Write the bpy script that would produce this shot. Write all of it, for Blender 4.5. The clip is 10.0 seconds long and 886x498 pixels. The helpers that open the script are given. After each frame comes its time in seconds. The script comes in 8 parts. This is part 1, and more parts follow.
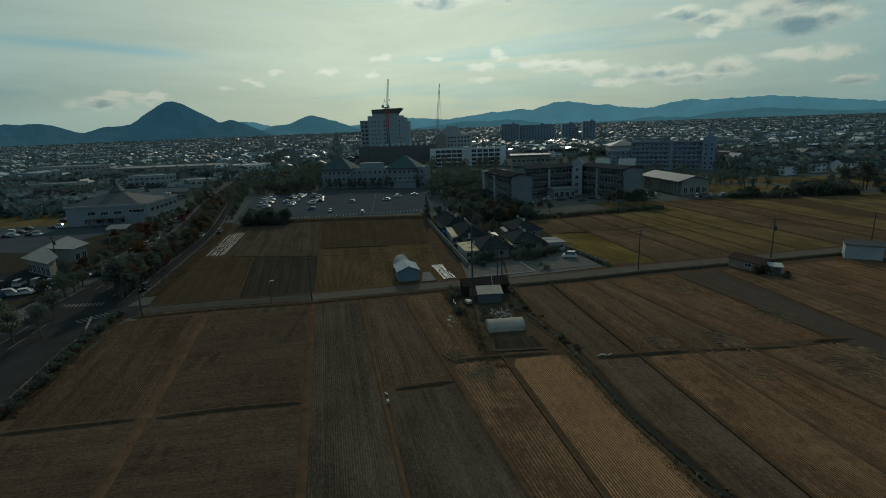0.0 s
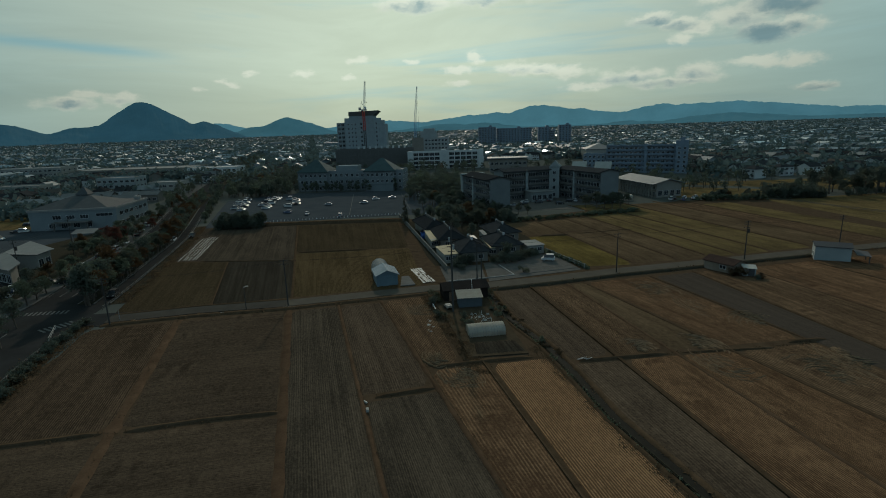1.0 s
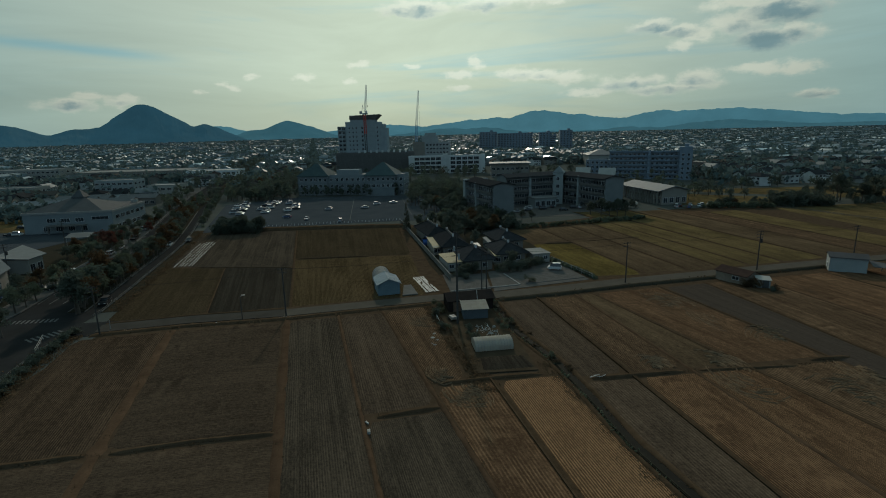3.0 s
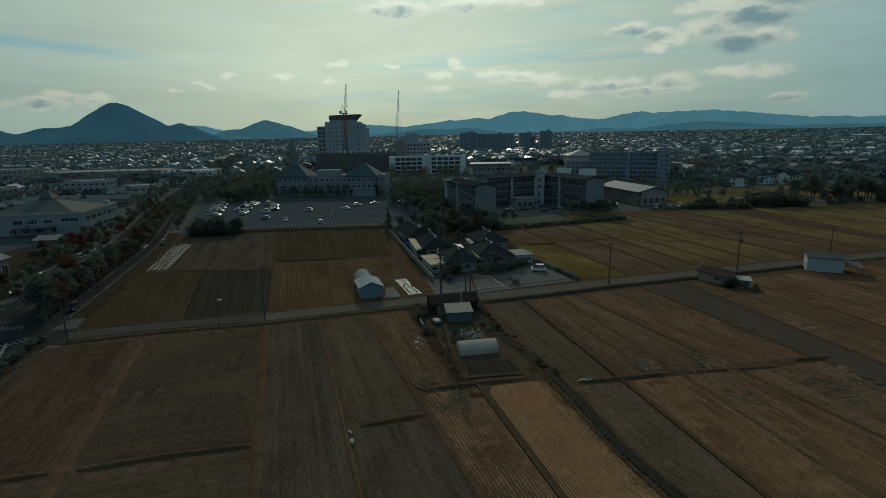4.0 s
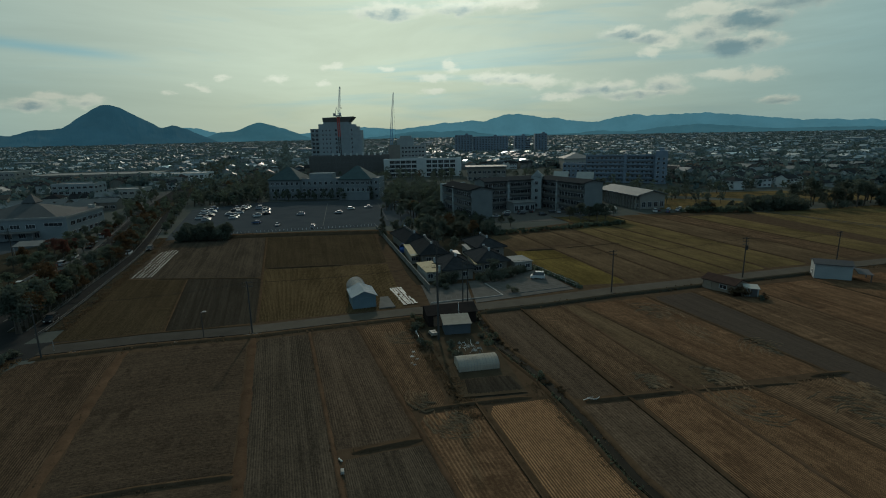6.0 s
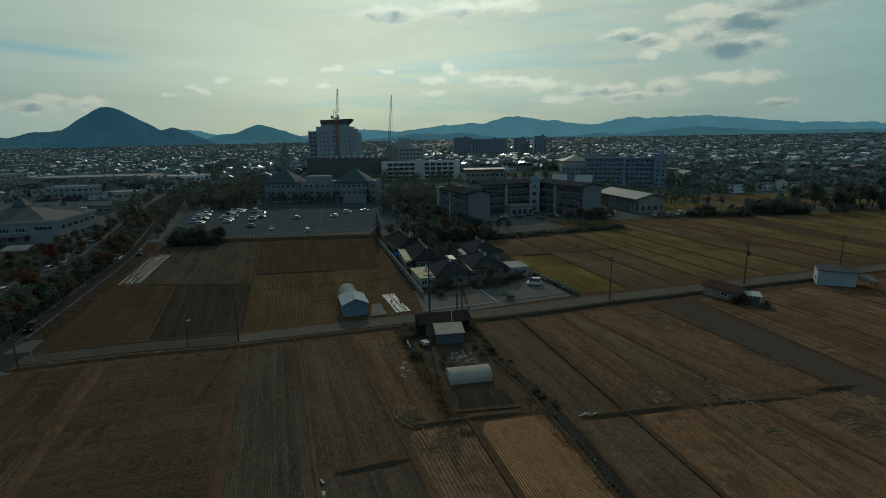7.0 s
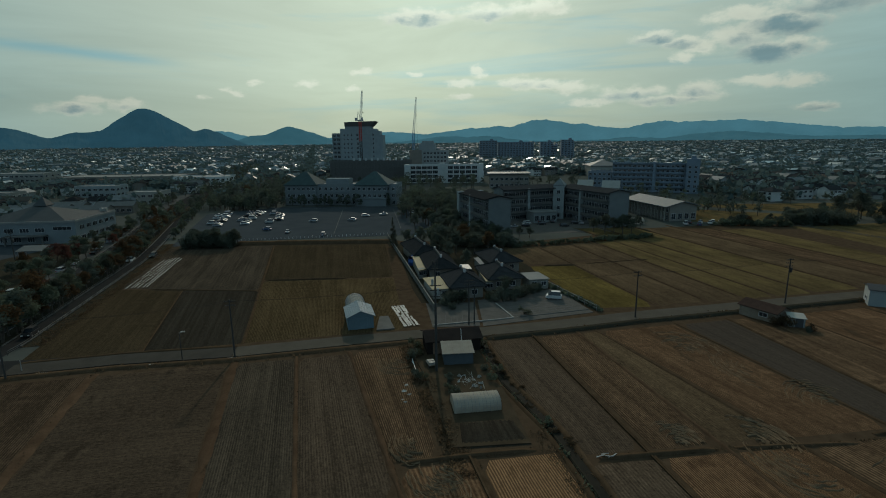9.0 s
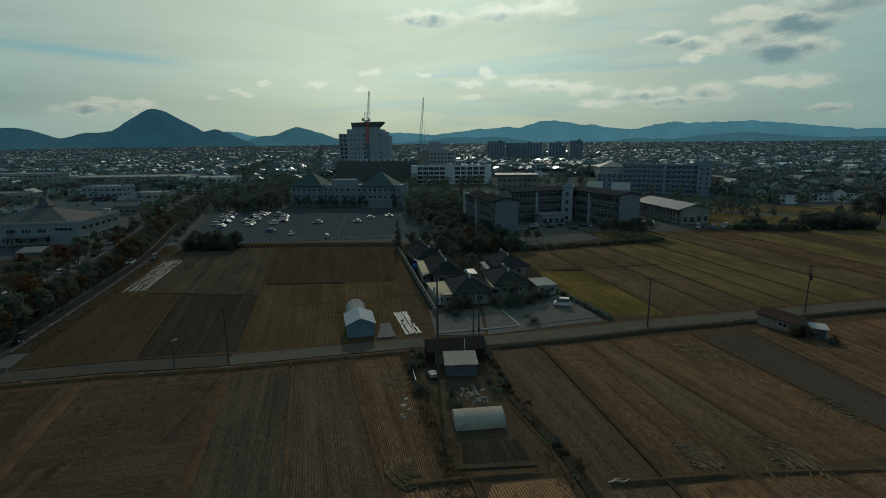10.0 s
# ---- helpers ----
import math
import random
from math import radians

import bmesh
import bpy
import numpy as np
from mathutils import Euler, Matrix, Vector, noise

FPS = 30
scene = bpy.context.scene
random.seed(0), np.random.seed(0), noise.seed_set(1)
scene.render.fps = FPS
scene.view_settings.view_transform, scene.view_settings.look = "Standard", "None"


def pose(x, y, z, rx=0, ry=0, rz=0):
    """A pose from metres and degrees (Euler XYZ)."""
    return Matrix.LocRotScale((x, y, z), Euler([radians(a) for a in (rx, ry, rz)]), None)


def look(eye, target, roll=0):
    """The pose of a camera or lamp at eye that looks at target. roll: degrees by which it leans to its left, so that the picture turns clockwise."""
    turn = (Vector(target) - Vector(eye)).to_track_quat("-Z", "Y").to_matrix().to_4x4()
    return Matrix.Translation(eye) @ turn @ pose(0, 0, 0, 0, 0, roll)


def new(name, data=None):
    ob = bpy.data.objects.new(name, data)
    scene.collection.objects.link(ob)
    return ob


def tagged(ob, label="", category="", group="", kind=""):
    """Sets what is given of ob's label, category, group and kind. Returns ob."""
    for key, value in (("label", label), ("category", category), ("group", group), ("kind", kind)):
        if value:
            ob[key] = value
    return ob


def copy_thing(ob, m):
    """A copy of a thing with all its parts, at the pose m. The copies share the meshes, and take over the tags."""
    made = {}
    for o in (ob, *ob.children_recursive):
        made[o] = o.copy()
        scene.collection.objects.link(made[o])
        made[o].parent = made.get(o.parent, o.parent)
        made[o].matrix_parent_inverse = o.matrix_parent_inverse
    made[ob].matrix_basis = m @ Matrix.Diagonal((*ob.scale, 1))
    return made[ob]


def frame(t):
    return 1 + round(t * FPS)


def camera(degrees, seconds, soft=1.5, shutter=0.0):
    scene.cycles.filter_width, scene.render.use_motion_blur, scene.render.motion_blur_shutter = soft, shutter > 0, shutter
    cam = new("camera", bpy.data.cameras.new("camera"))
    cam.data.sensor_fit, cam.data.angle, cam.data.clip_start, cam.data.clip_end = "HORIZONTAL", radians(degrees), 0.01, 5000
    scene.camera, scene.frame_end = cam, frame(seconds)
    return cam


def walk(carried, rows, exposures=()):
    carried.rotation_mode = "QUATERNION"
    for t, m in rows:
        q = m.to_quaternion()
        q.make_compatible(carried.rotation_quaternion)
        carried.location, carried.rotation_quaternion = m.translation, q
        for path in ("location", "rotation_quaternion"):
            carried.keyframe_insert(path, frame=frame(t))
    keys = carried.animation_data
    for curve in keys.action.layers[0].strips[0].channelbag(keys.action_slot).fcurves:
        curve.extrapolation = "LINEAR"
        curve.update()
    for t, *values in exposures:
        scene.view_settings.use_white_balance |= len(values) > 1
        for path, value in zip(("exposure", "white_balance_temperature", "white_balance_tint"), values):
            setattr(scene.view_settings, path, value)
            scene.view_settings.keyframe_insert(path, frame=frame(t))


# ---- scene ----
cam = camera(81.8, 10.0, soft=1.0)
PATH = [
    (0, (0.703, 1.81, 36.8), (0.569, 3.749, 36.328), -2.2),
    (0.5, (0.662, 2.296, 36.722), (0.575, 4.238, 36.253), -2.2),
    (1, (0.326, 2.983, 36.776), (0.279, 4.928, 36.311), -1.9),
    (1.5, (0.076, 3.944, 36.769), (0.029, 5.89, 36.31), -1.8),
    (2, (-0.122, 5.056, 36.779), (-0.183, 7.004, 36.328), -1.7),
    (2.5, (-0.413, 6.11, 36.825), (-0.48, 8.058, 36.376), -1.5),
    (4, (-1.341, 8.814, 36.786), (-1.31, 10.763, 36.337), -1.2),
    (4.5, (-1.491, 9.821, 36.73), (-1.454, 11.768, 36.276), -1.1),
    (5, (-1.783, 11.067, 36.731), (-1.741, 13.016, 36.281), -1.1),
    (5.5, (-1.818, 12.36, 36.79), (-1.768, 14.309, 36.345), -1.2),
    (7, (-0.17, 16.851, 36.994), (-0.117, 18.803, 36.562), -1.1),
    (7.5, (0.777, 18.458, 37.125), (0.783, 20.411, 36.696), -1.0),
    (8, (1.624, 20.24, 37.125), (1.615, 22.194, 36.699), -0.9),
    (8.5, (2.258, 22.194, 37.066), (2.232, 24.149, 36.642), -0.8),
    (9, (2.679, 23.964, 37.031), (2.634, 25.918, 36.611), -0.7),
    (9.5, (3.018, 26.038, 37.044), (2.951, 27.993, 36.625), -0.6),
    (10, (3.367, 28.074, 37.015), (3.292, 30.028, 36.598), -0.6),
]
walk(cam, [(t, look(eye, target, roll)) for t, eye, target, roll in PATH])

# ---- world, sun, exposure ----
SUN_EL, SUN_AZ = 24.5, -5.0
SUN_DIR = Vector((math.sin(radians(SUN_AZ)) * math.cos(radians(SUN_EL)), math.cos(radians(SUN_AZ)) * math.cos(radians(SUN_EL)), math.sin(radians(SUN_EL))))
scene.view_settings.exposure = 0.08
sun = new("sun", bpy.data.lights.new("sun", "SUN"))
sun.data.energy, sun.data.angle, sun.data.color = 2.05, radians(1.5), (1.0, 0.895, 0.73)
sun.matrix_world = look(tuple(SUN_DIR * 500), (0, 0, 0))


def build_world():
    w = bpy.data.worlds.new("world")
    w.use_nodes = True
    scene.world = w
    nt = w.node_tree
    nt.nodes.clear()
    N, L = nt.nodes.new, nt.links.new

    def math_node(op, a, b=None, clamp=False):
        n = N("ShaderNodeMath")
        n.operation, n.use_clamp = op, clamp
        for k, v in enumerate((a, b)):
            if v is None:
                continue
            if isinstance(v, (int, float)):
                n.inputs[k].default_value = v
            else:
                L(v, n.inputs[k])
        return n.outputs[0]

    def mix(fac, a, b):
        n = N("ShaderNodeMix")
        n.data_type = "RGBA"
        for k, v in ((0, fac), (6, a), (7, b)):
            if isinstance(v, (int, float)):
                n.inputs[k].default_value = v
            elif isinstance(v, tuple):
                n.inputs[k].default_value = (*v, 1)
            else:
                L(v, n.inputs[k])
        return n.outputs[2]

    def ramp(fac, lo, hi):
        n = N("ShaderNodeMapRange")
        n.interpolation_type = "SMOOTHSTEP"
        L(fac, n.inputs[0])
        n.inputs[1].default_value, n.inputs[2].default_value = lo, hi
        return n.outputs[0]

    tc = N("ShaderNodeTexCoord").outputs["Generated"]
    sky = N("ShaderNodeTexSky")
    sky.sky_type, sky.sun_disc = "NISHITA", False
    sky.sun_elevation, sky.sun_rotation = radians(SUN_EL), radians(SUN_AZ)
    sky.air_density, sky.dust_density = 1.0, 2.0
    sep = N("ShaderNodeSeparateXYZ")
    L(tc, sep.inputs[0])
    x, y, z = sep.outputs
    az = math_node("MULTIPLY", math_node("ARCTAN2", x, y), 180 / math.pi)
    el = math_node("MULTIPLY", math_node("ARCSINE", z), 180 / math.pi)

    def noise_tex(sx, sy, detail, rough, offset, dist=0.0):
        com = N("ShaderNodeCombineXYZ")
        L(math_node("MULTIPLY", az, sx), com.inputs[0])
        L(math_node("MULTIPLY", el, sy), com.inputs[1])
        com.inputs[2].default_value = offset
        n = N("ShaderNodeTexNoise")
        n.inputs["Scale"].default_value, n.inputs["Detail"].default_value, n.inputs["Roughness"].default_value = 1.0, detail, rough
        n.inputs["Distortion"].default_value = dist
        L(com.outputs[0], n.inputs[0])
        return n.outputs[0]

    def tinted(tint, scale):
        n = N("ShaderNodeVectorMath")
        n.operation = "SCALE"
        n.inputs[0].default_value = tint
        L(scale, n.inputs["Scale"])
        return n.outputs[0]

    dot = N("ShaderNodeVectorMath")
    dot.operation = "DOT_PRODUCT"
    L(tc, dot.inputs[0])
    dot.inputs[1].default_value = SUN_DIR
    near_sun = math_node("MAXIMUM", dot.outputs["Value"], 0.0)
    glow = math_node("POWER", near_sun, 7.0)
    tight = math_node("POWER", near_sun, 220.0)
    front = math_node("MULTIPLY_ADD", ramp(dot.outputs["Value"], -0.3, 0.85), 1 - BACK)
    front.node.inputs[2].default_value = BACK
    # high veil of cloud: brighter and warmer towards the sun, bluer away from it
    lit = math_node("ADD", math_node("MULTIPLY", front, VEIL_BASE), math_node("MULTIPLY", glow, GLOW))
    lit = math_node("ADD", lit, math_node("MULTIPLY", tight, 12.0))
    streak = noise_tex(0.035, 0.22, 6.0, 0.6, 4.2, 0.6)
    lit = math_node("MULTIPLY", lit, math_node("MULTIPLY_ADD", streak, 0.42))
    lit.node.inputs[2].default_value = 0.79
    low = math_node("MULTIPLY_ADD", ramp(z, 0.0, 0.2), 0.14)
    low.node.inputs[2].default_value = 0.86
    lit = math_node("MULTIPLY", lit, low)
    far_c = mix(ramp(dot.outputs["Value"], 0.0, 0.72), tinted(BACK_TINT, lit), tinted(FAR_TINT, lit))
    veil_c = mix(ramp(dot.outputs["Value"], 0.6, 0.99), far_c, tinted(VEIL_TINT, lit))
    sky_s = N("ShaderNodeVectorMath")
    sky_s.operation = "MULTIPLY"
    L(sky.outputs[0], sky_s.inputs[0])
    sky_s.inputs[1].default_value = SKY_TINT
    gap = math_node("MULTIPLY", ramp(noise_tex(0.03, 0.30, 5.0, 0.55, 9.1, 0.8), 0.52, 0.72), 0.55)
    col = mix(gap, veil_c, tinted(GAP_TINT, math_node("MULTIPLY", lit, 0.86)))
    col = mix(0.06, col, sky_s.outputs[0])
    band = math_node("ADD", math_node("ADD", el, -7.75), math_node("MULTIPLY", math_node("ADD", az, 35.0), 0.05))
    band = math_node("ADD", band, math_node("MULTIPLY_ADD", streak, 1.6))
    band.node.inputs[1].links[0].from_node.inputs[2].default_value = -0.8
    slit = math_node("MULTIPLY", math_node("POWER", 2.718, math_node("MULTIPLY", math_node("MULTIPLY", band, band), -7.0)), math_node("MULTIPLY", ramp(math_node("MULTIPLY", az, -1.0), 25.0, 33.0), ramp(az, -47.0, -38.0)))
    col = mix(math_node("MULTIPLY", slit, 0.5), col, tinted((0.36, 0.92, 1.12), math_node("MULTIPLY", lit, 0.95)))
    # scattered cumulus: bearing, elevation, half width, half height, weight of the grey underside
    warp_u = math_node("MULTIPLY_ADD", noise_tex(0.38, 0.75, 6.0, 0.6, 2.7, 0.2), 3.0)
    warp_u.node.inputs[2].default_value = -1.5
    warp_v = math_node("MULTIPLY_ADD", noise_tex(0.38, 0.75, 6.0, 0.6, 7.9, 0.2), 1.5)
    warp_v.node.inputs[2].default_value = -0.75
    caz, cel = math_node("ADD", az, warp_u), math_node("ADD", el, warp_v)
    puff = noise_tex(0.55, 0.85, 9.0, 0.6, 5.1, 0.1)
    dens = core = None
    for a0, e0, w, h, g in CLOUDS_EAST + CLOUDS_MIDDLE + CLOUDS_WEST:
        u = math_node("MULTIPLY", math_node("ADD", caz, -a0), 1 / w)
        v = math_node("MULTIPLY", math_node("ADD", cel, -e0), 1 / h)
        q = math_node("ADD", math_node("MULTIPLY", u, u), math_node("MULTIPLY", v, v))
        m = math_node("POWER", 2.718, math_node("MULTIPLY", q, -0.6))
        low_side = math_node("MULTIPLY_ADD", v, -0.5, clamp=True)
        low_side.node.inputs[2].default_value = 0.66
        gm = math_node("MULTIPLY", math_node("MULTIPLY", m, g), low_side)
        dens = m if dens is None else math_node("MAXIMUM", dens, m)
        core = gm if core is None else math_node("MAXIMUM", core, gm)
    d = math_node("ADD", dens, math_node("MULTIPLY_ADD", puff, 2.2))
    d.node.inputs[1].links[0].from_node.inputs[2].default_value = -1.1
    edge = math_node("MULTIPLY", ramp(d, 0.08, 0.95), ramp(dens, 0.06, 0.5))
    under = ramp(math_node("ADD", core, math_node("MULTIPLY_ADD", puff, 1.3)), 0.22, 1.15)
    under.node.inputs[0].links[0].from_node.inputs[1].links[0].from_node.inputs[2].default_value = -0.65
    under = math_node("MULTIPLY", under, ramp(core, 0.15, 0.6))
    col = mix(math_node("MULTIPLY", edge, 0.85), col, tinted(RIM_TINT, math_node("MULTIPLY", lit, 1.42)))
    col = mix(math_node("MULTIPLY", under, 0.9), col, tinted(UNDER_TINT, math_node("MULTIPLY", lit, 0.58)))
    bg = N("ShaderNodeBackground")
    L(col, bg.inputs[0])
    bg.inputs[1].default_value = 0.1
    L(bg.outputs[0], N("ShaderNodeOutputWorld").inputs[0])


CLOUDS_EAST = ((20.2, 9.35, 1.7, 0.55, 1.2), (22.6, 8.75, 1.7, 0.55, 1.1), (24.4, 8.3, 1.6, 0.6, 0.5), (22.8, 7.6, 1.0, 0.5, 0.0), (28.2, 8.9, 2.2, 1.1, 0.9), (29.6, 7.6, 1.9, 1.0, 1.5), (31.8, 7.7, 1.6, 0.8, 1.1), (26.6, 9.2, 2.0, 0.6, 0.2),
               (31.0, 9.8, 2.8, 0.9, 1.4), (34.5, 11.0, 3.4, 0.9, 1.2), (27.8, 10.8, 3.0, 0.6, 0.4), (29.6, 4.85, 2.0, 0.45, 0.3), (32.4, 4.75, 1.6, 0.5, 0.4), (33.7, 2.45, 1.3, 0.35, 1.1))
CLOUDS_MIDDLE = ((-3.6, 12.2, 3.0, 0.7, 0.9), (3.4, 12.6, 2.6, 0.7, 0.9), (9.0, 12.9, 2.8, 0.7, 0.4), (1.2, 5.8, 1.6, 0.4, 0.0), (2.6, 6.9, 0.7, 0.5, 0.0), (0.8, 4.45, 0.9, 0.3, 0.1), (7.2, 5.75, 2.0, 0.55, 0.7),
                 (9.8, 5.5, 1.6, 0.45, 0.6), (12.6, 5.1, 1.8, 0.5, 0.4), (18.6, 4.3, 2.6, 0.6, 1.0), (21.8, 3.6, 3.6, 0.45, 0.9), (24.6, 4.4, 1.9, 0.7, 0.8), (14.5, 3.6, 2.2, 0.3, 0.2))
CLOUDS_WEST = ((-36.0, 3.1, 1.9, 0.45, 0.9), (-32.3, 3.35, 1.5, 0.45, 0.7), (-34.4, 3.7, 1.6, 0.35, 0.1), (-22.8, 4.8, 0.9, 0.28, 0.1), (-25.0, 4.3, 0.6, 0.2, 0.1), (-20.5, 5.65, 0.6, 0.22, 0.0), (-15.2, 5.75, 1.0, 0.32, 0.1), (-9.8, 6.95, 1.0, 0.3, 0.0), (-4.0, 6.75, 0.6, 0.22, 0.0), (-10.5, 5.3, 0.6, 0.2, 0.1))
GLOW, VEIL_BASE, BACK = 4.0, 4.9, 1.2
BACK_TINT = (0.49, 0.82, 1.02)
VEIL_TINT, FAR_TINT, GAP_TINT = (0.85, 1.0, 0.82), (0.64, 1.0, 0.99), (0.56, 1.0, 1.10)
RIM_TINT, UNDER_TINT, SKY_TINT = (0.92, 1.0, 0.84), (0.54, 0.98, 1.1), (0.55, 0.80, 0.78)
build_world()

# ---- materials ----


def surface(name, c1, c2, scale=1.0, rough=0.8, bump=0.2, fine=9.0, metallic=0.0, spec=0.3, vary=0.12, stretch=(1, 1, 1), island=False, coat=0.0, thin=0.0):
    """A two-scale mottled surface; vary: how far single objects differ in value."""
    m = bpy.data.materials.new(name)
    m.use_nodes = True
    nt = m.node_tree
    N, L = nt.nodes.new, nt.links.new
    b = nt.nodes["Principled BSDF"]
    tc, mp = N("ShaderNodeTexCoord"), N("ShaderNodeMapping")
    L(tc.outputs["Object"], mp.inputs[0])
    mp.inputs[3].default_value = stretch
    big, small = N("ShaderNodeTexNoise"), N("ShaderNodeTexNoise")
    for n, s, d in ((big, scale, 5.0), (small, scale * fine, 4.0)):
        n.inputs["Scale"].default_value, n.inputs["Detail"].default_value = s, d
        L(mp.outputs[0], n.inputs[0])
    add = N("ShaderNodeMath")
    add.operation = "MULTIPLY_ADD"
    L(small.outputs[0], add.inputs[0])
    add.inputs[1].default_value = 0.45
    half = N("ShaderNodeMath")
    half.operation = "MULTIPLY_ADD"
    L(big.outputs[0], half.inputs[0])
    half.inputs[1].default_value, half.inputs[2].default_value = 1.1, -0.27
    L(half.outputs[0], add.inputs[2])
    mix = N("ShaderNodeMix")
    mix.data_type, mix.clamp_factor = "RGBA", True
    L(add.outputs[0], mix.inputs[0])
    mix.inputs[6].default_value, mix.inputs[7].default_value = (*c1, 1), (*c2, 1)
    out = mix.outputs[2]
    if vary:
        hsv = N("ShaderNodeHueSaturation")
        L(out, hsv.inputs["Color"])
        if island:
            src = N("ShaderNodeNewGeometry").outputs["Random Per Island"]
        else:
            src = N("ShaderNodeObjectInfo").outputs["Random"]
        rng = N("ShaderNodeMapRange")
        L(src, rng.inputs[0])
        rng.inputs[3].default_value, rng.inputs[4].default_value = 1 - vary, 1 + vary
        L(rng.outputs[0], hsv.inputs["Value"])
        out = hsv.outputs[0]
    L(out, b.inputs["Base Color"])
    b.inputs["Metallic"].default_value, b.inputs["Roughness"].default_value = metallic, rough
    b.inputs["Specular IOR Level"].default_value = spec
    b.inputs["Coat Weight"].default_value = coat
    if bump:
        bp = N("ShaderNodeBump")
        bp.inputs["Strength"].default_value, bp.inputs["Distance"].default_value = bump, 0.05
        L(small.outputs[0], bp.inputs["Height"])
        L(bp.outputs[0], b.inputs["Normal"])
    if thin:
        tr, mx = N("ShaderNodeBsdfTranslucent"), N("ShaderNodeMixShader")
        L(out, tr.inputs[0])
        mx.inputs[0].default_value = thin
        L(b.outputs[0], mx.inputs[1])
        L(tr.outputs[0], mx.inputs[2])
        L(mx.outputs[0], nt.nodes["Material Output"].inputs[0])
    return m


def field_surface(name, soil, straw, pitch=0.75, rows=0.5, patch=0.35, green=None, turns=0.0, rut=1.5, crisp=1.4, even=0.0):
    """Worked soil with rows of cut stubble along the second UV axis, in metres."""
    m = bpy.data.materials.new(name)
    m.use_nodes = True
    nt = m.node_tree
    N, L = nt.nodes.new, nt.links.new
    b = nt.nodes["Principled BSDF"]
    uv = N("ShaderNodeTexCoord").outputs["UV"]

    def noise_tex(stretch, scale, detail=5.0, rough=0.6):
        mp = N("ShaderNodeMapping")
        L(uv, mp.inputs[0])
        mp.inputs[3].default_value = stretch
        n = N("ShaderNodeTexNoise")
        n.inputs["Scale"].default_value, n.inputs["Detail"].default_value, n.inputs["Roughness"].default_value = scale, detail, rough
        L(mp.outputs[0], n.inputs[0])
        return n.outputs[0]

    def op(kind, a, c, d=None, clamp=False):
        n = N("ShaderNodeMath")
        n.operation, n.use_clamp = kind, clamp
        for k, v in enumerate((a, c, d)):
            if v is None:
                continue
            if isinstance(v, (int, float)):
                n.inputs[k].default_value = v
            else:
                L(v, n.inputs[k])
        return n.outputs[0]

    sep = N("ShaderNodeSeparateXYZ")
    L(uv, sep.inputs[0])
    wob = op("MULTIPLY_ADD", noise_tex((0.2, 0.03, 1), 1.0), 0.3, sep.outputs[0])
    line = op("MULTIPLY_ADD", op("COSINE", op("MULTIPLY", wob, 2 * math.pi / pitch), 0), 0.5, 0.5)
    streak = noise_tex((1.0, 0.02, 1), 1.5, 7.0, 0.75)
    clods = noise_tex((1, 1, 1), 2.1, 4.0, 0.8)
    stubble = noise_tex((1.0, 0.16, 1), 5.0, 2.0, 0.7)
    broad = noise_tex((1, 0.5, 1), 0.09, 4.0)
    # arcs left where machines turned
    ring_at = N("ShaderNodeMapping")
    L(uv, ring_at.inputs[0])
    ring_at.inputs[1].default_value = (-6.0, -9.0, 0)
    rings = N("ShaderNodeTexWave")
    rings.wave_type = "RINGS"
    L(ring_at.outputs[0], rings.inputs[0])
    for k, v in (("Scale", 0.10), ("Distortion", 5.0), ("Detail", 5.0), ("Detail Scale", 1.6)):
        rings.inputs[k].default_value = v
    turned = op("MULTIPLY_ADD", noise_tex((1, 0.7, 1), 0.13, 3.0), 6.0, -3.2, clamp=True)
    arcs = op("MULTIPLY", turned, op("MULTIPLY_ADD", rings.outputs[1], turns, -turns * 0.55))
    worn = op("MULTIPLY_ADD", noise_tex((1, 0.3, 1), 0.3, 4.0, 0.7), 4.0 * (1 - even), -1.4 + 2.2 * even, clamp=True)
    line = op("MULTIPLY", op("MULTIPLY", op("POWER", line, crisp), worn), op("MULTIPLY_ADD", stubble, 1.3, 0.45))
    ruts = noise_tex((1.0, 0.012, 1), 0.55, 3.0, 0.6)
    fac = op("MULTIPLY_ADD", line, rows * 1.0, op("MULTIPLY_ADD", streak, 0.5 + rut * 0.67, -0.07 - 0.25 - rut * 0.335 - rows * (0.32 + 0.1 * even)))
    fac = op("ADD", fac, op("MULTIPLY_ADD", ruts, rut, -rut / 2))
    fac = op("ADD", fac, op("MULTIPLY_ADD", clods, 1.35, -0.66))
    fac = op("ADD", fac, op("MULTIPLY_ADD", stubble, 0.9, -0.43))
    fac = op("ADD", fac, arcs)
    fac = op("ADD", fac, op("MULTIPLY_ADD", broad, patch * 2.4, 0.36 - patch * 1.2), clamp=True)
    mix = N("ShaderNodeMix")
    mix.data_type = "RGBA"
    L(fac, mix.inputs[0])
    mix.inputs[6].default_value, mix.inputs[7].default_value = (*soil, 1), (*straw, 1)
    out = mix.outputs[2]
    if green:
        g = N("ShaderNodeMix")
        g.data_type = "RGBA"
        L(op("MULTIPLY_ADD", noise_tex((1, 0.4, 1), 0.16, 5.0), 4.0, -1.9, clamp=True), g.inputs[0])
        L(out, g.inputs[6])
        g.inputs[7].default_value = (*green, 1)
        out = g.outputs[2]
    L(out, b.inputs["Base Color"])
    b.inputs["Roughness"].default_value, b.inputs["Specular IOR Level"].default_value = 1.0, 0.0
    bp = N("ShaderNodeBump")
    bp.inputs["Strength"].default_value, bp.inputs["Distance"].default_value = 0.8, 0.10
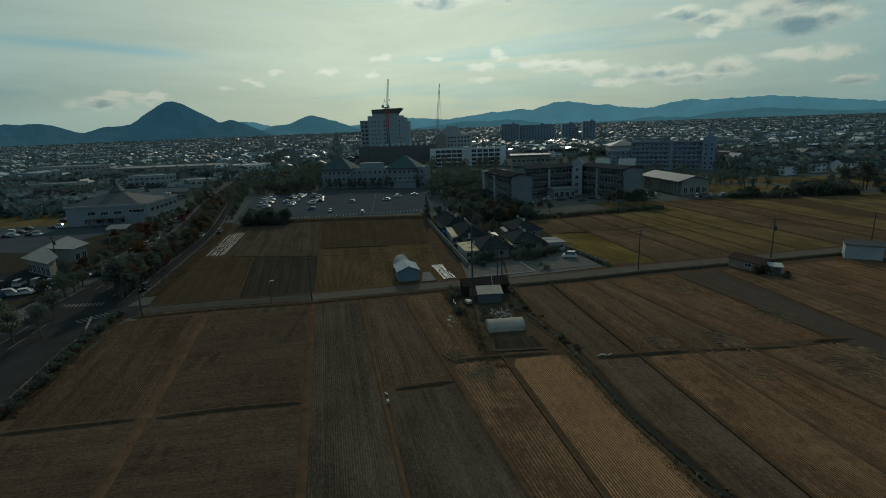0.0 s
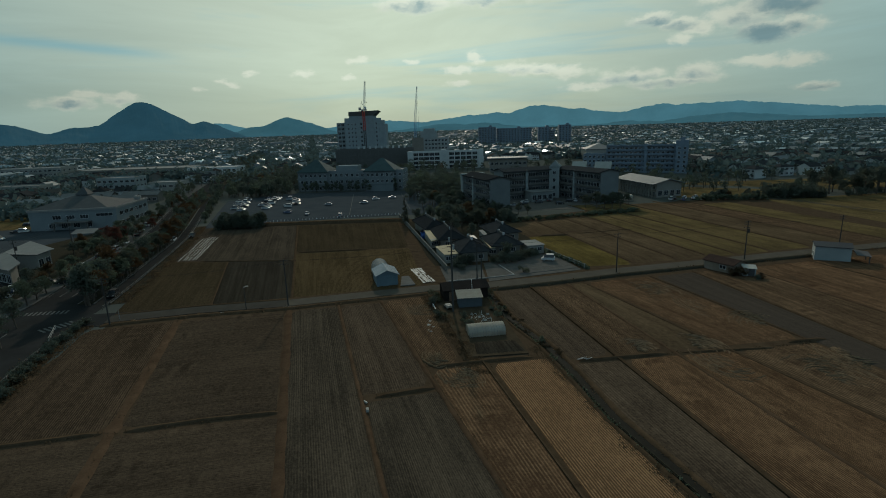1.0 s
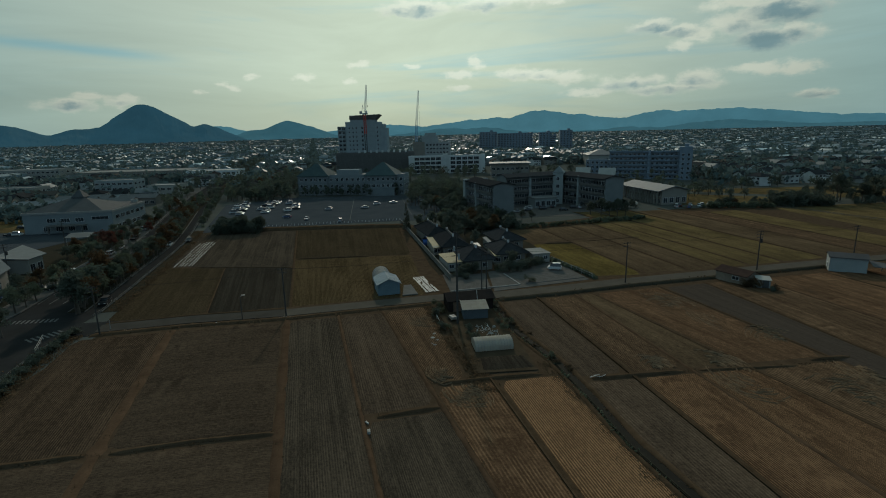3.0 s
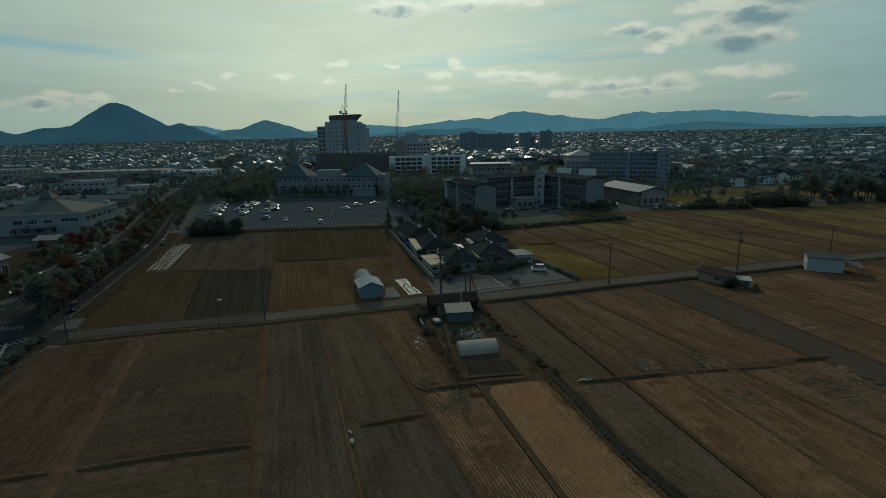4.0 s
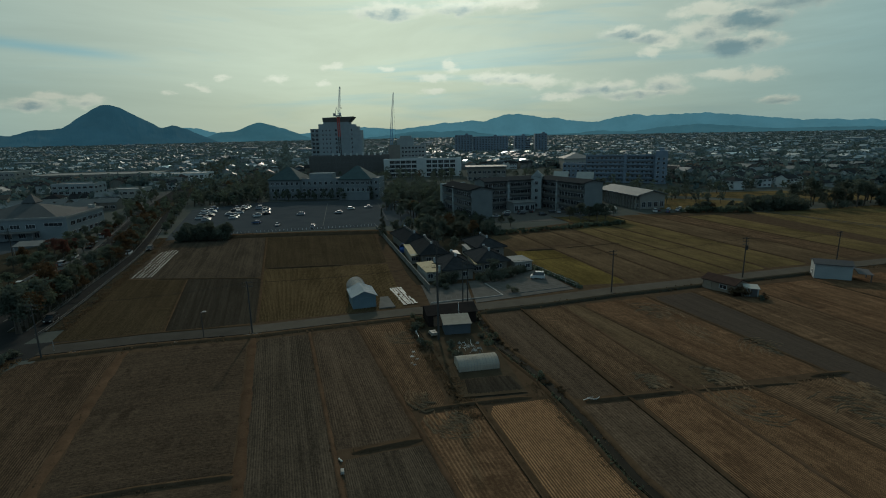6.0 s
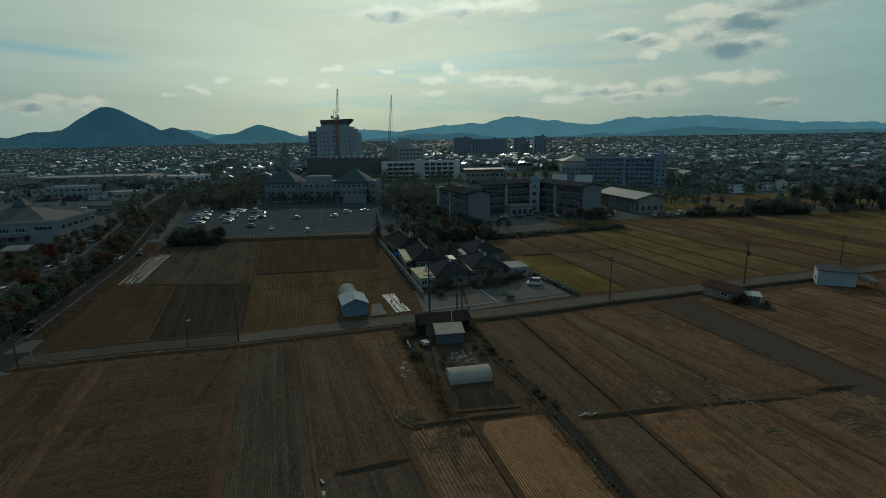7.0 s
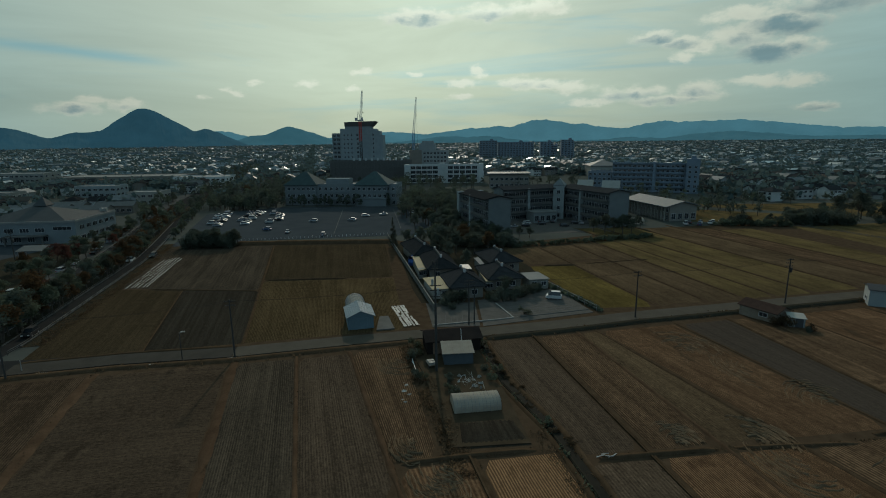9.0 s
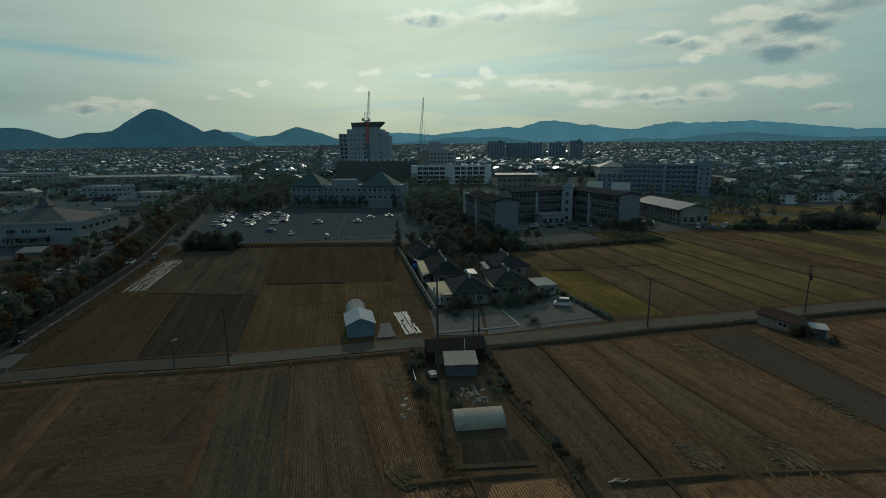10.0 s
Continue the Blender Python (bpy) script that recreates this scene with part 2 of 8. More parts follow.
    L(op("ADD", clods, op("MULTIPLY", line, 0.4 * rows)), bp.inputs["Height"])
    L(bp.outputs[0], b.inputs["Normal"])
    return m


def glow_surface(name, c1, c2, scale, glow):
    """Far hills seen through air: a dim surface, with the haze put in as blue emission."""
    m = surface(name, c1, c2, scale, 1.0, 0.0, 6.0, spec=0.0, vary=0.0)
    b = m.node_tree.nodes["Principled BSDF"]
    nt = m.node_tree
    # noise lightens and darkens the emission: painted light and shade of the folds
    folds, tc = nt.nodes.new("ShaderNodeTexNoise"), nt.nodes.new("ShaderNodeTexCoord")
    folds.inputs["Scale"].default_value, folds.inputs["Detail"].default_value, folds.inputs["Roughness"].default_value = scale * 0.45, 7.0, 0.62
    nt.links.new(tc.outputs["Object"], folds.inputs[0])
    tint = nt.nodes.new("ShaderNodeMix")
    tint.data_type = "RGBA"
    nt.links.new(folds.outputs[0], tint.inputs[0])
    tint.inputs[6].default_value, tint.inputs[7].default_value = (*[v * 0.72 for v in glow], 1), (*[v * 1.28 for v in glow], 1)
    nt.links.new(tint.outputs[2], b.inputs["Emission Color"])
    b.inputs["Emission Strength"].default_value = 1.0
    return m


M = {}
M["ground"] = surface("ground_earth", (0.042, 0.048, 0.045), (0.075, 0.08, 0.072), 0.05, 0.95, 0.4, 14, spec=0.0, vary=0)
M["ditch_mud"] = surface("ditch_mud", (0.007, 0.007, 0.006), (0.018, 0.017, 0.013), 1, 0.9, 0.3, 8, spec=0.05, vary=0)
M["soil"] = surface("field_soil", (0.028, 0.0195, 0.0125), (0.075, 0.053, 0.035), 0.6, 1.0, 0.5, 9, spec=0.0, vary=0)
M["asphalt"] = surface("asphalt", (0.016, 0.0168, 0.017), (0.03, 0.031, 0.031), 0.25, 0.95, 0.3, 20, spec=0.0, vary=0)
M["lane"] = surface("lane_paving", (0.05, 0.045, 0.037), (0.082, 0.074, 0.062), 0.3, 0.95, 0.3, 12, spec=0.0, vary=0)
M["lane_dark"] = surface("worn_lane_asphalt", (0.03, 0.028, 0.025), (0.056, 0.052, 0.045), 0.3, 0.95, 0.3, 12, spec=0.0, vary=0)
# car park asphalt, its colour lifted and blued to take in haze
M["lot"] = surface("lot_asphalt_hazed", (0.03, 0.037, 0.043), (0.05, 0.058, 0.064), 0.12, 0.95, 0.3, 20, spec=0.0, vary=0)
M["gravel"] = surface("gravel", (0.055, 0.053, 0.05), (0.1, 0.097, 0.09), 0.6, 0.95, 0.4, 9, spec=0.0, vary=0)
M["wall_block"] = surface("concrete_block", (0.095, 0.095, 0.088), (0.155, 0.153, 0.142), 0.7, 0.95, 0.15, 10, spec=0.0, vary=0.1)
M["footway"] = surface("footway_paving", (0.045, 0.046, 0.045), (0.085, 0.085, 0.081), 0.5, 0.95, 0.2, 10, spec=0.0, vary=0)
M["worn_paint"] = surface("worn_paint", (0.06, 0.06, 0.058), (0.13, 0.13, 0.125), 1.5, 0.95, 0.0, 9, spec=0.0, vary=0.1)
M["paint"] = surface("road_paint", (0.17, 0.17, 0.165), (0.3, 0.3, 0.29), 2, 0.9, 0.0, 9, spec=0.0, vary=0.1)
M["bund"] = surface("bund_grass", (0.024, 0.0165, 0.0105), (0.078, 0.053, 0.033), 0.7, 1.0, 0.6, 8, spec=0.0, vary=0.1)
M["bund_red"] = surface("bund_earth", (0.03, 0.0195, 0.0125), (0.088, 0.056, 0.0355), 0.5, 1.0, 0.6, 8, spec=0.0, vary=0.1)
M["ditch"] = surface("ditch_earth", (0.018, 0.017, 0.013), (0.04, 0.036, 0.026), 1, 0.9, 0.4, 8, spec=0.0, vary=0)
M["plot_earth"] = surface("trodden_earth", (0.026, 0.021, 0.015), (0.062, 0.048, 0.032), 0.5, 1.0, 0.5, 9, spec=0.0, vary=0)
M["dark_sheet"] = surface("tarred_sheet_roof", (0.016, 0.013, 0.012), (0.034, 0.027, 0.024), 0.6, 0.95, 0.2, 8, spec=0.0, vary=0.1)
M["hut_wall"] = surface("blue_grey_sheet_wall", (0.05, 0.064, 0.074), (0.078, 0.094, 0.104), 0.8, 0.85, 0.05, 8, spec=0.0, vary=0.05)
M["straw_loose"] = surface("loose_straw", (0.045, 0.033, 0.022), (0.155, 0.113, 0.073), 1.2, 1.0, 0.4, 8, spec=0.0, vary=0.2, island=True)
M["concrete"] = surface("concrete", (0.15, 0.15, 0.145), (0.24, 0.24, 0.225), 0.8, 0.9, 0.15, 10, spec=0.0, vary=0.06)
M["concrete_dark"] = surface("concrete_weathered", (0.07, 0.07, 0.067), (0.12, 0.12, 0.115), 0.7, 0.95, 0.2, 10, spec=0.0, vary=0.06)
M["plaster"] = surface("plaster_white", (0.3, 0.325, 0.325), (0.44, 0.46, 0.45), 0.3, 0.9, 0.05, 12, spec=0.0, vary=0.1)
M["plaster_grey"] = surface("plaster_grey", (0.16, 0.185, 0.19), (0.245, 0.27, 0.27), 0.25, 0.85, 0.05, 12, spec=0.0, vary=0.08)
M["plaster_tan"] = surface("plaster_tan", (0.17, 0.175, 0.16), (0.25, 0.25, 0.23), 0.3, 0.85, 0.05, 12, spec=0.0, vary=0.12)
M["plaster_brown"] = surface("tile_brown", (0.13, 0.125, 0.112), (0.19, 0.18, 0.16), 0.4, 0.8, 0.05, 12, spec=0.0, vary=0.12)
M["blue_tile"] = surface("wall_bluegrey", (0.09, 0.125, 0.16), (0.14, 0.18, 0.22), 0.3, 0.7, 0.05, 10, vary=0.05)
M["tile_roof"] = surface("roof_tiles", (0.016, 0.0175, 0.019), (0.036, 0.038, 0.04), 0.8, 0.9, 0.3, 8, spec=0.0, vary=0.3)
M["shed_roof"] = surface("red_brown_roof", (0.028, 0.02, 0.017), (0.055, 0.036, 0.03), 0.8, 0.95, 0.3, 8, spec=0.0, vary=0.1)
M["tile_brown"] = surface("roof_tiles_brown", (0.04, 0.036, 0.032), (0.07, 0.062, 0.054), 0.8, 0.9, 0.3, 8, spec=0.0, vary=0.25)
M["metal_roof"] = surface("roof_metal", (0.06, 0.072, 0.077), (0.105, 0.118, 0.122), 0.5, 0.65, 0.05, 10, metallic=0.0, spec=0.18, vary=0.3)
M["green_roof"] = surface("roof_greenish_metal", (0.03, 0.05, 0.053), (0.052, 0.078, 0.08), 0.4, 0.85, 0.05, 10, spec=0.03, vary=0.08)
M["flat_roof"] = surface("flat_roof", (0.11, 0.115, 0.11), (0.18, 0.185, 0.18), 0.2, 0.85, 0.1, 12, spec=0.03, vary=0.15)
M["dark_roof"] = surface("flat_roof_dark", (0.05, 0.05, 0.052), (0.085, 0.085, 0.086), 0.2, 0.85, 0.2, 12, spec=0.03, vary=0.1)
M["blue_roof"] = surface("pale_blue_roof_sheet", (0.15, 0.19, 0.21), (0.23, 0.275, 0.29), 0.6, 0.65, 0.05, 6, spec=0.2, vary=0.04)
M["blue_metal"] = surface("blue_sheet_metal", (0.075, 0.115, 0.138), (0.115, 0.165, 0.19), 0.6, 0.7, 0.05, 6, spec=0.15, vary=0.04)
M["white_metal"] = surface("white_sheet_metal", (0.17, 0.175, 0.165), (0.26, 0.265, 0.245), 0.5, 0.6, 0.05, 6, spec=0.2, vary=0.05)
M["film"] = surface("greenhouse_film", (0.28, 0.265, 0.23), (0.44, 0.42, 0.365), 0.9, 0.85, 0.15, 5, spec=0.08, vary=0.03, thin=0.5)
M["glass"] = surface("window_glass", (0.012, 0.016, 0.02), (0.03, 0.036, 0.042), 0.6, 0.12, 0.0, 4, spec=0.6, vary=0.3)
M["alu"] = surface("window_frame", (0.3, 0.31, 0.32), (0.42, 0.43, 0.44), 1, 0.45, 0.0, 6, metallic=0.4, vary=0.1)
M["pole"] = surface("pole_concrete", (0.035, 0.034, 0.032), (0.065, 0.063, 0.06), 1.2, 0.9, 0.1, 8, spec=0.03, vary=0.15)
M["steel"] = surface("galvanised_steel", (0.2, 0.21, 0.22), (0.32, 0.33, 0.34), 1.5, 0.45, 0.05, 6, metallic=0.7, vary=0.1)
M["wire"] = surface("cable", (0.015, 0.015, 0.015), (0.03, 0.03, 0.03), 2, 1.0, 0.0, 5, spec=0.0, vary=0)
M["red_steel"] = surface("red_painted_steel", (0.32, 0.035, 0.03), (0.45, 0.07, 0.05), 1, 0.5, 0.05, 8, vary=0.05)
M["white_steel"] = surface("white_painted_steel", (0.42, 0.43, 0.42), (0.55, 0.55, 0.53), 1, 0.5, 0.05, 8, vary=0.05)
M["blue_steel"] = surface("blue_painted_steel", (0.05, 0.13, 0.24), (0.09, 0.2, 0.33), 1, 0.5, 0.05, 8, vary=0.05)
M["bark"] = surface("bark", (0.04, 0.032, 0.025), (0.085, 0.07, 0.055), 2, 0.95, 0.5, 6, vary=0.2)
# the far groves' leaves hold distance haze as a paler, bluer colour
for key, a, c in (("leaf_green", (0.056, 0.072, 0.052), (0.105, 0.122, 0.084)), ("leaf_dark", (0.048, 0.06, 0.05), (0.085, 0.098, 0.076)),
                  ("leaf_rust", (0.05, 0.034, 0.02), (0.09, 0.058, 0.032)), ("leaf_red", (0.065, 0.03, 0.024), (0.105, 0.048, 0.036)), ("leaf_far_hazed", (0.045, 0.072, 0.075), (0.08, 0.112, 0.108)), ("grass", (0.05, 0.05, 0.02), (0.12, 0.1, 0.045))):
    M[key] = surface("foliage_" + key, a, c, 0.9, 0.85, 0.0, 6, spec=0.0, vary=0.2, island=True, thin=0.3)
M["weeds"] = surface("dry_weeds", (0.042, 0.033, 0.022), (0.095, 0.072, 0.046), 0.7, 1.0, 0.0, 8, spec=0.0, vary=0.25, island=True, thin=0.5)
# tower, office and dormitory renders hold a little blue haze in their colour
M["tower_wall"] = surface("tower_render_hazed", (0.175, 0.21, 0.224), (0.262, 0.3, 0.312), 0.25, 0.9, 0.05, 12, spec=0.0, vary=0.04)
M["office_wall"] = surface("office_render_hazed", (0.118, 0.14, 0.148), (0.178, 0.202, 0.21), 0.25, 0.9, 0.05, 12, spec=0.0, vary=0.05)
M["slate_metal"] = surface("dark_seamed_metal_roof", (0.035, 0.04, 0.042), (0.06, 0.066, 0.068), 0.4, 0.8, 0.05, 10, spec=0.04, vary=0.1)
M["dorm_wall"] = surface("dormitory_render_hazed", (0.1, 0.115, 0.12), (0.15, 0.167, 0.17), 0.3, 0.9, 0.05, 12, spec=0.0, vary=0.08)
M["tyre"] = surface("tyre_rubber", (0.012, 0.012, 0.012), (0.025, 0.025, 0.025), 4, 0.85, 0.1, 6, vary=0)
for key, c in (("car_white", (0.36, 0.37, 0.37)), ("car_silver", (0.22, 0.235, 0.25)), ("car_black", (0.014, 0.015, 0.017)), ("car_blue", (0.03, 0.06, 0.12))):
    M[key] = surface("paint_" + key, tuple(v * 0.9 for v in c), c, 1.0, 0.5, 0.0, 6, spec=0.25, vary=0.08)
M["lamp_glass"] = surface("lamp_lens", (0.5, 0.5, 0.48), (0.62, 0.62, 0.6), 3, 0.2, 0.0, 6, vary=0)
M["tail_glass"] = surface("tail_lens", (0.25, 0.02, 0.02), (0.32, 0.03, 0.03), 3, 0.25, 0.0, 6, vary=0)
M["tarp"] = surface("blue_tarpaulin", (0.02, 0.07, 0.24), (0.04, 0.12, 0.35), 1.2, 0.5, 0.3, 5, vary=0)
M["sheet"] = surface("white_plastic_sheet", (0.03, 0.03, 0.027), (0.46, 0.46, 0.43), 1.6, 0.7, 0.4, 5, spec=0.1, vary=0.25)
M["timber"] = surface("grey_timber", (0.12, 0.095, 0.07), (0.2, 0.165, 0.13), 1.5, 0.9, 0.2, 8, vary=0.15)
M["rust"] = surface("rusty_sheet", (0.11, 0.07, 0.045), (0.2, 0.13, 0.09), 0.8, 0.8, 0.2, 6, vary=0.1)
M["yellow_roof"] = surface("ochre_sheet_roof", (0.19, 0.165, 0.10), (0.27, 0.235, 0.15), 0.6, 0.8, 0.1, 8, spec=0.05, vary=0.05)
# haze over the far town is mixed into these blue-grey wall and roof colours
M["town_wall"] = surface("far_walls_hazed", (0.085, 0.12, 0.138), (0.175, 0.218, 0.236), 0.05, 0.9, 0.0, 8, spec=0.0, vary=0.4, island=True)
M["town_roof"] = surface("far_roofs_hazed", (0.055, 0.084, 0.098), (0.125, 0.158, 0.172), 0.04, 0.65, 0.0, 8, spec=0.07, vary=0.6, island=True)
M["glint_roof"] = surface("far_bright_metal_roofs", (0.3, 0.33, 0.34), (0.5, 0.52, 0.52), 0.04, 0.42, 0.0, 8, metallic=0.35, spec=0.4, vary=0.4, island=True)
# haze put in as glow, stronger the farther the range
M["hill_near"] = glow_surface("hill_woods_haze", (0.012, 0.02, 0.02), (0.03, 0.04, 0.036), 0.012, (0.012, 0.045, 0.068))
M["hill_mid"] = glow_surface("hill_woods_haze_farther", (0.012, 0.02, 0.02), (0.03, 0.04, 0.036), 0.01, (0.024, 0.080, 0.106))
M["hill_far"] = glow_surface("hill_woods_haze_farthest", (0.012, 0.02, 0.02), (0.03, 0.04, 0.036), 0.008, (0.044, 0.132, 0.170))

F = {}
F["dark"] = field_surface("field_dark_stubble", (0.0255, 0.021, 0.0163), (0.083, 0.066, 0.0475), 0.32, 0.4, rut=1.0)
F["umber"] = field_surface("field_umber_soil", (0.034, 0.0255, 0.0186), (0.107, 0.079, 0.0545), 0.32, 0.4, rut=0.9)
F["umber_rows"] = field_surface("field_dull_rows", (0.027, 0.0195, 0.0138), (0.092, 0.064, 0.042), 0.31, 0.7, turns=0.5, rut=0.9, even=0.3)
F["speckled"] = field_surface("field_speckled_soil", (0.0255, 0.019, 0.0142), (0.088, 0.065, 0.044), 0.31, 0.15, turns=0.6, rut=0.4)
F["brown"] = field_surface("field_brown_stubble", (0.038, 0.0255, 0.0165), (0.142, 0.093, 0.056), 0.31, 0.75, turns=0.6, rut=1.1, even=0.3)
F["straw"] = field_surface("field_straw_stubble", (0.074, 0.044, 0.0245), (0.212, 0.127, 0.07), 0.31, 1.35, 0.25, turns=0.3, rut=0.7, crisp=1.0, even=0.75)
F["tan"] = field_surface("field_tan_stubble", (0.046, 0.0275, 0.0165), (0.158, 0.097, 0.055), 0.31, 1.15, 0.35, turns=0.8, rut=0.9, crisp=1.0, even=0.5)
F["grey"] = field_surface("field_grey_harrowed", (0.036, 0.029, 0.0235), (0.066, 0.054, 0.0435), 0.9, 0.15, 0.15, rut=0.7)
F["orange"] = field_surface("field_orange_stubble", (0.05, 0.0305, 0.0185), (0.15, 0.093, 0.054), 0.31, 0.7, turns=0.7, rut=1.0)
F["olive"] = field_surface("field_olive_regrowth", (0.046, 0.035, 0.018), (0.145, 0.105, 0.05), 0.31, 0.2, 0.75, (0.105, 0.08, 0.034), turns=0.3, rut=0.6)
F["olive_rows"] = field_surface("field_olive_rows", (0.033, 0.0242, 0.0135), (0.104, 0.075, 0.04), 0.31, 0.5, 0.5, turns=0.3, rut=0.7, even=0.5)
F["moss"] = field_surface("field_dull_olive_stubble", (0.024, 0.0188, 0.0122), (0.07, 0.052, 0.031), 0.31, 0.25, 0.3, turns=0.3, rut=0.7)
F["dry"] = field_surface("field_dry_brown_stubble", (0.042, 0.03, 0.019), (0.135, 0.095, 0.056), 0.31, 0.25, 0.7, turns=0.3, rut=0.7)
F["yellow"] = field_surface("field_yellow_rice", (0.046, 0.035, 0.014), (0.15, 0.113, 0.037), 0.6, 0.2, 0.8, turns=0.4, rut=0.7)
F["nightgreen"] = field_surface("field_deep_green_crop", (0.0195, 0.0168, 0.0132), (0.046, 0.0405, 0.0315), 1.1, 0.3)

# ---- mesh tools ----


class Form:
    """Vertices and faces gathered piece by piece, with a material slot for each face."""

    def __init__(self):
        self.v, self.f, self.s = [], [], []

    def add(self, verts, faces, slot=0):
        k = len(self.v)
        self.v += [tuple(p) for p in verts]
        self.f += [tuple(i + k for i in face) for face in faces]
        self.s += [slot] * len(faces)
        return self

    def box(self, x0, x1, y0, y1, z0, z1, slot=0):
        v = [(x0, y0, z0), (x1, y0, z0), (x1, y1, z0), (x0, y1, z0), (x0, y0, z1), (x1, y0, z1), (x1, y1, z1), (x0, y1, z1)]
        return self.add(v, [(3, 2, 1, 0), (4, 5, 6, 7), (0, 1, 5, 4), (1, 2, 6, 5), (2, 3, 7, 6), (3, 0, 4, 7)], slot)

    def chamfer_box(self, x0, x1, y0, y1, z0, z1, c, slot=0):
        """A box whose top edges are bevelled by c."""
        v = [(x0, y0, z0), (x1, y0, z0), (x1, y1, z0), (x0, y1, z0), (x0, y0, z1 - c), (x1, y0, z1 - c), (x1, y1, z1 - c), (x0, y1, z1 - c),
             (x0 + c, y0 + c, z1), (x1 - c, y0 + c, z1), (x1 - c, y1 - c, z1), (x0 + c, y1 - c, z1)]
        f = [(3, 2, 1, 0), (0, 1, 5, 4), (1, 2, 6, 5), (2, 3, 7, 6), (3, 0, 4, 7), (4, 5, 9, 8), (5, 6, 10, 9), (6, 7, 11, 10), (7, 4, 8, 11), (8, 9, 10, 11)]
        return self.add(v, f, slot)

    def tube(self, a, b, r0, r1, n=8, slot=0):
        a, b = Vector(a), Vector(b)
        q = (b - a).to_track_quat("Z", "Y")
        ring = [Vector((math.cos(2 * math.pi * k / n), math.sin(2 * math.pi * k / n), 0)) for k in range(n)]
        v = [a + q @ (p * r0) for p in ring] + [b + q @ (p * r1) for p in ring]
        f = [(k, (k + 1) % n, n + (k + 1) % n, n + k) for k in range(n)] + [tuple(range(n - 1, -1, -1)), tuple(range(n, 2 * n))]
        return self.add(v, f, slot)

    def slab(self, pts, thick, slot=0):
        """A flat piece over the polygon pts (counter-clockwise from above), thick downwards."""
        n = len(pts)
        v = [tuple(p) for p in pts] + [(p[0], p[1], p[2] - thick) for p in pts]
        f = [tuple(range(n)), tuple(range(2 * n - 1, n - 1, -1))] + [((k + 1) % n, k, n + k, n + (k + 1) % n) for k in range(n)]
        return self.add(v, f, slot)

    def gable(self, x0, x1, y0, y1, z, h, over=0.4, thick=0.18, slot=0):
        """Two roof slabs with the ridge along x, at eaves height z."""
        ym, k = (y0 + y1) / 2, h / ((y1 - y0) / 2)
        lo, a, b = z - over * k, x0 - over, x1 + over
        self.slab([(a, y0 - over, lo + thick), (b, y0 - over, lo + thick), (b, ym, z + h + thick), (a, ym, z + h + thick)], thick, slot)
        self.slab([(a, ym, z + h + thick), (b, ym, z + h + thick), (b, y1 + over, lo + thick), (a, y1 + over, lo + thick)], thick, slot)
        return self

    def gable_ends(self, x0, x1, y0, y1, z, h, slot=0):
        ym = (y0 + y1) / 2
        self.add([(x0, y0, z), (x0, y1, z), (x0, ym, z + h)], [(0, 2, 1)], slot)
        return self.add([(x1, y0, z), (x1, y1, z), (x1, ym, z + h)], [(0, 1, 2)], slot)

    def gable_wall(self, x0, x1, y0, y1, h, rise, slot=0):
        """Walls with a gable at both ends, the ridge along x."""
        ym = (y0 + y1) / 2
        v = [(x0, y0, 0), (x1, y0, 0), (x1, y1, 0), (x0, y1, 0), (x0, y0, h), (x1, y0, h), (x1, y1, h), (x0, y1, h), (x0, ym, h + rise), (x1, ym, h + rise)]
        return self.add(v, [(0, 1, 5, 4), (2, 3, 7, 6), (1, 2, 6, 9, 5), (3, 0, 4, 8, 7), (4, 5, 9, 8), (6, 7, 8, 9), (3, 2, 1, 0)], slot)

    def pipe(self, pts, r, n=4, slot=0):
        """One bent round bar along pts."""
        v, f = [], []
        for k, p in enumerate(pts):
            d = Vector(pts[min(k + 1, len(pts) - 1)]) - Vector(pts[max(k - 1, 0)])
            q = d.to_track_quat("Z", "Y")
            v += [Vector(p) + q @ Vector((math.cos(2 * math.pi * i / n) * r, math.sin(2 * math.pi * i / n) * r, 0)) for i in range(n)]
        for k in range(len(pts) - 1):
            f += [(k * n + i, k * n + (i + 1) % n, (k + 1) * n + (i + 1) % n, (k + 1) * n + i) for i in range(n)]
        return self.add(v, f, slot)

    def hip(self, x0, x1, y0, y1, z, h, over=0.5, thick=0.16, slot=0):
        """A hipped roof; the ridge runs along the longer side."""
        x0, x1, y0, y1 = x0 - over, x1 + over, y0 - over, y1 + over
        w, d = x1 - x0, y1 - y0
        if w >= d:
            r0, r1 = (x0 + d / 2, (y0 + y1) / 2), (x1 - d / 2, (y0 + y1) / 2)
        else:
            r0, r1 = ((x0 + x1) / 2, y0 + w / 2), ((x0 + x1) / 2, y1 - w / 2)
        v = [(x0, y0, z), (x1, y0, z), (x1, y1, z), (x0, y1, z), (*r0, z + h), (*r1, z + h)]
        v += [(p[0], p[1], z - thick) for p in v[:4]]
        f = [(0, 1, 5, 4), (1, 2, 5), (2, 3, 4, 5), (3, 0, 4)] if w >= d else [(0, 1, 4), (1, 2, 5, 4), (2, 3, 5), (3, 0, 4, 5)]
        f += [(9, 8, 7, 6), (6, 7, 1, 0), (7, 8, 2, 1), (8, 9, 3, 2), (9, 6, 0, 3)]
        return self.add(v, f, slot)

    def mesh(self, name, mats, smooth=False):
        me = bpy.data.meshes.new(name)
        me.from_pydata(self.v, [], self.f)
        for m in mats if isinstance(mats, (list, tuple)) else [mats]:
            me.materials.append(m)
        me.polygons.foreach_set("material_index", self.s)
        if smooth:
            me.polygons.foreach_set("use_smooth", [True] * len(self.f))
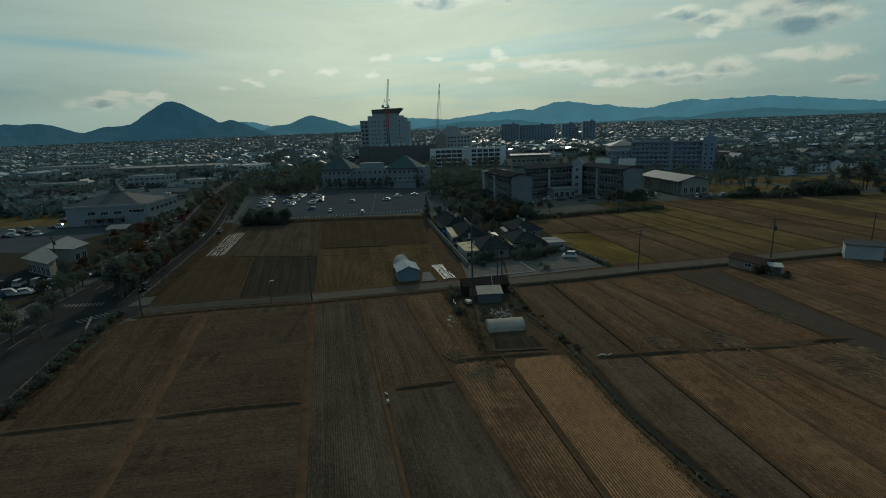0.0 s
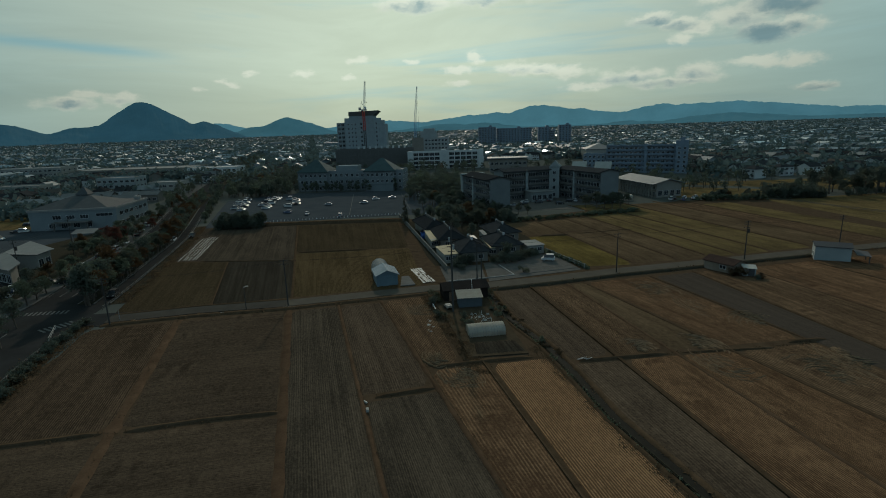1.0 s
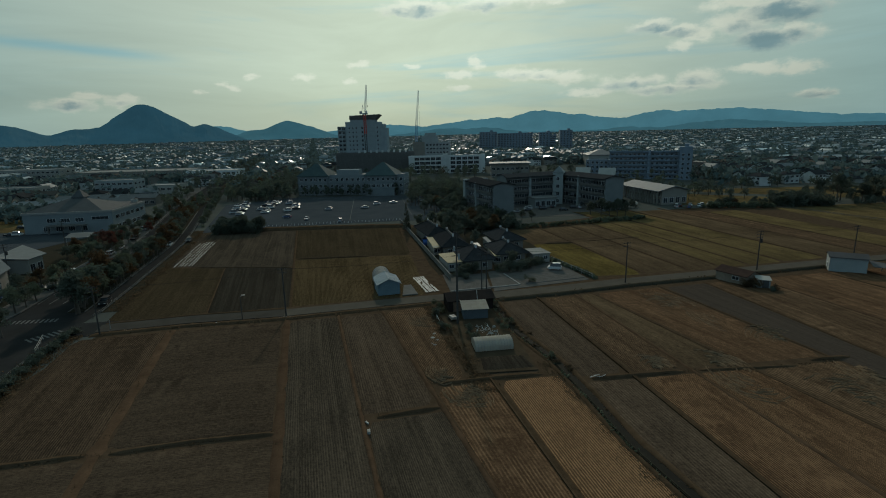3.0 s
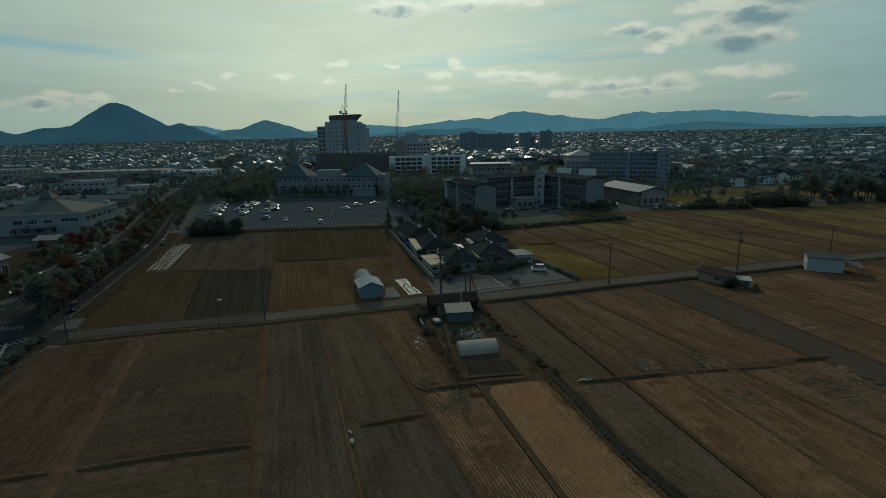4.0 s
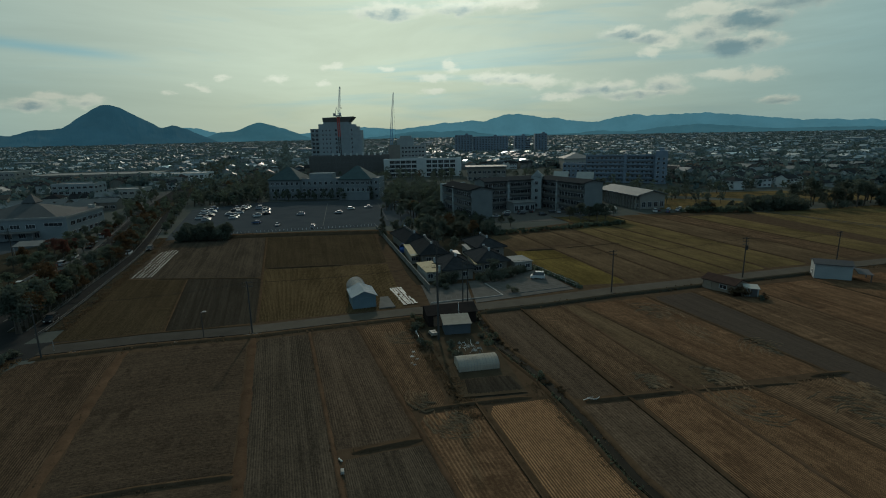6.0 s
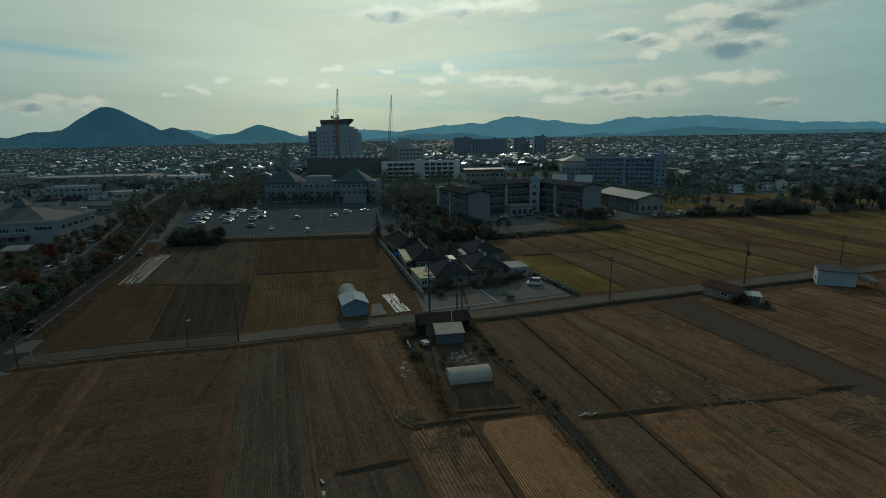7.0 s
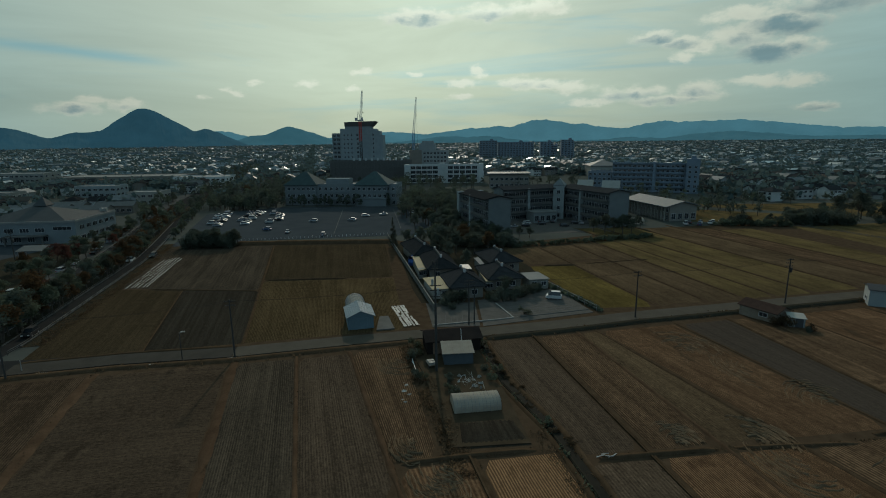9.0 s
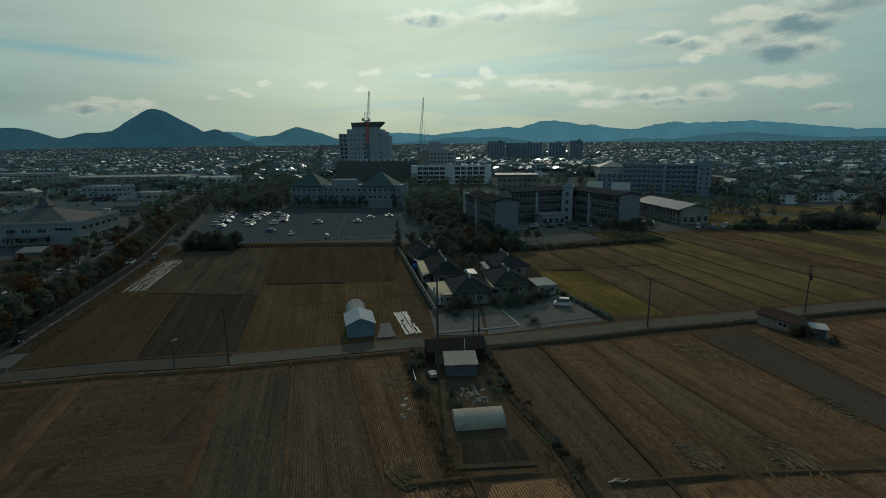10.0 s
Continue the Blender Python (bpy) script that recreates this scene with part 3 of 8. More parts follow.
        me.update()
        return me


def thing(name, m, label, category, group="", kind=""):
    ob = new(name)
    ob.empty_display_size = 0.5
    ob.matrix_basis = m
    return tagged(ob, label, category, group, kind)


def part(name, form, mats, parent, label="", at=None, smooth=False):
    """One mesh under a thing or a part; form may be a Form or a mesh made before."""
    data = form.mesh(name, mats, smooth) if isinstance(form, Form) else form
    ob = new(name, data)
    ob.parent = parent
    if at is not None:
        ob.matrix_basis = at
    return tagged(ob, label)


def single(name, form, mats, label, category, group="", kind="", at=None, smooth=False):
    ob = new(name, form.mesh(name, mats, smooth))
    if at is not None:
        ob.matrix_basis = at
    return tagged(ob, label, category, group, kind)


def lerp(a, b, t):
    return a + (b - a) * t

# ---- ground, roads, fields ----


def ground_sheet():
    rings, n = (0, 60, 150, 400, 1000, 2200, 4900), 72
    f = Form()
    v = [(0, 120, 0)] + [(r * math.cos(2 * math.pi * k / n), 120 * (r < 4000) + r * math.sin(2 * math.pi * k / n), 0) for r in rings[1:] for k in range(n)]
    faces = [(0, 1 + k, 1 + (k + 1) % n) for k in range(n)]
    for j in range(len(rings) - 2):
        a, b = 1 + j * n, 1 + (j + 1) * n
        faces += [(a + k, b + k, b + (k + 1) % n, a + (k + 1) % n) for k in range(n)]
    f.add(v, faces)
    single("ground", f, M["ground"], "dark brown earth plain reaching to the hills", "ground", kind="structure")


ground_sheet()


def line_x(a, b, y):
    return a[0] + (b[0] - a[0]) * (y - a[1]) / (b[1] - a[1])


def meet(p, q, r, s):
    """Where the line p-q crosses the line r-s."""
    d1, d2 = (q[0] - p[0], q[1] - p[1]), (s[0] - r[0], s[1] - r[1])
    k = ((r[0] - p[0]) * d2[1] - (r[1] - p[1]) * d2[0]) / (d1[0] * d2[1] - d1[1] * d2[0])
    return (p[0] + d1[0] * k, p[1] + d1[1] * k)


def parcel(a, b, c, d, mat, label, pitch=0.68, amp=0.0, across=False, z=0.15, step=2.5):
    """A field over near-left a, near-right b, far-right c, far-left d; its ridges run from near to far, or across."""
    if across:
        a, b, c, d = b, c, d, a
    w = (math.dist(a, b) + math.dist(d, c)) / 2
    l = (math.dist(a, d) + math.dist(b, c)) / 2
    nx, ny = max(6, min(240, int(w / pitch * 4)) if amp else int(w / 1.2)), max(4, int(l / step))
    v, uv = [], []
    for j in range(ny + 1):
        t = j / ny
        for i in range(nx + 1):
            s = i / nx
            x = lerp(lerp(a[0], b[0], s), lerp(d[0], c[0], s), t)
            y = lerp(lerp(a[1], b[1], s), lerp(d[1], c[1], s), t)
            rim = i in (0, nx) or j in (0, ny)
            h = z + amp * math.cos(2 * math.pi * s * w / pitch) + 0.05 * noise.noise((x * 0.25, y * 0.25, 0))
            v.append((x, y, -0.02 if rim else h))
            uv.append((s * w, t * l))
    faces = [(j * (nx + 1) + i, j * (nx + 1) + i + 1, (j + 1) * (nx + 1) + i + 1, (j + 1) * (nx + 1) + i) for j in range(ny) for i in range(nx)]
    me = bpy.data.meshes.new("field")
    me.from_pydata(v, [], faces)
    layer = me.uv_layers.new(name="metres")
    loops = np.empty(len(me.loops), dtype=np.int32)
    me.loops.foreach_get("vertex_index", loops)
    layer.data.foreach_set("uv", np.array(uv, dtype=np.float32)[loops].ravel())
    me.polygons.foreach_set("use_smooth", [True] * len(faces))
    me.materials.append(mat)
    ob = new("field", me)
    return tagged(ob, label, "field", "crop fields", "structure")


def bank(pts, width, height, mat, label, name="bund", category="earth bank", rough=0.25, top=0.45):
    """A low ridge of earth along pts, uneven in width and height."""
    f, rows = Form(), []
    fine = []
    for p, q in zip(pts, pts[1:]):
        n = max(1, int(math.dist(p, q) / 1.5))
        fine += [(lerp(p[0], q[0], k / n), lerp(p[1], q[1], k / n)) for k in range(n)]
    fine.append(pts[-1])
    for k, p in enumerate(fine):
        a, b = fine[max(0, k - 1)], fine[min(len(fine) - 1, k + 1)]
        l = math.dist(a, b) or 1
        nx, ny = -(b[1] - a[1]) / l, (b[0] - a[0]) / l
        g = 1 + rough * noise.noise((p[0] * 0.4, p[1] * 0.4, 3.0))
        h = 0.09 + height * (1 + rough * noise.noise((p[0] * 0.7, p[1] * 0.7, 8.0)))
        end = 0.3 if k in (0, len(fine) - 1) else 1.0
        for s, z in ((-0.5, -0.03), (-top / 2, h * end), (top / 2, h * end * 0.93), (0.5, -0.03)):
            rows.append((p[0] + nx * s * width * g, p[1] + ny * s * width * g, z))
    faces = [(4 * k + i, 4 * k + i + 1, 4 * k + i + 5, 4 * k + i + 4) for k in range(len(fine) - 1) for i in range(3)]
    f.add(rows, [face[::-1] for face in faces])
    return single(name, f, mat, label, category, kind="structure", smooth=True)


def strip(name, pts, width, mat, label, category, z=0.06, left=None, kind="structure", thick=0.12):
    """A paved band of that width along pts (its middle line)."""
    L, R = [], []
    for k, p in enumerate(pts):
        a, b = pts[max(0, k - 1)], pts[min(len(pts) - 1, k + 1)]
        l = math.dist(a, b)
        nx, ny = -(b[1] - a[1]) / l, (b[0] - a[0]) / l
        L.append((p[0] + nx * width / 2, p[1] + ny * width / 2, z))
        R.append((p[0] - nx * width / 2, p[1] - ny * width / 2, z))
    f = Form()
    for k in range(len(pts) - 1):
        f.slab([R[k], R[k + 1], L[k + 1], L[k]], thick)
    return single(name, f, mat, label, category, kind=kind)


# middle lines of the earth banks between the fields south of the lane
V = {"L": ((-62.4, 57.4), (-74.0, 99.1)), "1": ((-39.9, 45.6), (-55.6, 97.0)), "2": ((-18.1, 45.9), (-35.1, 104.5)), "3": ((-7.0, 46.0), (-24.3, 104.0)),
     "4": ((5.5, 46.2), (-15.6, 107.2)), "5": ((13.1, 46.3), (4.5, 78.8)), "D": ((24.4, 46.5), (8.4, 109.9)), "Ds": ((22.9, 46.5), (6.5, 109.9)), "6": ((33.1, 46.6), (18.0, 115.4)),
     "7": ((42.4, 50.4), (26.7, 117.0)), "8": ((49.8, 66.5), (32.6, 112.5)), "8b": ((59.8, 81.8), (47.3, 122.6)), "9": ((67.2, 83.9), (58.9, 125.2)),
     "10": ((84.0, 84.0), (74.0, 121.0)), "11": ((103.0, 95.0), (92.0, 131.0)), "12": ((126.0, 95.0), (114.0, 136.0))}
NEAR = ((-70.0, 99.8), (94.0, 136.3))                      # south edge of the lane
SOUTH = ((-70.0, -70.0), (140.0, -70.0))
H = {"road": ((-70.0, 97.4), (94.0, 133.6)), "S": ((-61.4, 56.8), (-23.7, 64.6)), "2": ((-11.5, 68.0), (-3.0, 70.4)), "3": ((-3.7, 76.9), (12.3, 79.7)),
     "R": ((19.6, 78.0), (62.2, 84.0)), "south": SOUTH}


def quad(l, r, lo, hi, gap=0.45):
    p = [meet(*V[l], *H[lo]), meet(*V[r], *H[lo]), meet(*V[r], *H[hi]), meet(*V[l], *H[hi])]
    cx, cy = sum(q[0] for q in p) / 4, sum(q[1] for q in p) / 4
    out = []
    for q in p:
        out.append((q[0] + gap * (1 if q[0] < cx else -1), q[1] + gap * (1 if q[1] < cy else -1)))
    return out


for l, r, lo, hi, key, label, kw in (
        ("L", "1", "S", "road", "umber_rows", "reddish-brown field of cut rice stubble in fine rows", {}),
        ("1", "2", "S", "road", "speckled", "brown field of worked stubble", {"across": True}),
        ("L", "1", "south", "S", "speckled", "dark field of ploughed-in stubble", {"across": True}),
        ("1", "2", "south", "S", "speckled", "dark field of ploughed-in stubble with pale specks", {"across": True}),
        ("2", "3", "south", "road", "dark", "long dark stubble field with faint rows", {}),
        ("3", "4", "2", "road", "umber", "dark brown stubble field with faint rows", {}),
        ("3", "4", "south", "2", "dark", "dark grey-brown worked field", {}),
        ("4", "5", "south", "3", "orange", "brown stubble field with wheel tracks", {}),
        ("5", "Ds", "south", "3", "straw", "pale straw-coloured stubble field in clear rows", {"pitch": 0.76, "amp": 0.0}),
        ("D", "6", "R", "road", "umber", "dark bare field beside the ditch", {}),
        ("D", "6", "south", "R", "umber", "dark bare field beside the ditch", {}),
        ("6", "7", "R", "road", "brown", "brown stubble field in rows", {}),
        ("6", "7", "south", "R", "tan", "tan stubble field in clear rows", {"pitch": 0.76, "amp": 0.0}),
        ("7", "8", "R", "road", "dry", "tan stubble field with turning tracks", {}),
        ("7", "8", "south", "R", "tan", "tan stubble field with turning tracks", {}),
        ("8", "8b", "R", "road", "orange", "rust-brown stubble field", {}),
        ("8", "8b", "south", "R", "brown", "brown stubble field with wheel ruts", {}),
        ("8b", "9", "south", "road", "grey", "smooth grey harrowed field", {}),
        ("9", "10", "south", "road", "brown", "olive-brown stubble field", {}),
        ("10", "11", "south", "road", "orange", "orange-brown stubble field", {}),
        ("11", "12", "south", "road", "orange", "orange-brown stubble field", {})):
    parcel(*quad(l, r, lo, hi), F[key], label, **kw)

# stubble beside the plot of sheds
parcel(meet(*V["4"], *H["3"]), (0.9, 78.0), (-6.6, 112.0), meet(*V["4"], *H["road"]), F["brown"], "narrow tan stubble field beside the plot of sheds")

for k, w, h, key, lo, hi in (("1", 1.9, 0.06, "bund_red", "south", "road"), ("2", 1.5, 0.10, "bund_red", "south", "road"), ("3", 0.7, 0.12, "bund_red", "south", "road"), ("4", 0.8, 0.15, "bund_red", "south", "road"),
                             ("5", 0.9, 0.15, "bund", "south", "3"), ("6", 0.6, 0.12, "bund", "south", "road"), ("7", 0.7, 0.12, "bund_red", "south", "road"), ("8", 0.8, 0.10, "bund", "south", "road"),
                             ("8b", 0.7, 0.1, "bund", "R", "road"), ("9", 0.8, 0.15, "bund", "south", "road"), ("10", 0.8, 0.15, "bund_red", "south", "road"), ("11", 0.8, 0.15, "bund", "south", "road")):
    bank([meet(*V[k], *H[lo]), meet(*V[k], *H[hi])], w, h, M[key], "low brown earth bank overgrown with dry grass", rough=0.7)
for k, w, hi in (("5", 0.25, "3"), ("6", 0.18, "road")):
    strip("furrow", [(x - 0.35, y) for x, y in (meet(*V[k], *H["south"]), meet(*V[k], *H[hi]))], w, M["bund"], "narrow dark furrow along a field edge", "ditch", z=0.27, thick=0.25)
bank([H["S"][0], (-45.5, 60.4)], 0.8, 0.2, M["bund"], "low dark earth bank between two fields")
bank([(-42.8, 60.7), (-34.2, 62.9), H["S"][1]], 0.8, 0.22, M["bund"], "low dark earth bank between two fields")
bank([H["2"][0], H["2"][1]], 0.8, 0.22, M["bund"], "low dark earth bank between two fields")
bank([H["3"][0], (4.5, 78.6), H["3"][1]], 0.9, 0.22, M["bund"], "low dark earth bank between two fields")
bank([H["R"][0], (25.9, 78.8), (33.9, 79.9)], 0.9, 0.25, M["bund"], "low dark earth bank between two fields")
bank([(36.5, 80.2), (52.0, 81.2)], 0.8, 0.15, M["bund"], "low earth bank between two fields")
bank([(55.3, 83.1), (62.2, 84.0)], 1.0, 0.3, M["bund"], "low dark earth bank between two fields")

soil = [(-62.0, -70.0), (200.0, -70.0), (200.0, 160.0), (165.0, 248.0), (100.0, 238.0), (22.0, 205.0), (-20.0, 212.0), (-98.0, 204.0), (-70.0, 100.0)]
single("ground", Form().slab([(x, y, 0.015) for x, y in soil], 0.03), M["soil"], "dark brown soil between the fields", "ground", kind="structure")

# the lane across the fields, its verge and roadside ditch
LANE = [(-72.0, 101.6), (-56.0, 105.9), (-37.0, 109.0), (-18.4, 113.9), (-4.8, 117.2), (8.0, 118.4), (24.0, 122.4), (40.0, 127.2), (65.5, 133.4), (96.0, 140.8), (120.0, 146.0), (170.0, 157.0)]
strip("road", LANE[2:], 4.4, M["lane"], "narrow grey paved farm lane", "road", z=0.2, thick=0.3)
strip("road", LANE[:3], 4.4, M["lane_dark"], "narrow dark asphalt end of the farm lane", "road", z=0.2, thick=0.3)
bank([(p[0] + 0.6, p[1] - 3.3) for p in LANE[:5]], 2.0, 0.25, M["bund"], "dark grassy verge beside the lane")
bank([(p[0] + 0.6, p[1] - 3.3) for p in LANE[5:10]], 2.0, 0.35, M["ditch"], "dark grassy verge beside the lane")
bank([(p[0] - 0.5, p[1] + 2.9) for p in LANE[:3]], 1.2, 0.12, M["bund"], "low grassy verge beside the lane")
strip("ditch_lining", [(-66.0, 100.2), (-55.0, 102.5), (-43.0, 104.6), (-30.0, 107.6)], 0.3, M["concrete"], "pale concrete ditch lining beside the lane", "ditch", z=0.3)

# the open ditch between two rows of fields
DITCH = [(56.0, -70.0), (24.9, 46.5), (20.0, 61.3), (18.0, 72.0), (15.3, 84.0), (10.4, 97.0), (8.2, 109.5), (7.6, 113.5)]
strip("ditch", DITCH, 1.3, M["ditch_mud"], "dark irrigation ditch between the fields", "ditch", z=0.16)
bank([(x + 1.15, y) for x, y in DITCH], 1.0, 0.26, M["bund"], "grassy bank along the ditch", rough=0.5)
bank([(x - 1.1, y) for x, y in DITCH], 0.8, 0.14, M["bund"], "grassy bank along the ditch", rough=0.5)
strip("ditch_lining", [(x - 0.45, y) for x, y in DITCH[1:6]], 0.12, M["ditch"], "dark mossy concrete ditch lining", "ditch", z=0.24)

# fields north of the lane
NL, NA, NB, NW = ((-73.2, 105.0), (-100.5, 204.0)), ((-54.0, 109.5), (-66.9, 148.3)), ((-36.9, 112.2), (-60.4, 196.0)), ((-7.0, 121.0), (-22.5, 207.0))
N0, N1, N2, N3 = ((-70.0, 105.0), (0.0, 121.5)), ((-76.0, 149.0), (-47.0, 147.2)), ((-48.6, 157.0), (-27.0, 158.6)), ((-97.0, 204.0), (-20.0, 206.0))
for l, r, lo, hi, key, label, kw in (
        (NL, NA, N0, N1, "moss", "dull brown field of short stubble", {}), (NA, NB, N0, N1, "nightgreen", "dark green field of low vegetable rows", {"pitch": 1.1, "amp": 0.04}),
        (NB, NW, N0, N2, "olive_rows", "olive-brown stubble field in rows", {}), (NL, NB, N1, N3, "dark", "dark stubble field", {}), (NB, NW, N2, N3, "moss", "dark olive stubble field", {})):
    parcel(*[meet(*l, *lo), meet(*r, *lo), meet(*r, *hi), meet(*l, *hi)], F[key], label, **kw)
bank([meet(*NB, *N0), meet(*NB, *N3)], 0.8, 0.12, M["bund"], "low earth bank between two fields")
bank([meet(*NA, *N0), meet(*NA, *N1)], 0.5, 0.1, M["bund"], "low earth bank between two fields")
bank([N1[0], N1[1]], 0.7, 0.15, M["bund"], "low earth bank between two fields")
bank([N2[0], N2[1]], 1.0, 0.25, M["bund"], "low dark earth bank between two fields")
bank([(-78.0, 206.8), (-50.0, 208.5), (-20.0, 208.8)], 5.0, 0.9, M["bund"], "dark overgrown bank below the car park", top=0.6)

# fields to the north-east
def ne(x0, y, slope=-0.25):
    return (x0 + slope * (y - 135.0), y)


def ne_strip(x0, x1, y0, y1, key, label, slope=-0.25, up=0.2):
    a, b, c, d = ne(x0, y0, slope), ne(x1, y0 + up * (x1 - x0), slope), ne(x1, y1 + up * (x1 - x0), slope), ne(x0, y1, slope)
    parcel(a, b, c, d, F[key], label, step=4.0)


ne_strip(32.9, 47.2, 132.0, 171.5, "yellow", "yellow-green field of uncut rice regrowth", up=0.05)
ne_strip(32.9, 47.2, 172.5, 196.0, "dry", "brown stubble field", up=0.2)
ne_strip(48.0, 60.5, 133.5, 176.0, "dry", "brown stubble field")
ne_strip(48.0, 60.5, 177.0, 199.5, "dry", "brown stubble field")
ne_strip(61.0, 70.5, 136.0, 207.0, "dry", "tan-brown stubble field")
ne_strip(71.0, 79.5, 138.0, 209.0, "olive", "olive-brown stubble field")
ne_strip(80.0, 91.0, 140.0, 236.0, "olive", "olive-yellow stubble field", -0.28)
ne_strip(91.5, 106.0, 143.0, 236.0, "olive", "olive-yellow stubble field", -0.28)
ne_strip(106.5, 122.0, 147.0, 234.0, "dry", "brown bare field", -0.28)
ne_strip(122.5, 134.0, 151.0, 231.0, "brown", "dark bare field", -0.28)
ne_strip(134.5, 150.0, 154.0, 229.0, "olive", "olive stubble field", -0.28)
for x0, s in ((47.6, -0.25), (60.8, -0.25), (70.8, -0.25), (79.8, -0.27), (91.2, -0.28), (106.2, -0.28), (122.2, -0.28), (134.2, -0.28)):
    y0 = 131.8 + 0.23 * (x0 - 33)
    bank([ne(x0, y0, s), ne(x0, (198.0 if x0 < 75 else 232.0) + 0.1 * (x0 - 33), s)], 0.8, 0.15, M["bund"], "low earth bank between two fields")
bank([(28.5, 171.2), (39.0, 172.2)], 0.9, 0.3, M["bund"], "low dark earth bank between two fields")
bank([(41.6, 173.4), (62.8, 178.6)], 0.7, 0.2, M["bund"], "low earth bank between two fields")

# the plot of sheds and the house lot
plot = Form().slab([(-6.8, 114.3, 0.17), (-2.4, 100.0, 0.17), (2.2, 80.0, 0.17), (12.0, 81.0, 0.17), (8.0, 108.0, 0.17), (6.9, 116.3, 0.17)], 0.2)
single("ground", plot, M["plot_earth"], "dark trodden earth of the plot of sheds", "ground", kind="structure")
garden = [(3.4, 79.6), (12.0, 80.6), (10.0, 87.6), (3.0, 87.0)]
parcel(*garden, F["nightgreen"], "small dark vegetable bed in front of the plastic tunnel", pitch=0.6, amp=0.03, z=0.24)
single("pavement", Form().slab([(-1.8, 121.2, 0.09), (7.8, 121.8, 0.09), (7.2, 137.0, 0.09), (-4.0, 136.5, 0.09)], 0.1), M["gravel"], "grey asphalt forecourt with white bay lines", "pavement", kind="structure")
single("pavement", Form().slab([(8.4, 121.6, 0.09), (32.6, 129.8, 0.09), (28.0, 148.0, 0.09), (8.0, 138.5, 0.09)], 0.1), M["gravel"], "pale grey gravel parking ground beside the houses", "pavement", kind="structure")
single("ground", Form().slab([(-5.0, 136.6, 0.05), (28.0, 148.0, 0.05), (21.0, 196.0, 0.05), (-19.0, 206.0, 0.05), (-8.0, 148.0, 0.05)], 0.08), M["ditch"], "dark garden earth between the houses", "ground", kind="structure")
single("pavement", Form().slab([(-12.9, 119.4, 0.26), (-9.4, 120.2, 0.26), (-11.6, 127.6, 0.26), (-13.4, 127.2, 0.26)], 0.24), M["concrete_dark"], "pale concrete apron beside the blue shed", "pavement", kind="structure")

# campus car park and forecourts
single("pavement", Form().slab([(-100.0, 203.0, 0.06), (-76.0, 213.5, 0.06), (-47.0, 218.0, 0.06), (2.0, 226.0, 0.06), (-4.0, 300.0, 0.06), (-33.0, 312.0, 0.06), (-98.0, 312.0, 0.06), (-126.0, 285.0, 0.06)], 0.1), M["lot"], "wide asphalt car park with white bay lines", "pavement", kind="structure")
single("pavement", Form().slab([(24.0, 224.0, 0.07), (66.0, 226.0, 0.07), (72.0, 262.0, 0.07), (20.0, 262.0, 0.07)], 0.1), M["gravel"], "pale paved yard between the campus blocks", "pavement", kind="structure")

# avenue on the west side: EDGE is its east kerb; carriageway, planted median, second carriageway, paved promenade
EDGE = [(-43.0, -20.0), (-66.2, 60.0), (-73.0, 81.0), (-77.0, 98.0), (-78.6, 112.0), (-83.2, 131.0), (-88.2, 150.0), (-92.0, 165.0), (-97.3, 184.0), (-106.0, 208.0), (-127.0, 262.0), (-153.0, 340.0), (-193.0, 470.0), (-293.0, 800.0)]


def edge_x(y):
    return next(lerp(a[0], b[0], (y - a[1]) / (b[1] - a[1])) for a, b in zip(EDGE, EDGE[1:]) if a[1] <= y <= b[1])


def beside(off, lo=0, hi=None):
    return [(x + off, y) for x, y in EDGE[lo:hi]]


strip("road", beside(-9.0), 18.0, M["asphalt"], "dark asphalt avenue lined with trees", "road", z=0.05)
strip("median", beside(-5.4, 4), 3.4, M["ditch"], "planted earth median of the avenue", "median", z=0.2, thick=0.2)
for o in (-3.6, -7.2):
    strip("kerb", beside(o, 4, 11), 0.25, M["concrete_dark"], "grey concrete kerb of the planted median", "kerb", z=0.22, thick=0.2)
strip("pavement", beside(-21.0), 5.6, M["footway"], "worn grey paved promenade along the avenue", "pavement", z=0.18, thick=0.2)
for o in (-18.2, -24.0):
    strip("kerb", beside(o, 1, 11), 0.4, M["concrete_dark"], "grey concrete kerb of the promenade", "kerb", z=0.24, thick=0.2)
strip("kerb", beside(0.15, 4, 11), 0.25, M["concrete_dark"], "grey concrete kerb along the avenue", "kerb", z=0.2, thick=0.2)
strip("ground", beside(2.4, 4, 10), 4.4, M["ditch"], "dark weedy verge between avenue and fields", "ground", z=0.045)


def guard_rail(o, y0, y1, label):
    """Roadside guard rail: a post every three metres and two bent rails."""
    t = thing("guard_rail", Matrix.Identity(4), label, "guard rail", "rails along the avenue", "structure")
    n = max(1, int((y1 - y0) / 3.0))
    pts = [(edge_x(lerp(y0, y1, k / n)) + o, lerp(y0, y1, k / n)) for k in range(n + 1)]
    for x, y in pts:
        part("post", Form().tube((x, y, 0), (x, y, 0.85), 0.05, 0.05, 6), M["pole"], t)
    for z in (0.5, 0.8):
        part("rail", Form().pipe([(x - 0.06, y, z) for x, y in pts], 0.05, 5), M["concrete_dark"], t)


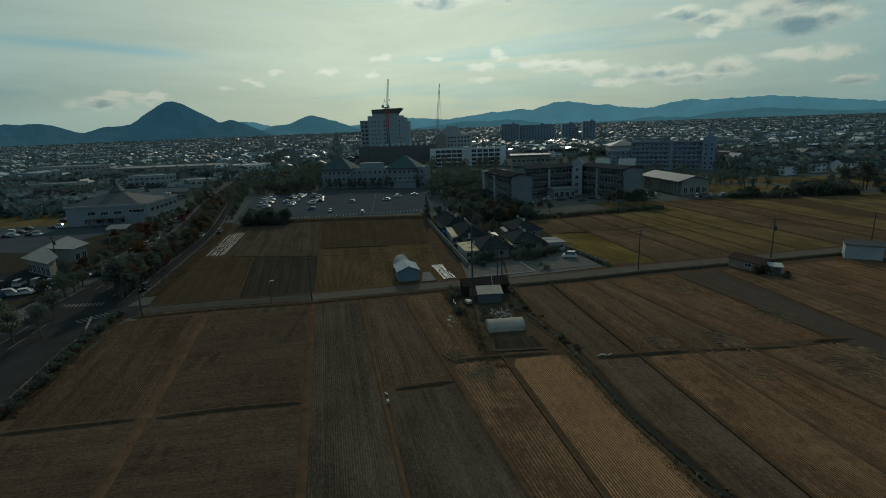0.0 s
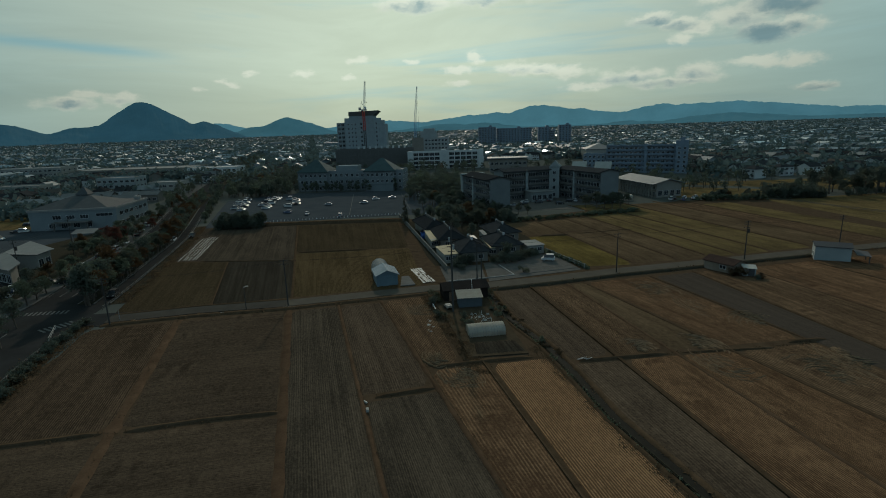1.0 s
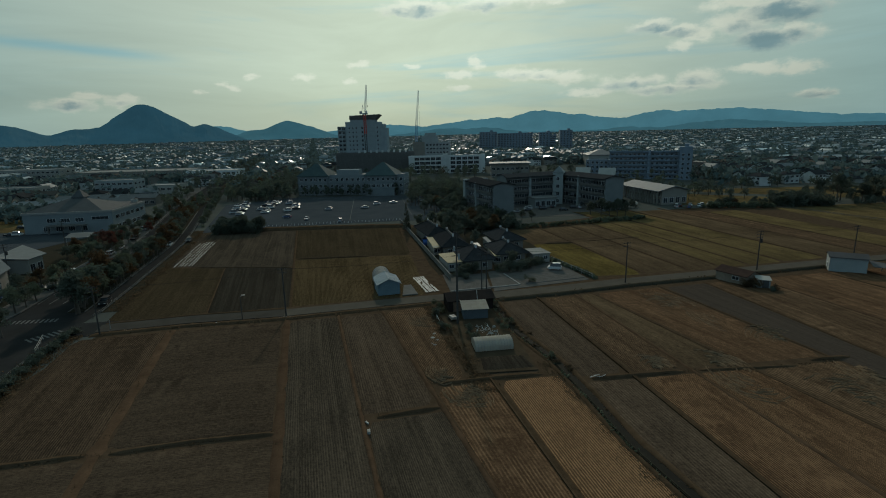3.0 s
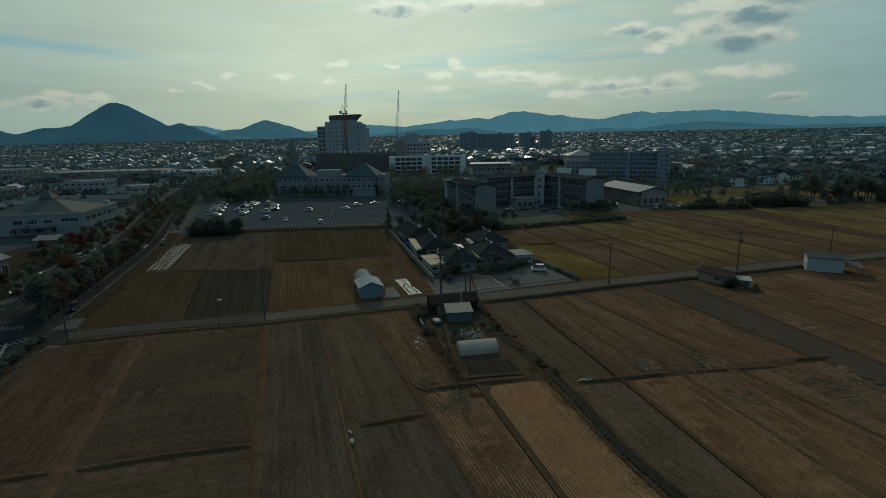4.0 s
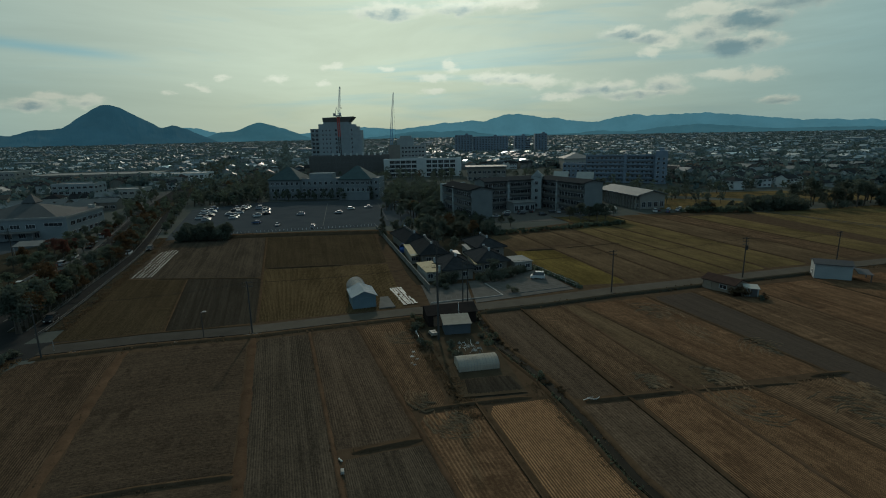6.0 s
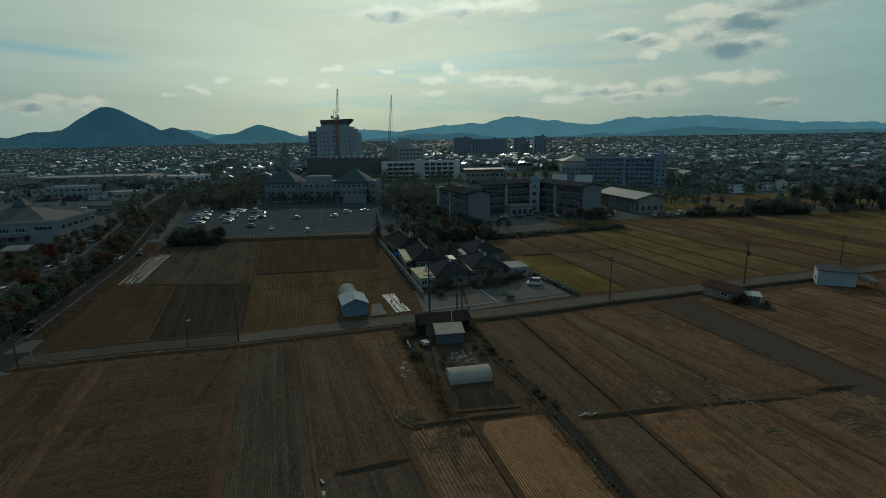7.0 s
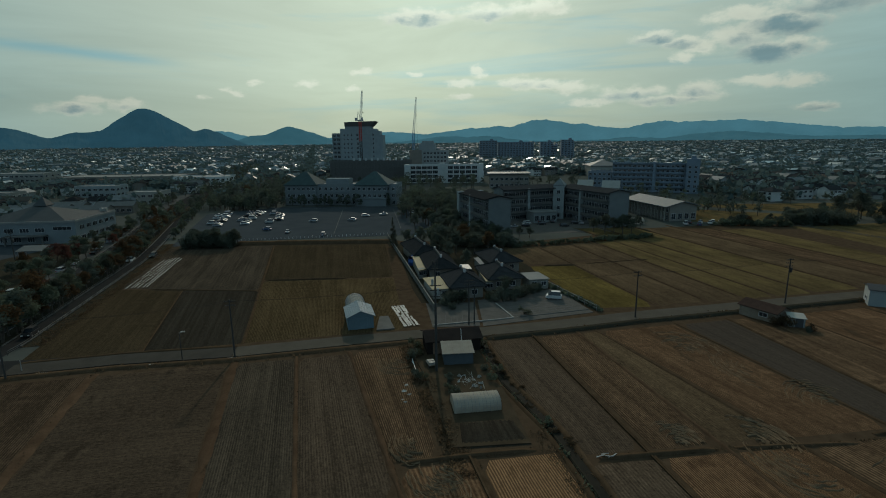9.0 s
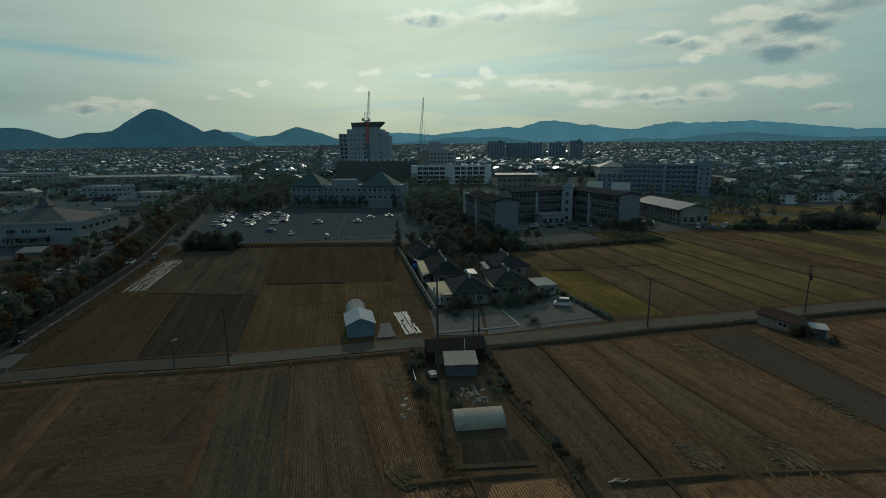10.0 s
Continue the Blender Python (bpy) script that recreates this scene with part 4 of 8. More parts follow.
guard_rail(0.6, 108.0, 182.0, "grey steel guard rail between avenue and fields")
guard_rail(-3.3, 118.0, 176.0, "grey steel guard rail along the avenue median")
guard_rail(0.4, 56.0, 88.0, "grey steel guard rail above the field bank")
t = thing("barrier", Matrix.Identity(4), "pale pipe barrier at the street corner", "barrier")
for k in range(4):
    x, y = lerp(-75.6, -79.4, k / 3), lerp(90.2, 96.8, k / 3)
    part("post", Form().tube((x, y, 0), (x, y, 1.0), 0.06, 0.06, 6), M["concrete"], t)
for z in (0.55, 0.95):
    part("rail", Form().tube((-75.6, 90.2, z), (-79.4, 96.8, z), 0.06, 0.06, 6), M["concrete"], t)
single("marker_post", Form().tube((-69.4, 101.4, 0), (-69.4, 101.4, 2.0), 0.06, 0.06, 8).tube((-69.4, 101.4, 2.0), (-69.4, 101.4, 2.1), 0.06, 0.03, 8), M["concrete"], "pale marker post where the lane meets the street", "post")
strip("road", [(-170.0, 78.0), (-98.0, 98.0), (-66.0, 103.0)], 8.0, M["asphalt"], "dark asphalt side street", "road", z=0.056)
single("ground", Form().slab([(-240.0, 60.0, 0.03), (-78.0, 60.0, 0.03), (-91.0, 110.0, 0.03), (-112.0, 195.0, 0.03), (-150.0, 212.0, 0.03), (-240.0, 170.0, 0.03)], 0.04), M["ditch"], "dark weedy ground beside the avenue", "ground", kind="structure")
single("pavement", Form().slab([(-170.0, 84.0, 0.07), (-108.0, 103.5, 0.07), (-110.0, 120.0, 0.07), (-122.0, 140.0, 0.07), (-175.0, 122.0, 0.07)], 0.1), M["asphalt"], "asphalt customers' car park", "pavement", kind="structure")
single("pavement", Form().slab([(-240.0, 172.0, 0.06), (-150.0, 160.0, 0.06), (-142.0, 206.0, 0.06), (-176.0, 214.0, 0.06), (-240.0, 205.0, 0.06)], 0.1), M["lot"], "asphalt car park beside the hall", "pavement", kind="structure")
parcel((104.0, 250.0), (146.0, 243.0), (186.0, 258.0), (108.0, 300.0), F["olive"], "yellowish rough grass beyond the hedge", step=5.0)
for o in (0.0, 4.2):
    strip("road", [(128.0, 247.0 + o), (143.0, 240.5 + o), (152.0, 224.8 + o * 1.3), (158.0, 205.8 + o * 1.6), (176.0, 170.0 + o * 2)], 0.55, M["lane"], "pale gravel track along the far field edge", "road", z=0.24, thick=0.2)
parcel((150.0, 160.0), (320.0, 200.0), (300.0, 262.0), (140.0, 236.0), F["olive"], "olive-brown meadow beyond the farm building", step=6.0)
parcel((190.0, 262.0), (290.0, 268.0), (270.0, 310.0), (120.0, 310.0), F["olive"], "yellowish rough grass beyond the trees", step=5.0)
parcel((-260.0, 196.0), (-178.0, 212.0), (-182.0, 252.0), (-260.0, 240.0), F["olive"], "yellow-olive meadow beside the hall", step=6.0)

# ---- far hills ----


E0 = 0.47


def hills(name, radius, peaks, mat, label, a0, a1, depth=500.0, rough=0.06, seed=0.0, soft=0.16):
    """A wooded range round the plain: peaks as bearing, height in degrees, fall per degree to the west and to the east, roundness."""
    n, rows = 900, 12
    v = []
    for k in range(n + 1):
        az = lerp(a0, a1, k / n)
        e = 0.0
        for p, h, west, east, r in peaks:
            fall = west if az < p else east
            e += math.exp((h + E0 - fall * (math.hypot(az - p, r) - r)) / soft)
        e = soft * math.log(e)
        e += rough * noise.fractal((az * 0.9, seed, 0), 0.75, 2.1, 8)
        top = radius * math.tan(radians(max(e, 0.02)))
        for j in range(rows + 1):
            t = j / rows
            r = radius - depth * (1 - t)
            wob = 1 + 0.28 * noise.fractal((az * 1.2, seed + t * 3.0, 5.0), 1.0, 2.0, 5) * math.sin(math.pi * t)
            v.append((r * math.sin(radians(az)), r * math.cos(radians(az)), top * (t ** 1.2) * wob - 1.0 * (j == 0)))
    faces = [(k * (rows + 1) + j, (k + 1) * (rows + 1) + j, (k + 1) * (rows + 1) + j + 1, k * (rows + 1) + j + 1) for k in range(n) for j in range(rows)]
    single(name, Form().add(v, faces), mat, label, "hills", kind="structure", smooth=True)


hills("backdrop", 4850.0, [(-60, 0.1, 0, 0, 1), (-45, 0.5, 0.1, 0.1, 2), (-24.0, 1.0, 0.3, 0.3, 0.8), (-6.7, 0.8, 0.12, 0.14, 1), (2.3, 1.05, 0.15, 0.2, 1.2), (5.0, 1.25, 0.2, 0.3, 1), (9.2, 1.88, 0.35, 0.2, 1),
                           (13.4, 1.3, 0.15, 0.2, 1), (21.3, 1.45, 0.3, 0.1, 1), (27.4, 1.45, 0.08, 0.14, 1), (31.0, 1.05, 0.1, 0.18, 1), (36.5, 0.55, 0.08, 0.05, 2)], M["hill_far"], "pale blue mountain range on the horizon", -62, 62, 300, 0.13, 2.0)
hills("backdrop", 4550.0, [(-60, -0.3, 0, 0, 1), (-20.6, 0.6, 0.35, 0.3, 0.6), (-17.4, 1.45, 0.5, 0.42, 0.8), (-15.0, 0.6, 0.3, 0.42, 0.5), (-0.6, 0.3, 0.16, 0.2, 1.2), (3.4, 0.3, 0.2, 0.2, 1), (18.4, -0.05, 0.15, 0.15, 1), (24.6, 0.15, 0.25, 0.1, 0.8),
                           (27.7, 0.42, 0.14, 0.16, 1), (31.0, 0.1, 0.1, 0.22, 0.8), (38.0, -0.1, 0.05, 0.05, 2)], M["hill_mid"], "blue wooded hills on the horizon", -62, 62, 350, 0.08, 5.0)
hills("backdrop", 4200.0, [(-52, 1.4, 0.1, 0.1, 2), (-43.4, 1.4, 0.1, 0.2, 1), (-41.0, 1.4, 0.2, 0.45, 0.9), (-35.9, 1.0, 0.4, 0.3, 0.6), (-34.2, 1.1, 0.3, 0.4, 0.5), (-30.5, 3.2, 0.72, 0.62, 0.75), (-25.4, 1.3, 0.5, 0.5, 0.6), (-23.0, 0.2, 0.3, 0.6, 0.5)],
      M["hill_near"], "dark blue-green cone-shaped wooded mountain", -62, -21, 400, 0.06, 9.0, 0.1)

# ---- buildings ----
WINDOWS = {}


def window_mesh(w, h, bars=1):
    """A framed window that faces -y, its foot at the origin: a frame with its panes set back."""
    key = (round(w, 2), round(h, 2), bars)
    if key not in WINDOWS:
        t, n, f = 0.09, bars + 1, Form()
        xs = [-w / 2 - t]
        for k in range(n):
            xs += [-w / 2 + w * k / n + (0.03 if k else 0), -w / 2 + w * (k + 1) / n - (0.03 if k < n - 1 else 0)]
        xs.append(w / 2 + t)
        zs = [-t, 0, h, h + t]
        m = len(xs)
        v = [(x, -0.09, z) for z in zs for x in xs]
        faces, slots = [], []
        for r in range(3):
            for c in range(m - 1):
                q = [r * m + c, r * m + c + 1, (r + 1) * m + c + 1, (r + 1) * m + c]
                if r == 1 and c % 2 == 1:
                    k = len(v)
                    v += [(v[i][0], -0.03, v[i][2]) for i in q]
                    faces.append((k, k + 1, k + 2, k + 3))
                    slots.append(1)
                    for a in range(4):
                        faces.append((q[a], q[(a + 1) % 4], k + (a + 1) % 4, k + a))
                        slots.append(0)
                else:
                    faces.append(tuple(q))
                    slots.append(0)
        rim = list(range(m)) + [m + m - 1, 2 * m + m - 1] + list(range(4 * m - 1, 3 * m - 1, -1)) + [2 * m, m]
        k = len(v)
        v += [(v[i][0], 0.02, v[i][2]) for i in rim]
        for a in range(len(rim)):
            b = (a + 1) % len(rim)
            faces.append((rim[b], rim[a], k + a, k + b))
            slots.append(0)
        f.v, f.f, f.s = v, faces, slots
        WINDOWS[key] = f.mesh("window", [M["alu"], M["glass"]])
    return WINDOWS[key]


def windows_on(parent, x0, y0, x1, y1, z0, floors, storey, bays, w, h, sill=0.95, bars=1, skip=()):
    """Rows of windows on the wall that runs from (x0, y0) to (x1, y1), outside on its right-hand side."""
    l = math.dist((x0, y0), (x1, y1))
    turn = math.degrees(math.atan2(y1 - y0, x1 - x0))
    me = window_mesh(w, h, bars)
    for k in range(floors):
        for b in range(bays):
            if (k, b) in skip:
                continue
            t = (b + 0.5) / bays
            part("window", me, None, parent, at=pose(lerp(x0, x1, t), lerp(y0, y1, t), z0 + k * storey + sill, 0, 0, turn))


def parapet(f, w, d, z, h=0.7, t=0.3, slot=0):
    f.box(0, w, 0, t, z, z + h, slot).box(0, w, d - t, d, z, z + h, slot).box(0, t, t, d - t, z, z + h, slot).box(w - t, w, t, d - t, z, z + h, slot)
    return f


def flat_block(name, m, w, d, floors, storey, wall, roof, label, category, bays=0, side=0, win=(1.8, 1.5), group="", extra=0.0, bars=1):
    """A flat-roofed block, its front along y = 0, with parapet and rows of windows."""
    t = thing(name, m, label, category, group)
    h = floors * storey + extra
    part("wall", Form().box(0, w, 0, d, 0, h), wall, t)
    part("roof", Form().box(0.3, w - 0.3, 0.3, d - 0.3, h, h + 0.12), roof, t)
    part("parapet", parapet(Form(), w, d, h), wall, t)
    if bays:
        windows_on(t, 0, 0, w, 0, 0, floors, storey, bays, *win, bars=bars)
    if side:
        windows_on(t, 0, d, 0, 0, 0, floors, storey, side, *win, bars=bars)
        windows_on(t, w, 0, w, d, 0, floors, storey, side, *win, bars=bars)
    return t, h


def hip_hall(name, m, w, d, floors, storey, wall, roof, rise, label, category, bays, side, win=(2.4, 1.4), over=0.8):
    t = thing(name, m, label, category)
    h = floors * storey
    part("wall", Form().box(0, w, 0, d, 0, h), wall, t)
    part("roof", Form().hip(0, w, 0, d, h, rise, over, 0.3), roof, t)
    windows_on(t, 0, 0, w, 0, 0, floors, storey, bays, *win, bars=2)
    windows_on(t, w, 0, w, d, 0, floors, storey, side, *win, bars=2)
    return t, h


# two-winged white office with hipped turret roofs behind the car park
t, h = flat_block("office_building", pose(-97.0, 324.0, 0, 0, 0, -6.5), 67.0, 16.0, 3, 3.9, M["office_wall"], M["flat_roof"], "long pale grey three-storey office with two green pyramid roofs", "building", 20, 4, (1.5, 1.6))
for x in (10.5, 53.0):
    part("turret", Form().box(x - 9.0, x + 9.0, -1.2, 15.0, 0, 11.9), M["office_wall"], t)
    part("turret_roof", Form().hip(x - 9.0, x + 9.0, -1.2, 15.0, 11.9, 7.2, 1.2, 0.3), M["green_roof"], t, "dull green pyramid roof")
    windows_on(t, x - 9.0, -1.2, x + 9.0, -1.2, 0, 3, 3.9, 6, 1.5, 1.6)
part("penthouse", Form().box(24.0, 38.0, 4.0, 12.0, 11.7, 15.0), M["office_wall"], t)
part("porch", Form().box(44.0, 62.0, -5.0, -1.2, 0, 4.2).box(43.6, 62.4, -5.4, -1.2, 4.2, 4.6), M["office_wall"], t)
part("ledge", Form().box(-0.2, 67.2, -1.6, -1.2, 3.7, 4.1).box(-0.2, 67.2, -1.6, -1.2, 7.6, 8.0), M["office_wall"], t)

# slab tower with a flared roof
t = thing("tower_block", pose(-111.0, 510.0, 0, 0, 0, 1.5), "tall pale hospital tower with stepped shoulders and flared roof", "building")
part("wall", Form().box(8.0, 36.0, 0, 26, 0, 47.6).box(12.5, 36.0, 0.6, 25, 47.6, 49.5), M["tower_wall"], t)
for x0, x1, y0, z in ((36.0, 41.0, 0.8, 47.2), (41.0, 44.5, 1.6, 45.2), (44.5, 47.3, 2.4, 41.5)):
    part("shoulder", Form().box(x0, x1, y0, 24, 0, z), M["tower_wall"], t)
wing = part("stair_wing", Form().box(0.0, 8.0, 3.5, 20, 0, 43.5), M["plaster_grey"], t)
for k in range(11):
    part("balcony", Form().box(0.0, 8.0, 1.6, 3.5, k * 3.9 + 0.2, k * 3.9 + 0.5).box(0.0, 8.0, 1.6, 1.8, k * 3.9 + 0.5, k * 3.9 + 1.4), M["tower_wall"], wing)
for x in (0.0, 3.7, 7.4):
    part("pier", Form().box(x, x + 0.6, 1.5, 3.5, 0, 43.5), M["tower_wall"], wing)
fl = Form()
fl.add([(12.3, 0.2, 49.5), (36.4, 0.2, 49.5), (36.4, 25.5, 49.5), (12.3, 25.5, 49.5), (12.3, -0.6, 53.4), (41.0, -0.6, 54.2), (41.0, 27, 54.2), (12.3, 27, 53.4)], [(4, 5, 6, 7), (0, 1, 5, 4), (1, 2, 6, 5), (2, 3, 7, 6), (3, 0, 4, 7), (3, 2, 1, 0)])
part("roof_crown", fl, M["concrete_dark"], t, "dark flared roof crown")
for k in range(10):
    part("ledge", Form().box(8.0, 36.0, -0.12, 0, 6.0 + k * 4.0, 6.2 + k * 4.0), M["plaster_grey"], t)
windows_on(t, 22.5, 0, 25.5, 0, 8, 9, 4.0, 1, 1.8, 2.0)
windows_on(t, 0.5, 2, 7.5, 2, 8, 9, 3.9, 2, 2.4, 2.6, sill=0.6)
windows_on(t, 10.0, 0, 20.0, 0, 8, 9, 4.0, 3, 1.2, 1.6)
windows_on(t, 37.0, 0.8, 40.0, 0.8, 8, 9, 4.0, 1, 1.2, 1.8)
t, h = flat_block("podium_block", pose(-108.0, 484.0, 0, 0, 0, 1.5), 72.0, 18.0, 4, 4.6, M["concrete_dark"], M["dark_roof"], "dark low hospital wing below the tower", "building")
for k in range(19):
    part("pier", Form().box(k * 3.95, k * 3.95 + 0.8, -0.7, 0, 0, 18.4), M["concrete_dark"], t)
for z in (4.6, 9.2, 13.8):
    part("ledge", Form().box(0, 72, -0.4, 0, z - 0.9, z), M["concrete_dark"], t)
for k in range(9):
    part("roof_vent", Form().box(20 + k * 5.4, 21.6 + k * 5.4, 4.0, 6.0, 18.4, 21.0).box(19.8 + k * 5.4, 21.8 + k * 5.4, 3.8, 6.2, 21.0, 21.3), M["plaster"], t)

# stepped brown ward block, white wing in front
t, h = flat_block("ward_block", pose(-39.0, 522.0, 0, 0, 0, -2), 36.0, 16.0, 7, 3.7, M["plaster_grey"], M["dark_roof"], "brownish seven-storey ward block with rooftop penthouse", "building", 0, 0)
windows_on(t, 12.0, 0, 35.0, 0, 0, 7, 3.7, 7, 2.0, 1.7)
part("penthouse", Form().box(8.0, 24.0, 2.0, 12.0, 26.0, 33.0).box(11.0, 22.0, 3.0, 11.0, 33.0, 35.5), M["plaster_grey"], t)
part("dark_bay", Form().box(-0.3, 11.0, -0.6, 0.0, 0, 27.0), M["plaster_brown"], t)
t, h = flat_block("white_wing", pose(-40.0, 470.0, 0, 0, 0, -2), 68.0, 14.0, 4, 3.7, M["plaster"], M["flat_roof"], "white four-storey wing with rows of dark windows", "building", 0, 0)
windows_on(t, 5.0, 0, 29.0, 0, 0, 4, 3.7, 5, 4.2, 2.5, sill=0.7, bars=2)
windows_on(t, 37.0, 0, 63.0, 0, 0, 4, 3.7, 5, 4.2, 2.5, sill=0.7, bars=2)
for x, y, z in ((30.5, -1.5, 17.0), (0.0, -0.8, 15.8), (64.0, -0.8, 16.4)):
    part("stair_tower", Form().box(x, x + 4.0, y, 6, 0, z), M["plaster"], t)

# dormitory blocks round a yard
def dormitory(m, w, d, floors, label, bays, side=0):
    st = 3.55
    t = thing("dormitory", m, label, "building", "campus dormitories")
    h = floors * st
    part("wall", Form().gable_wall(0, w, 0.6, d, h, 1.0), M["dorm_wall"], t)
    part("roof", Form().gable(0, w, -0.8, d, h, 1.2, 0.6, 0.35), M["tile_roof"], t)
    for k in range(floors):
        part("balcony", Form().box(0.2, w - 0.2, -0.7, 0.6, k * st - 0.05, k * st + 0.12).box(0.2, w - 0.2, -0.7, -0.55, k * st + 0.12, k * st + 1.05), M["concrete_dark"], t)
    windows_on(t, 0.5, 0.6, w - 0.5, 0.6, 0, floors, st, bays, 1.9, 1.9, sill=0.5)
    part("stair_shaft", Form().box(w * 0.42, w * 0.42 + 1.1, -1.0, 0.7, 0, h + 0.4), M["plaster_grey"], t)
    if side:
        part("end_wall", Form().box(-1.0, 1.6, -1.4, d, 0, h + 0.8), M["plaster_grey"], t)
    return t


dormitory(pose(25.0, 254.5, 0, 0, 0, 20), 28.0, 11.0, 4, "grey four-storey dormitory with grey balcony bands", 14)
dormitory(pose(53.5, 264.5, 0, 0, 0, -65), 31.0, 11.0, 4, "grey four-storey dormitory with grey balcony bands", 14)
dormitory(pose(5.5, 245.5, 0, 0, 0, -70), 28.5, 10.0, 4, "grey four-storey dormitory with a pale end wall", 13, 1)
t = thing("stair_tower", pose(51.5, 263.0, 0, 0, 0, -20), "narrow pale stair tower with a pointed roof", "building")
part("wall", Form().box(-2.5, 2.5, -1.5, 5, 0, 15.6), M["plaster_grey"], t)
part("roof", Form().hip(-2.5, 2.5, -1.5, 5, 15.6, 3.0, 0.2, 0.2), M["metal_roof"], t)
windows_on(t, -2.5, -1.5, 2.5, -1.5, 0, 4, 3.6, 1, 1.4, 1.6)
t = thing("entrance_hall", pose(38.0, 249.5, 0, 0, 0, 15), "low white entrance hall in the dormitory yard", "building")
part("wall", Form().box(0, 11, 0, 8, 0, 4.4), M["plaster_grey"], t)
part("roof", Form().chamfer_box(-0.4, 11.4, -0.4, 8.4, 4.4, 4.9, 0.15), M["flat_roof"], t)
windows_on(t, 0, 0, 11, 0, 0, 1, 4.4, 4, 1.8, 2.2)

# long hall with a wide metal roof
t = thing("sports_hall", pose(89.5, 284.0, 0, 0, 0, -78), "long hall with a broad pale metal roof and pillar colonnade", "building")
part("wall", Form().gable_wall(0, 34, 1.6, 15, 6.6, 1.7), M["plaster_brown"], t)
part("roof", Form().gable(0, 34, 0, 16, 6.6, 2.0, 1.0, 0.3), M["metal_roof"], t, "broad pale metal roof")
for k in range(14):
    part("pillar", Form().box(0.6 + k * 2.4, 1.1 + k * 2.4, 0.2, 0.7, 0, 6.7), M["plaster_tan"], t)
windows_on(t, 0.5, 1.6, 33.5, 1.6, 0, 2, 3.2, 14, 1.5, 1.9, sill=0.7)
windows_on(t, 34, 2, 34, 15, 0, 1, 6.0, 4, 2.0, 2.4)
t = thing("pavilion_roof", pose(66.0, 288.0, 0, 0, 0, -20), "pair of small shining peaked roofs behind the dormitory", "building")
part("wall", Form().box(0, 7, 0, 7, 0, 13).box(12, 20, 0, 7, 0, 12.4), M["plaster"], t)
part("roof", Form().gable(0, 7, 0, 7, 13, 2.6, 0.4).gable(12, 20, 0, 7, 12.4, 3.0, 0.4), M["white_metal"], t)
t, h = flat_block("low_hall", pose(30.0, 420.0, 0, 0, 0, -2), 30.0, 18.0, 2, 4.6, M["plaster_brown"], M["metal_roof"], "low brown hall with a bright flat roof", "building", 8, 3, (2.2, 1.8))
part("canopy", Form().chamfer_box(-1.5, 31.5, -1.5, 19.5, 10.2, 10.9, 0.2), M["metal_roof"], t)
t = thing("gymnasium", pose(133.0, 520.0, 0, 0, 0, -4), "pale gymnasium with a low curved roof", "building")
part("wall", Form().box(0, 28, 0, 30, 0, 10.5), M["plaster_tan"], t)
part("roof", Form().hip(0, 28, 0, 30, 10.5, 5.0, 0.8, 0.4), M["metal_roof"], t)
windows_on(t, 0, 0, 28, 0, 4, 1, 4, 7, 2.4, 1.8)

# blue-grey residence with access galleries
t = thing("residence_block", pose(113.0, 386.0, 0, 0, 0, -24), "blue-grey six-storey residence block with gallery bands", "building")
part("wall", Form().box(0, 54, 1.2, 13, 0, 19.0), M["blue_tile"], t)
part("roof", Form().box(0.3, 53.7, 1.5, 12.7, 19.0, 19.2), M["flat_roof"], t)
for k in range(7):
    part("gallery", Form().box(0, 54, 0, 1.2, k * 3.1 + 0.1, k * 3.1 + 0.3).box(0, 54, -0.05, 0.15, k * 3.1 + 0.3, k * 3.1 + 1.35), M["blue_tile"], t)
part("lift_tower", Form().box(46.5, 54.5, -2.2, 8, 0, 22.6), M["blue_tile"], t)
part("stair_shaft", Form().box(26.0, 28.0, -0.6, 4, 0, 20.4), M["blue_tile"], t)
part("roof_house", Form().box(49.0, 52.0, 0.0, 5, 22.6, 24.5), M["blue_tile"], t)
windows_on(t, 0.5, 1.2, 46.0, 1.2, 0, 6, 3.1, 15, 1.6, 2.0, sill=0.45)
windows_on(t, 47, -2.2, 54, -2.2, 0, 6, 3.1, 2, 1.4, 1.5)
t, h = flat_block("residence_wing", pose(99.0, 396.0, 0, 0, 0, -24), 16.0, 12.0, 4, 3.2, M["blue_tile"], M["flat_roof"], "lower blue-grey wing of the residence", "building", 5, 3, (1.6, 1.6))

# apartment slabs on the skyline: haze put in as blue-grey wall colour
for x, w, n, y in ((46, 30, 11, 905), (78, 60, 10, 915), (149, 22, 10, 910), (168, 8, 8, 905), (184, 21, 11, 908)):
    t, h = flat_block("apartment_block", pose(x, y, 0, 0, 0, -4), w, 14, n, 3.0, M["blue_tile"], M["dark_roof"], "dark apartment slab far off on the plain, tinted blue-grey for haze", "building", max(3, w // 5), 0, (2.6, 1.6), "skyline apartment blocks")
    part("lift_house", Form().box(w * 0.6, w * 0.6 + 5, 3, 9, h, h + 3.2), M["blue_tile"], t)

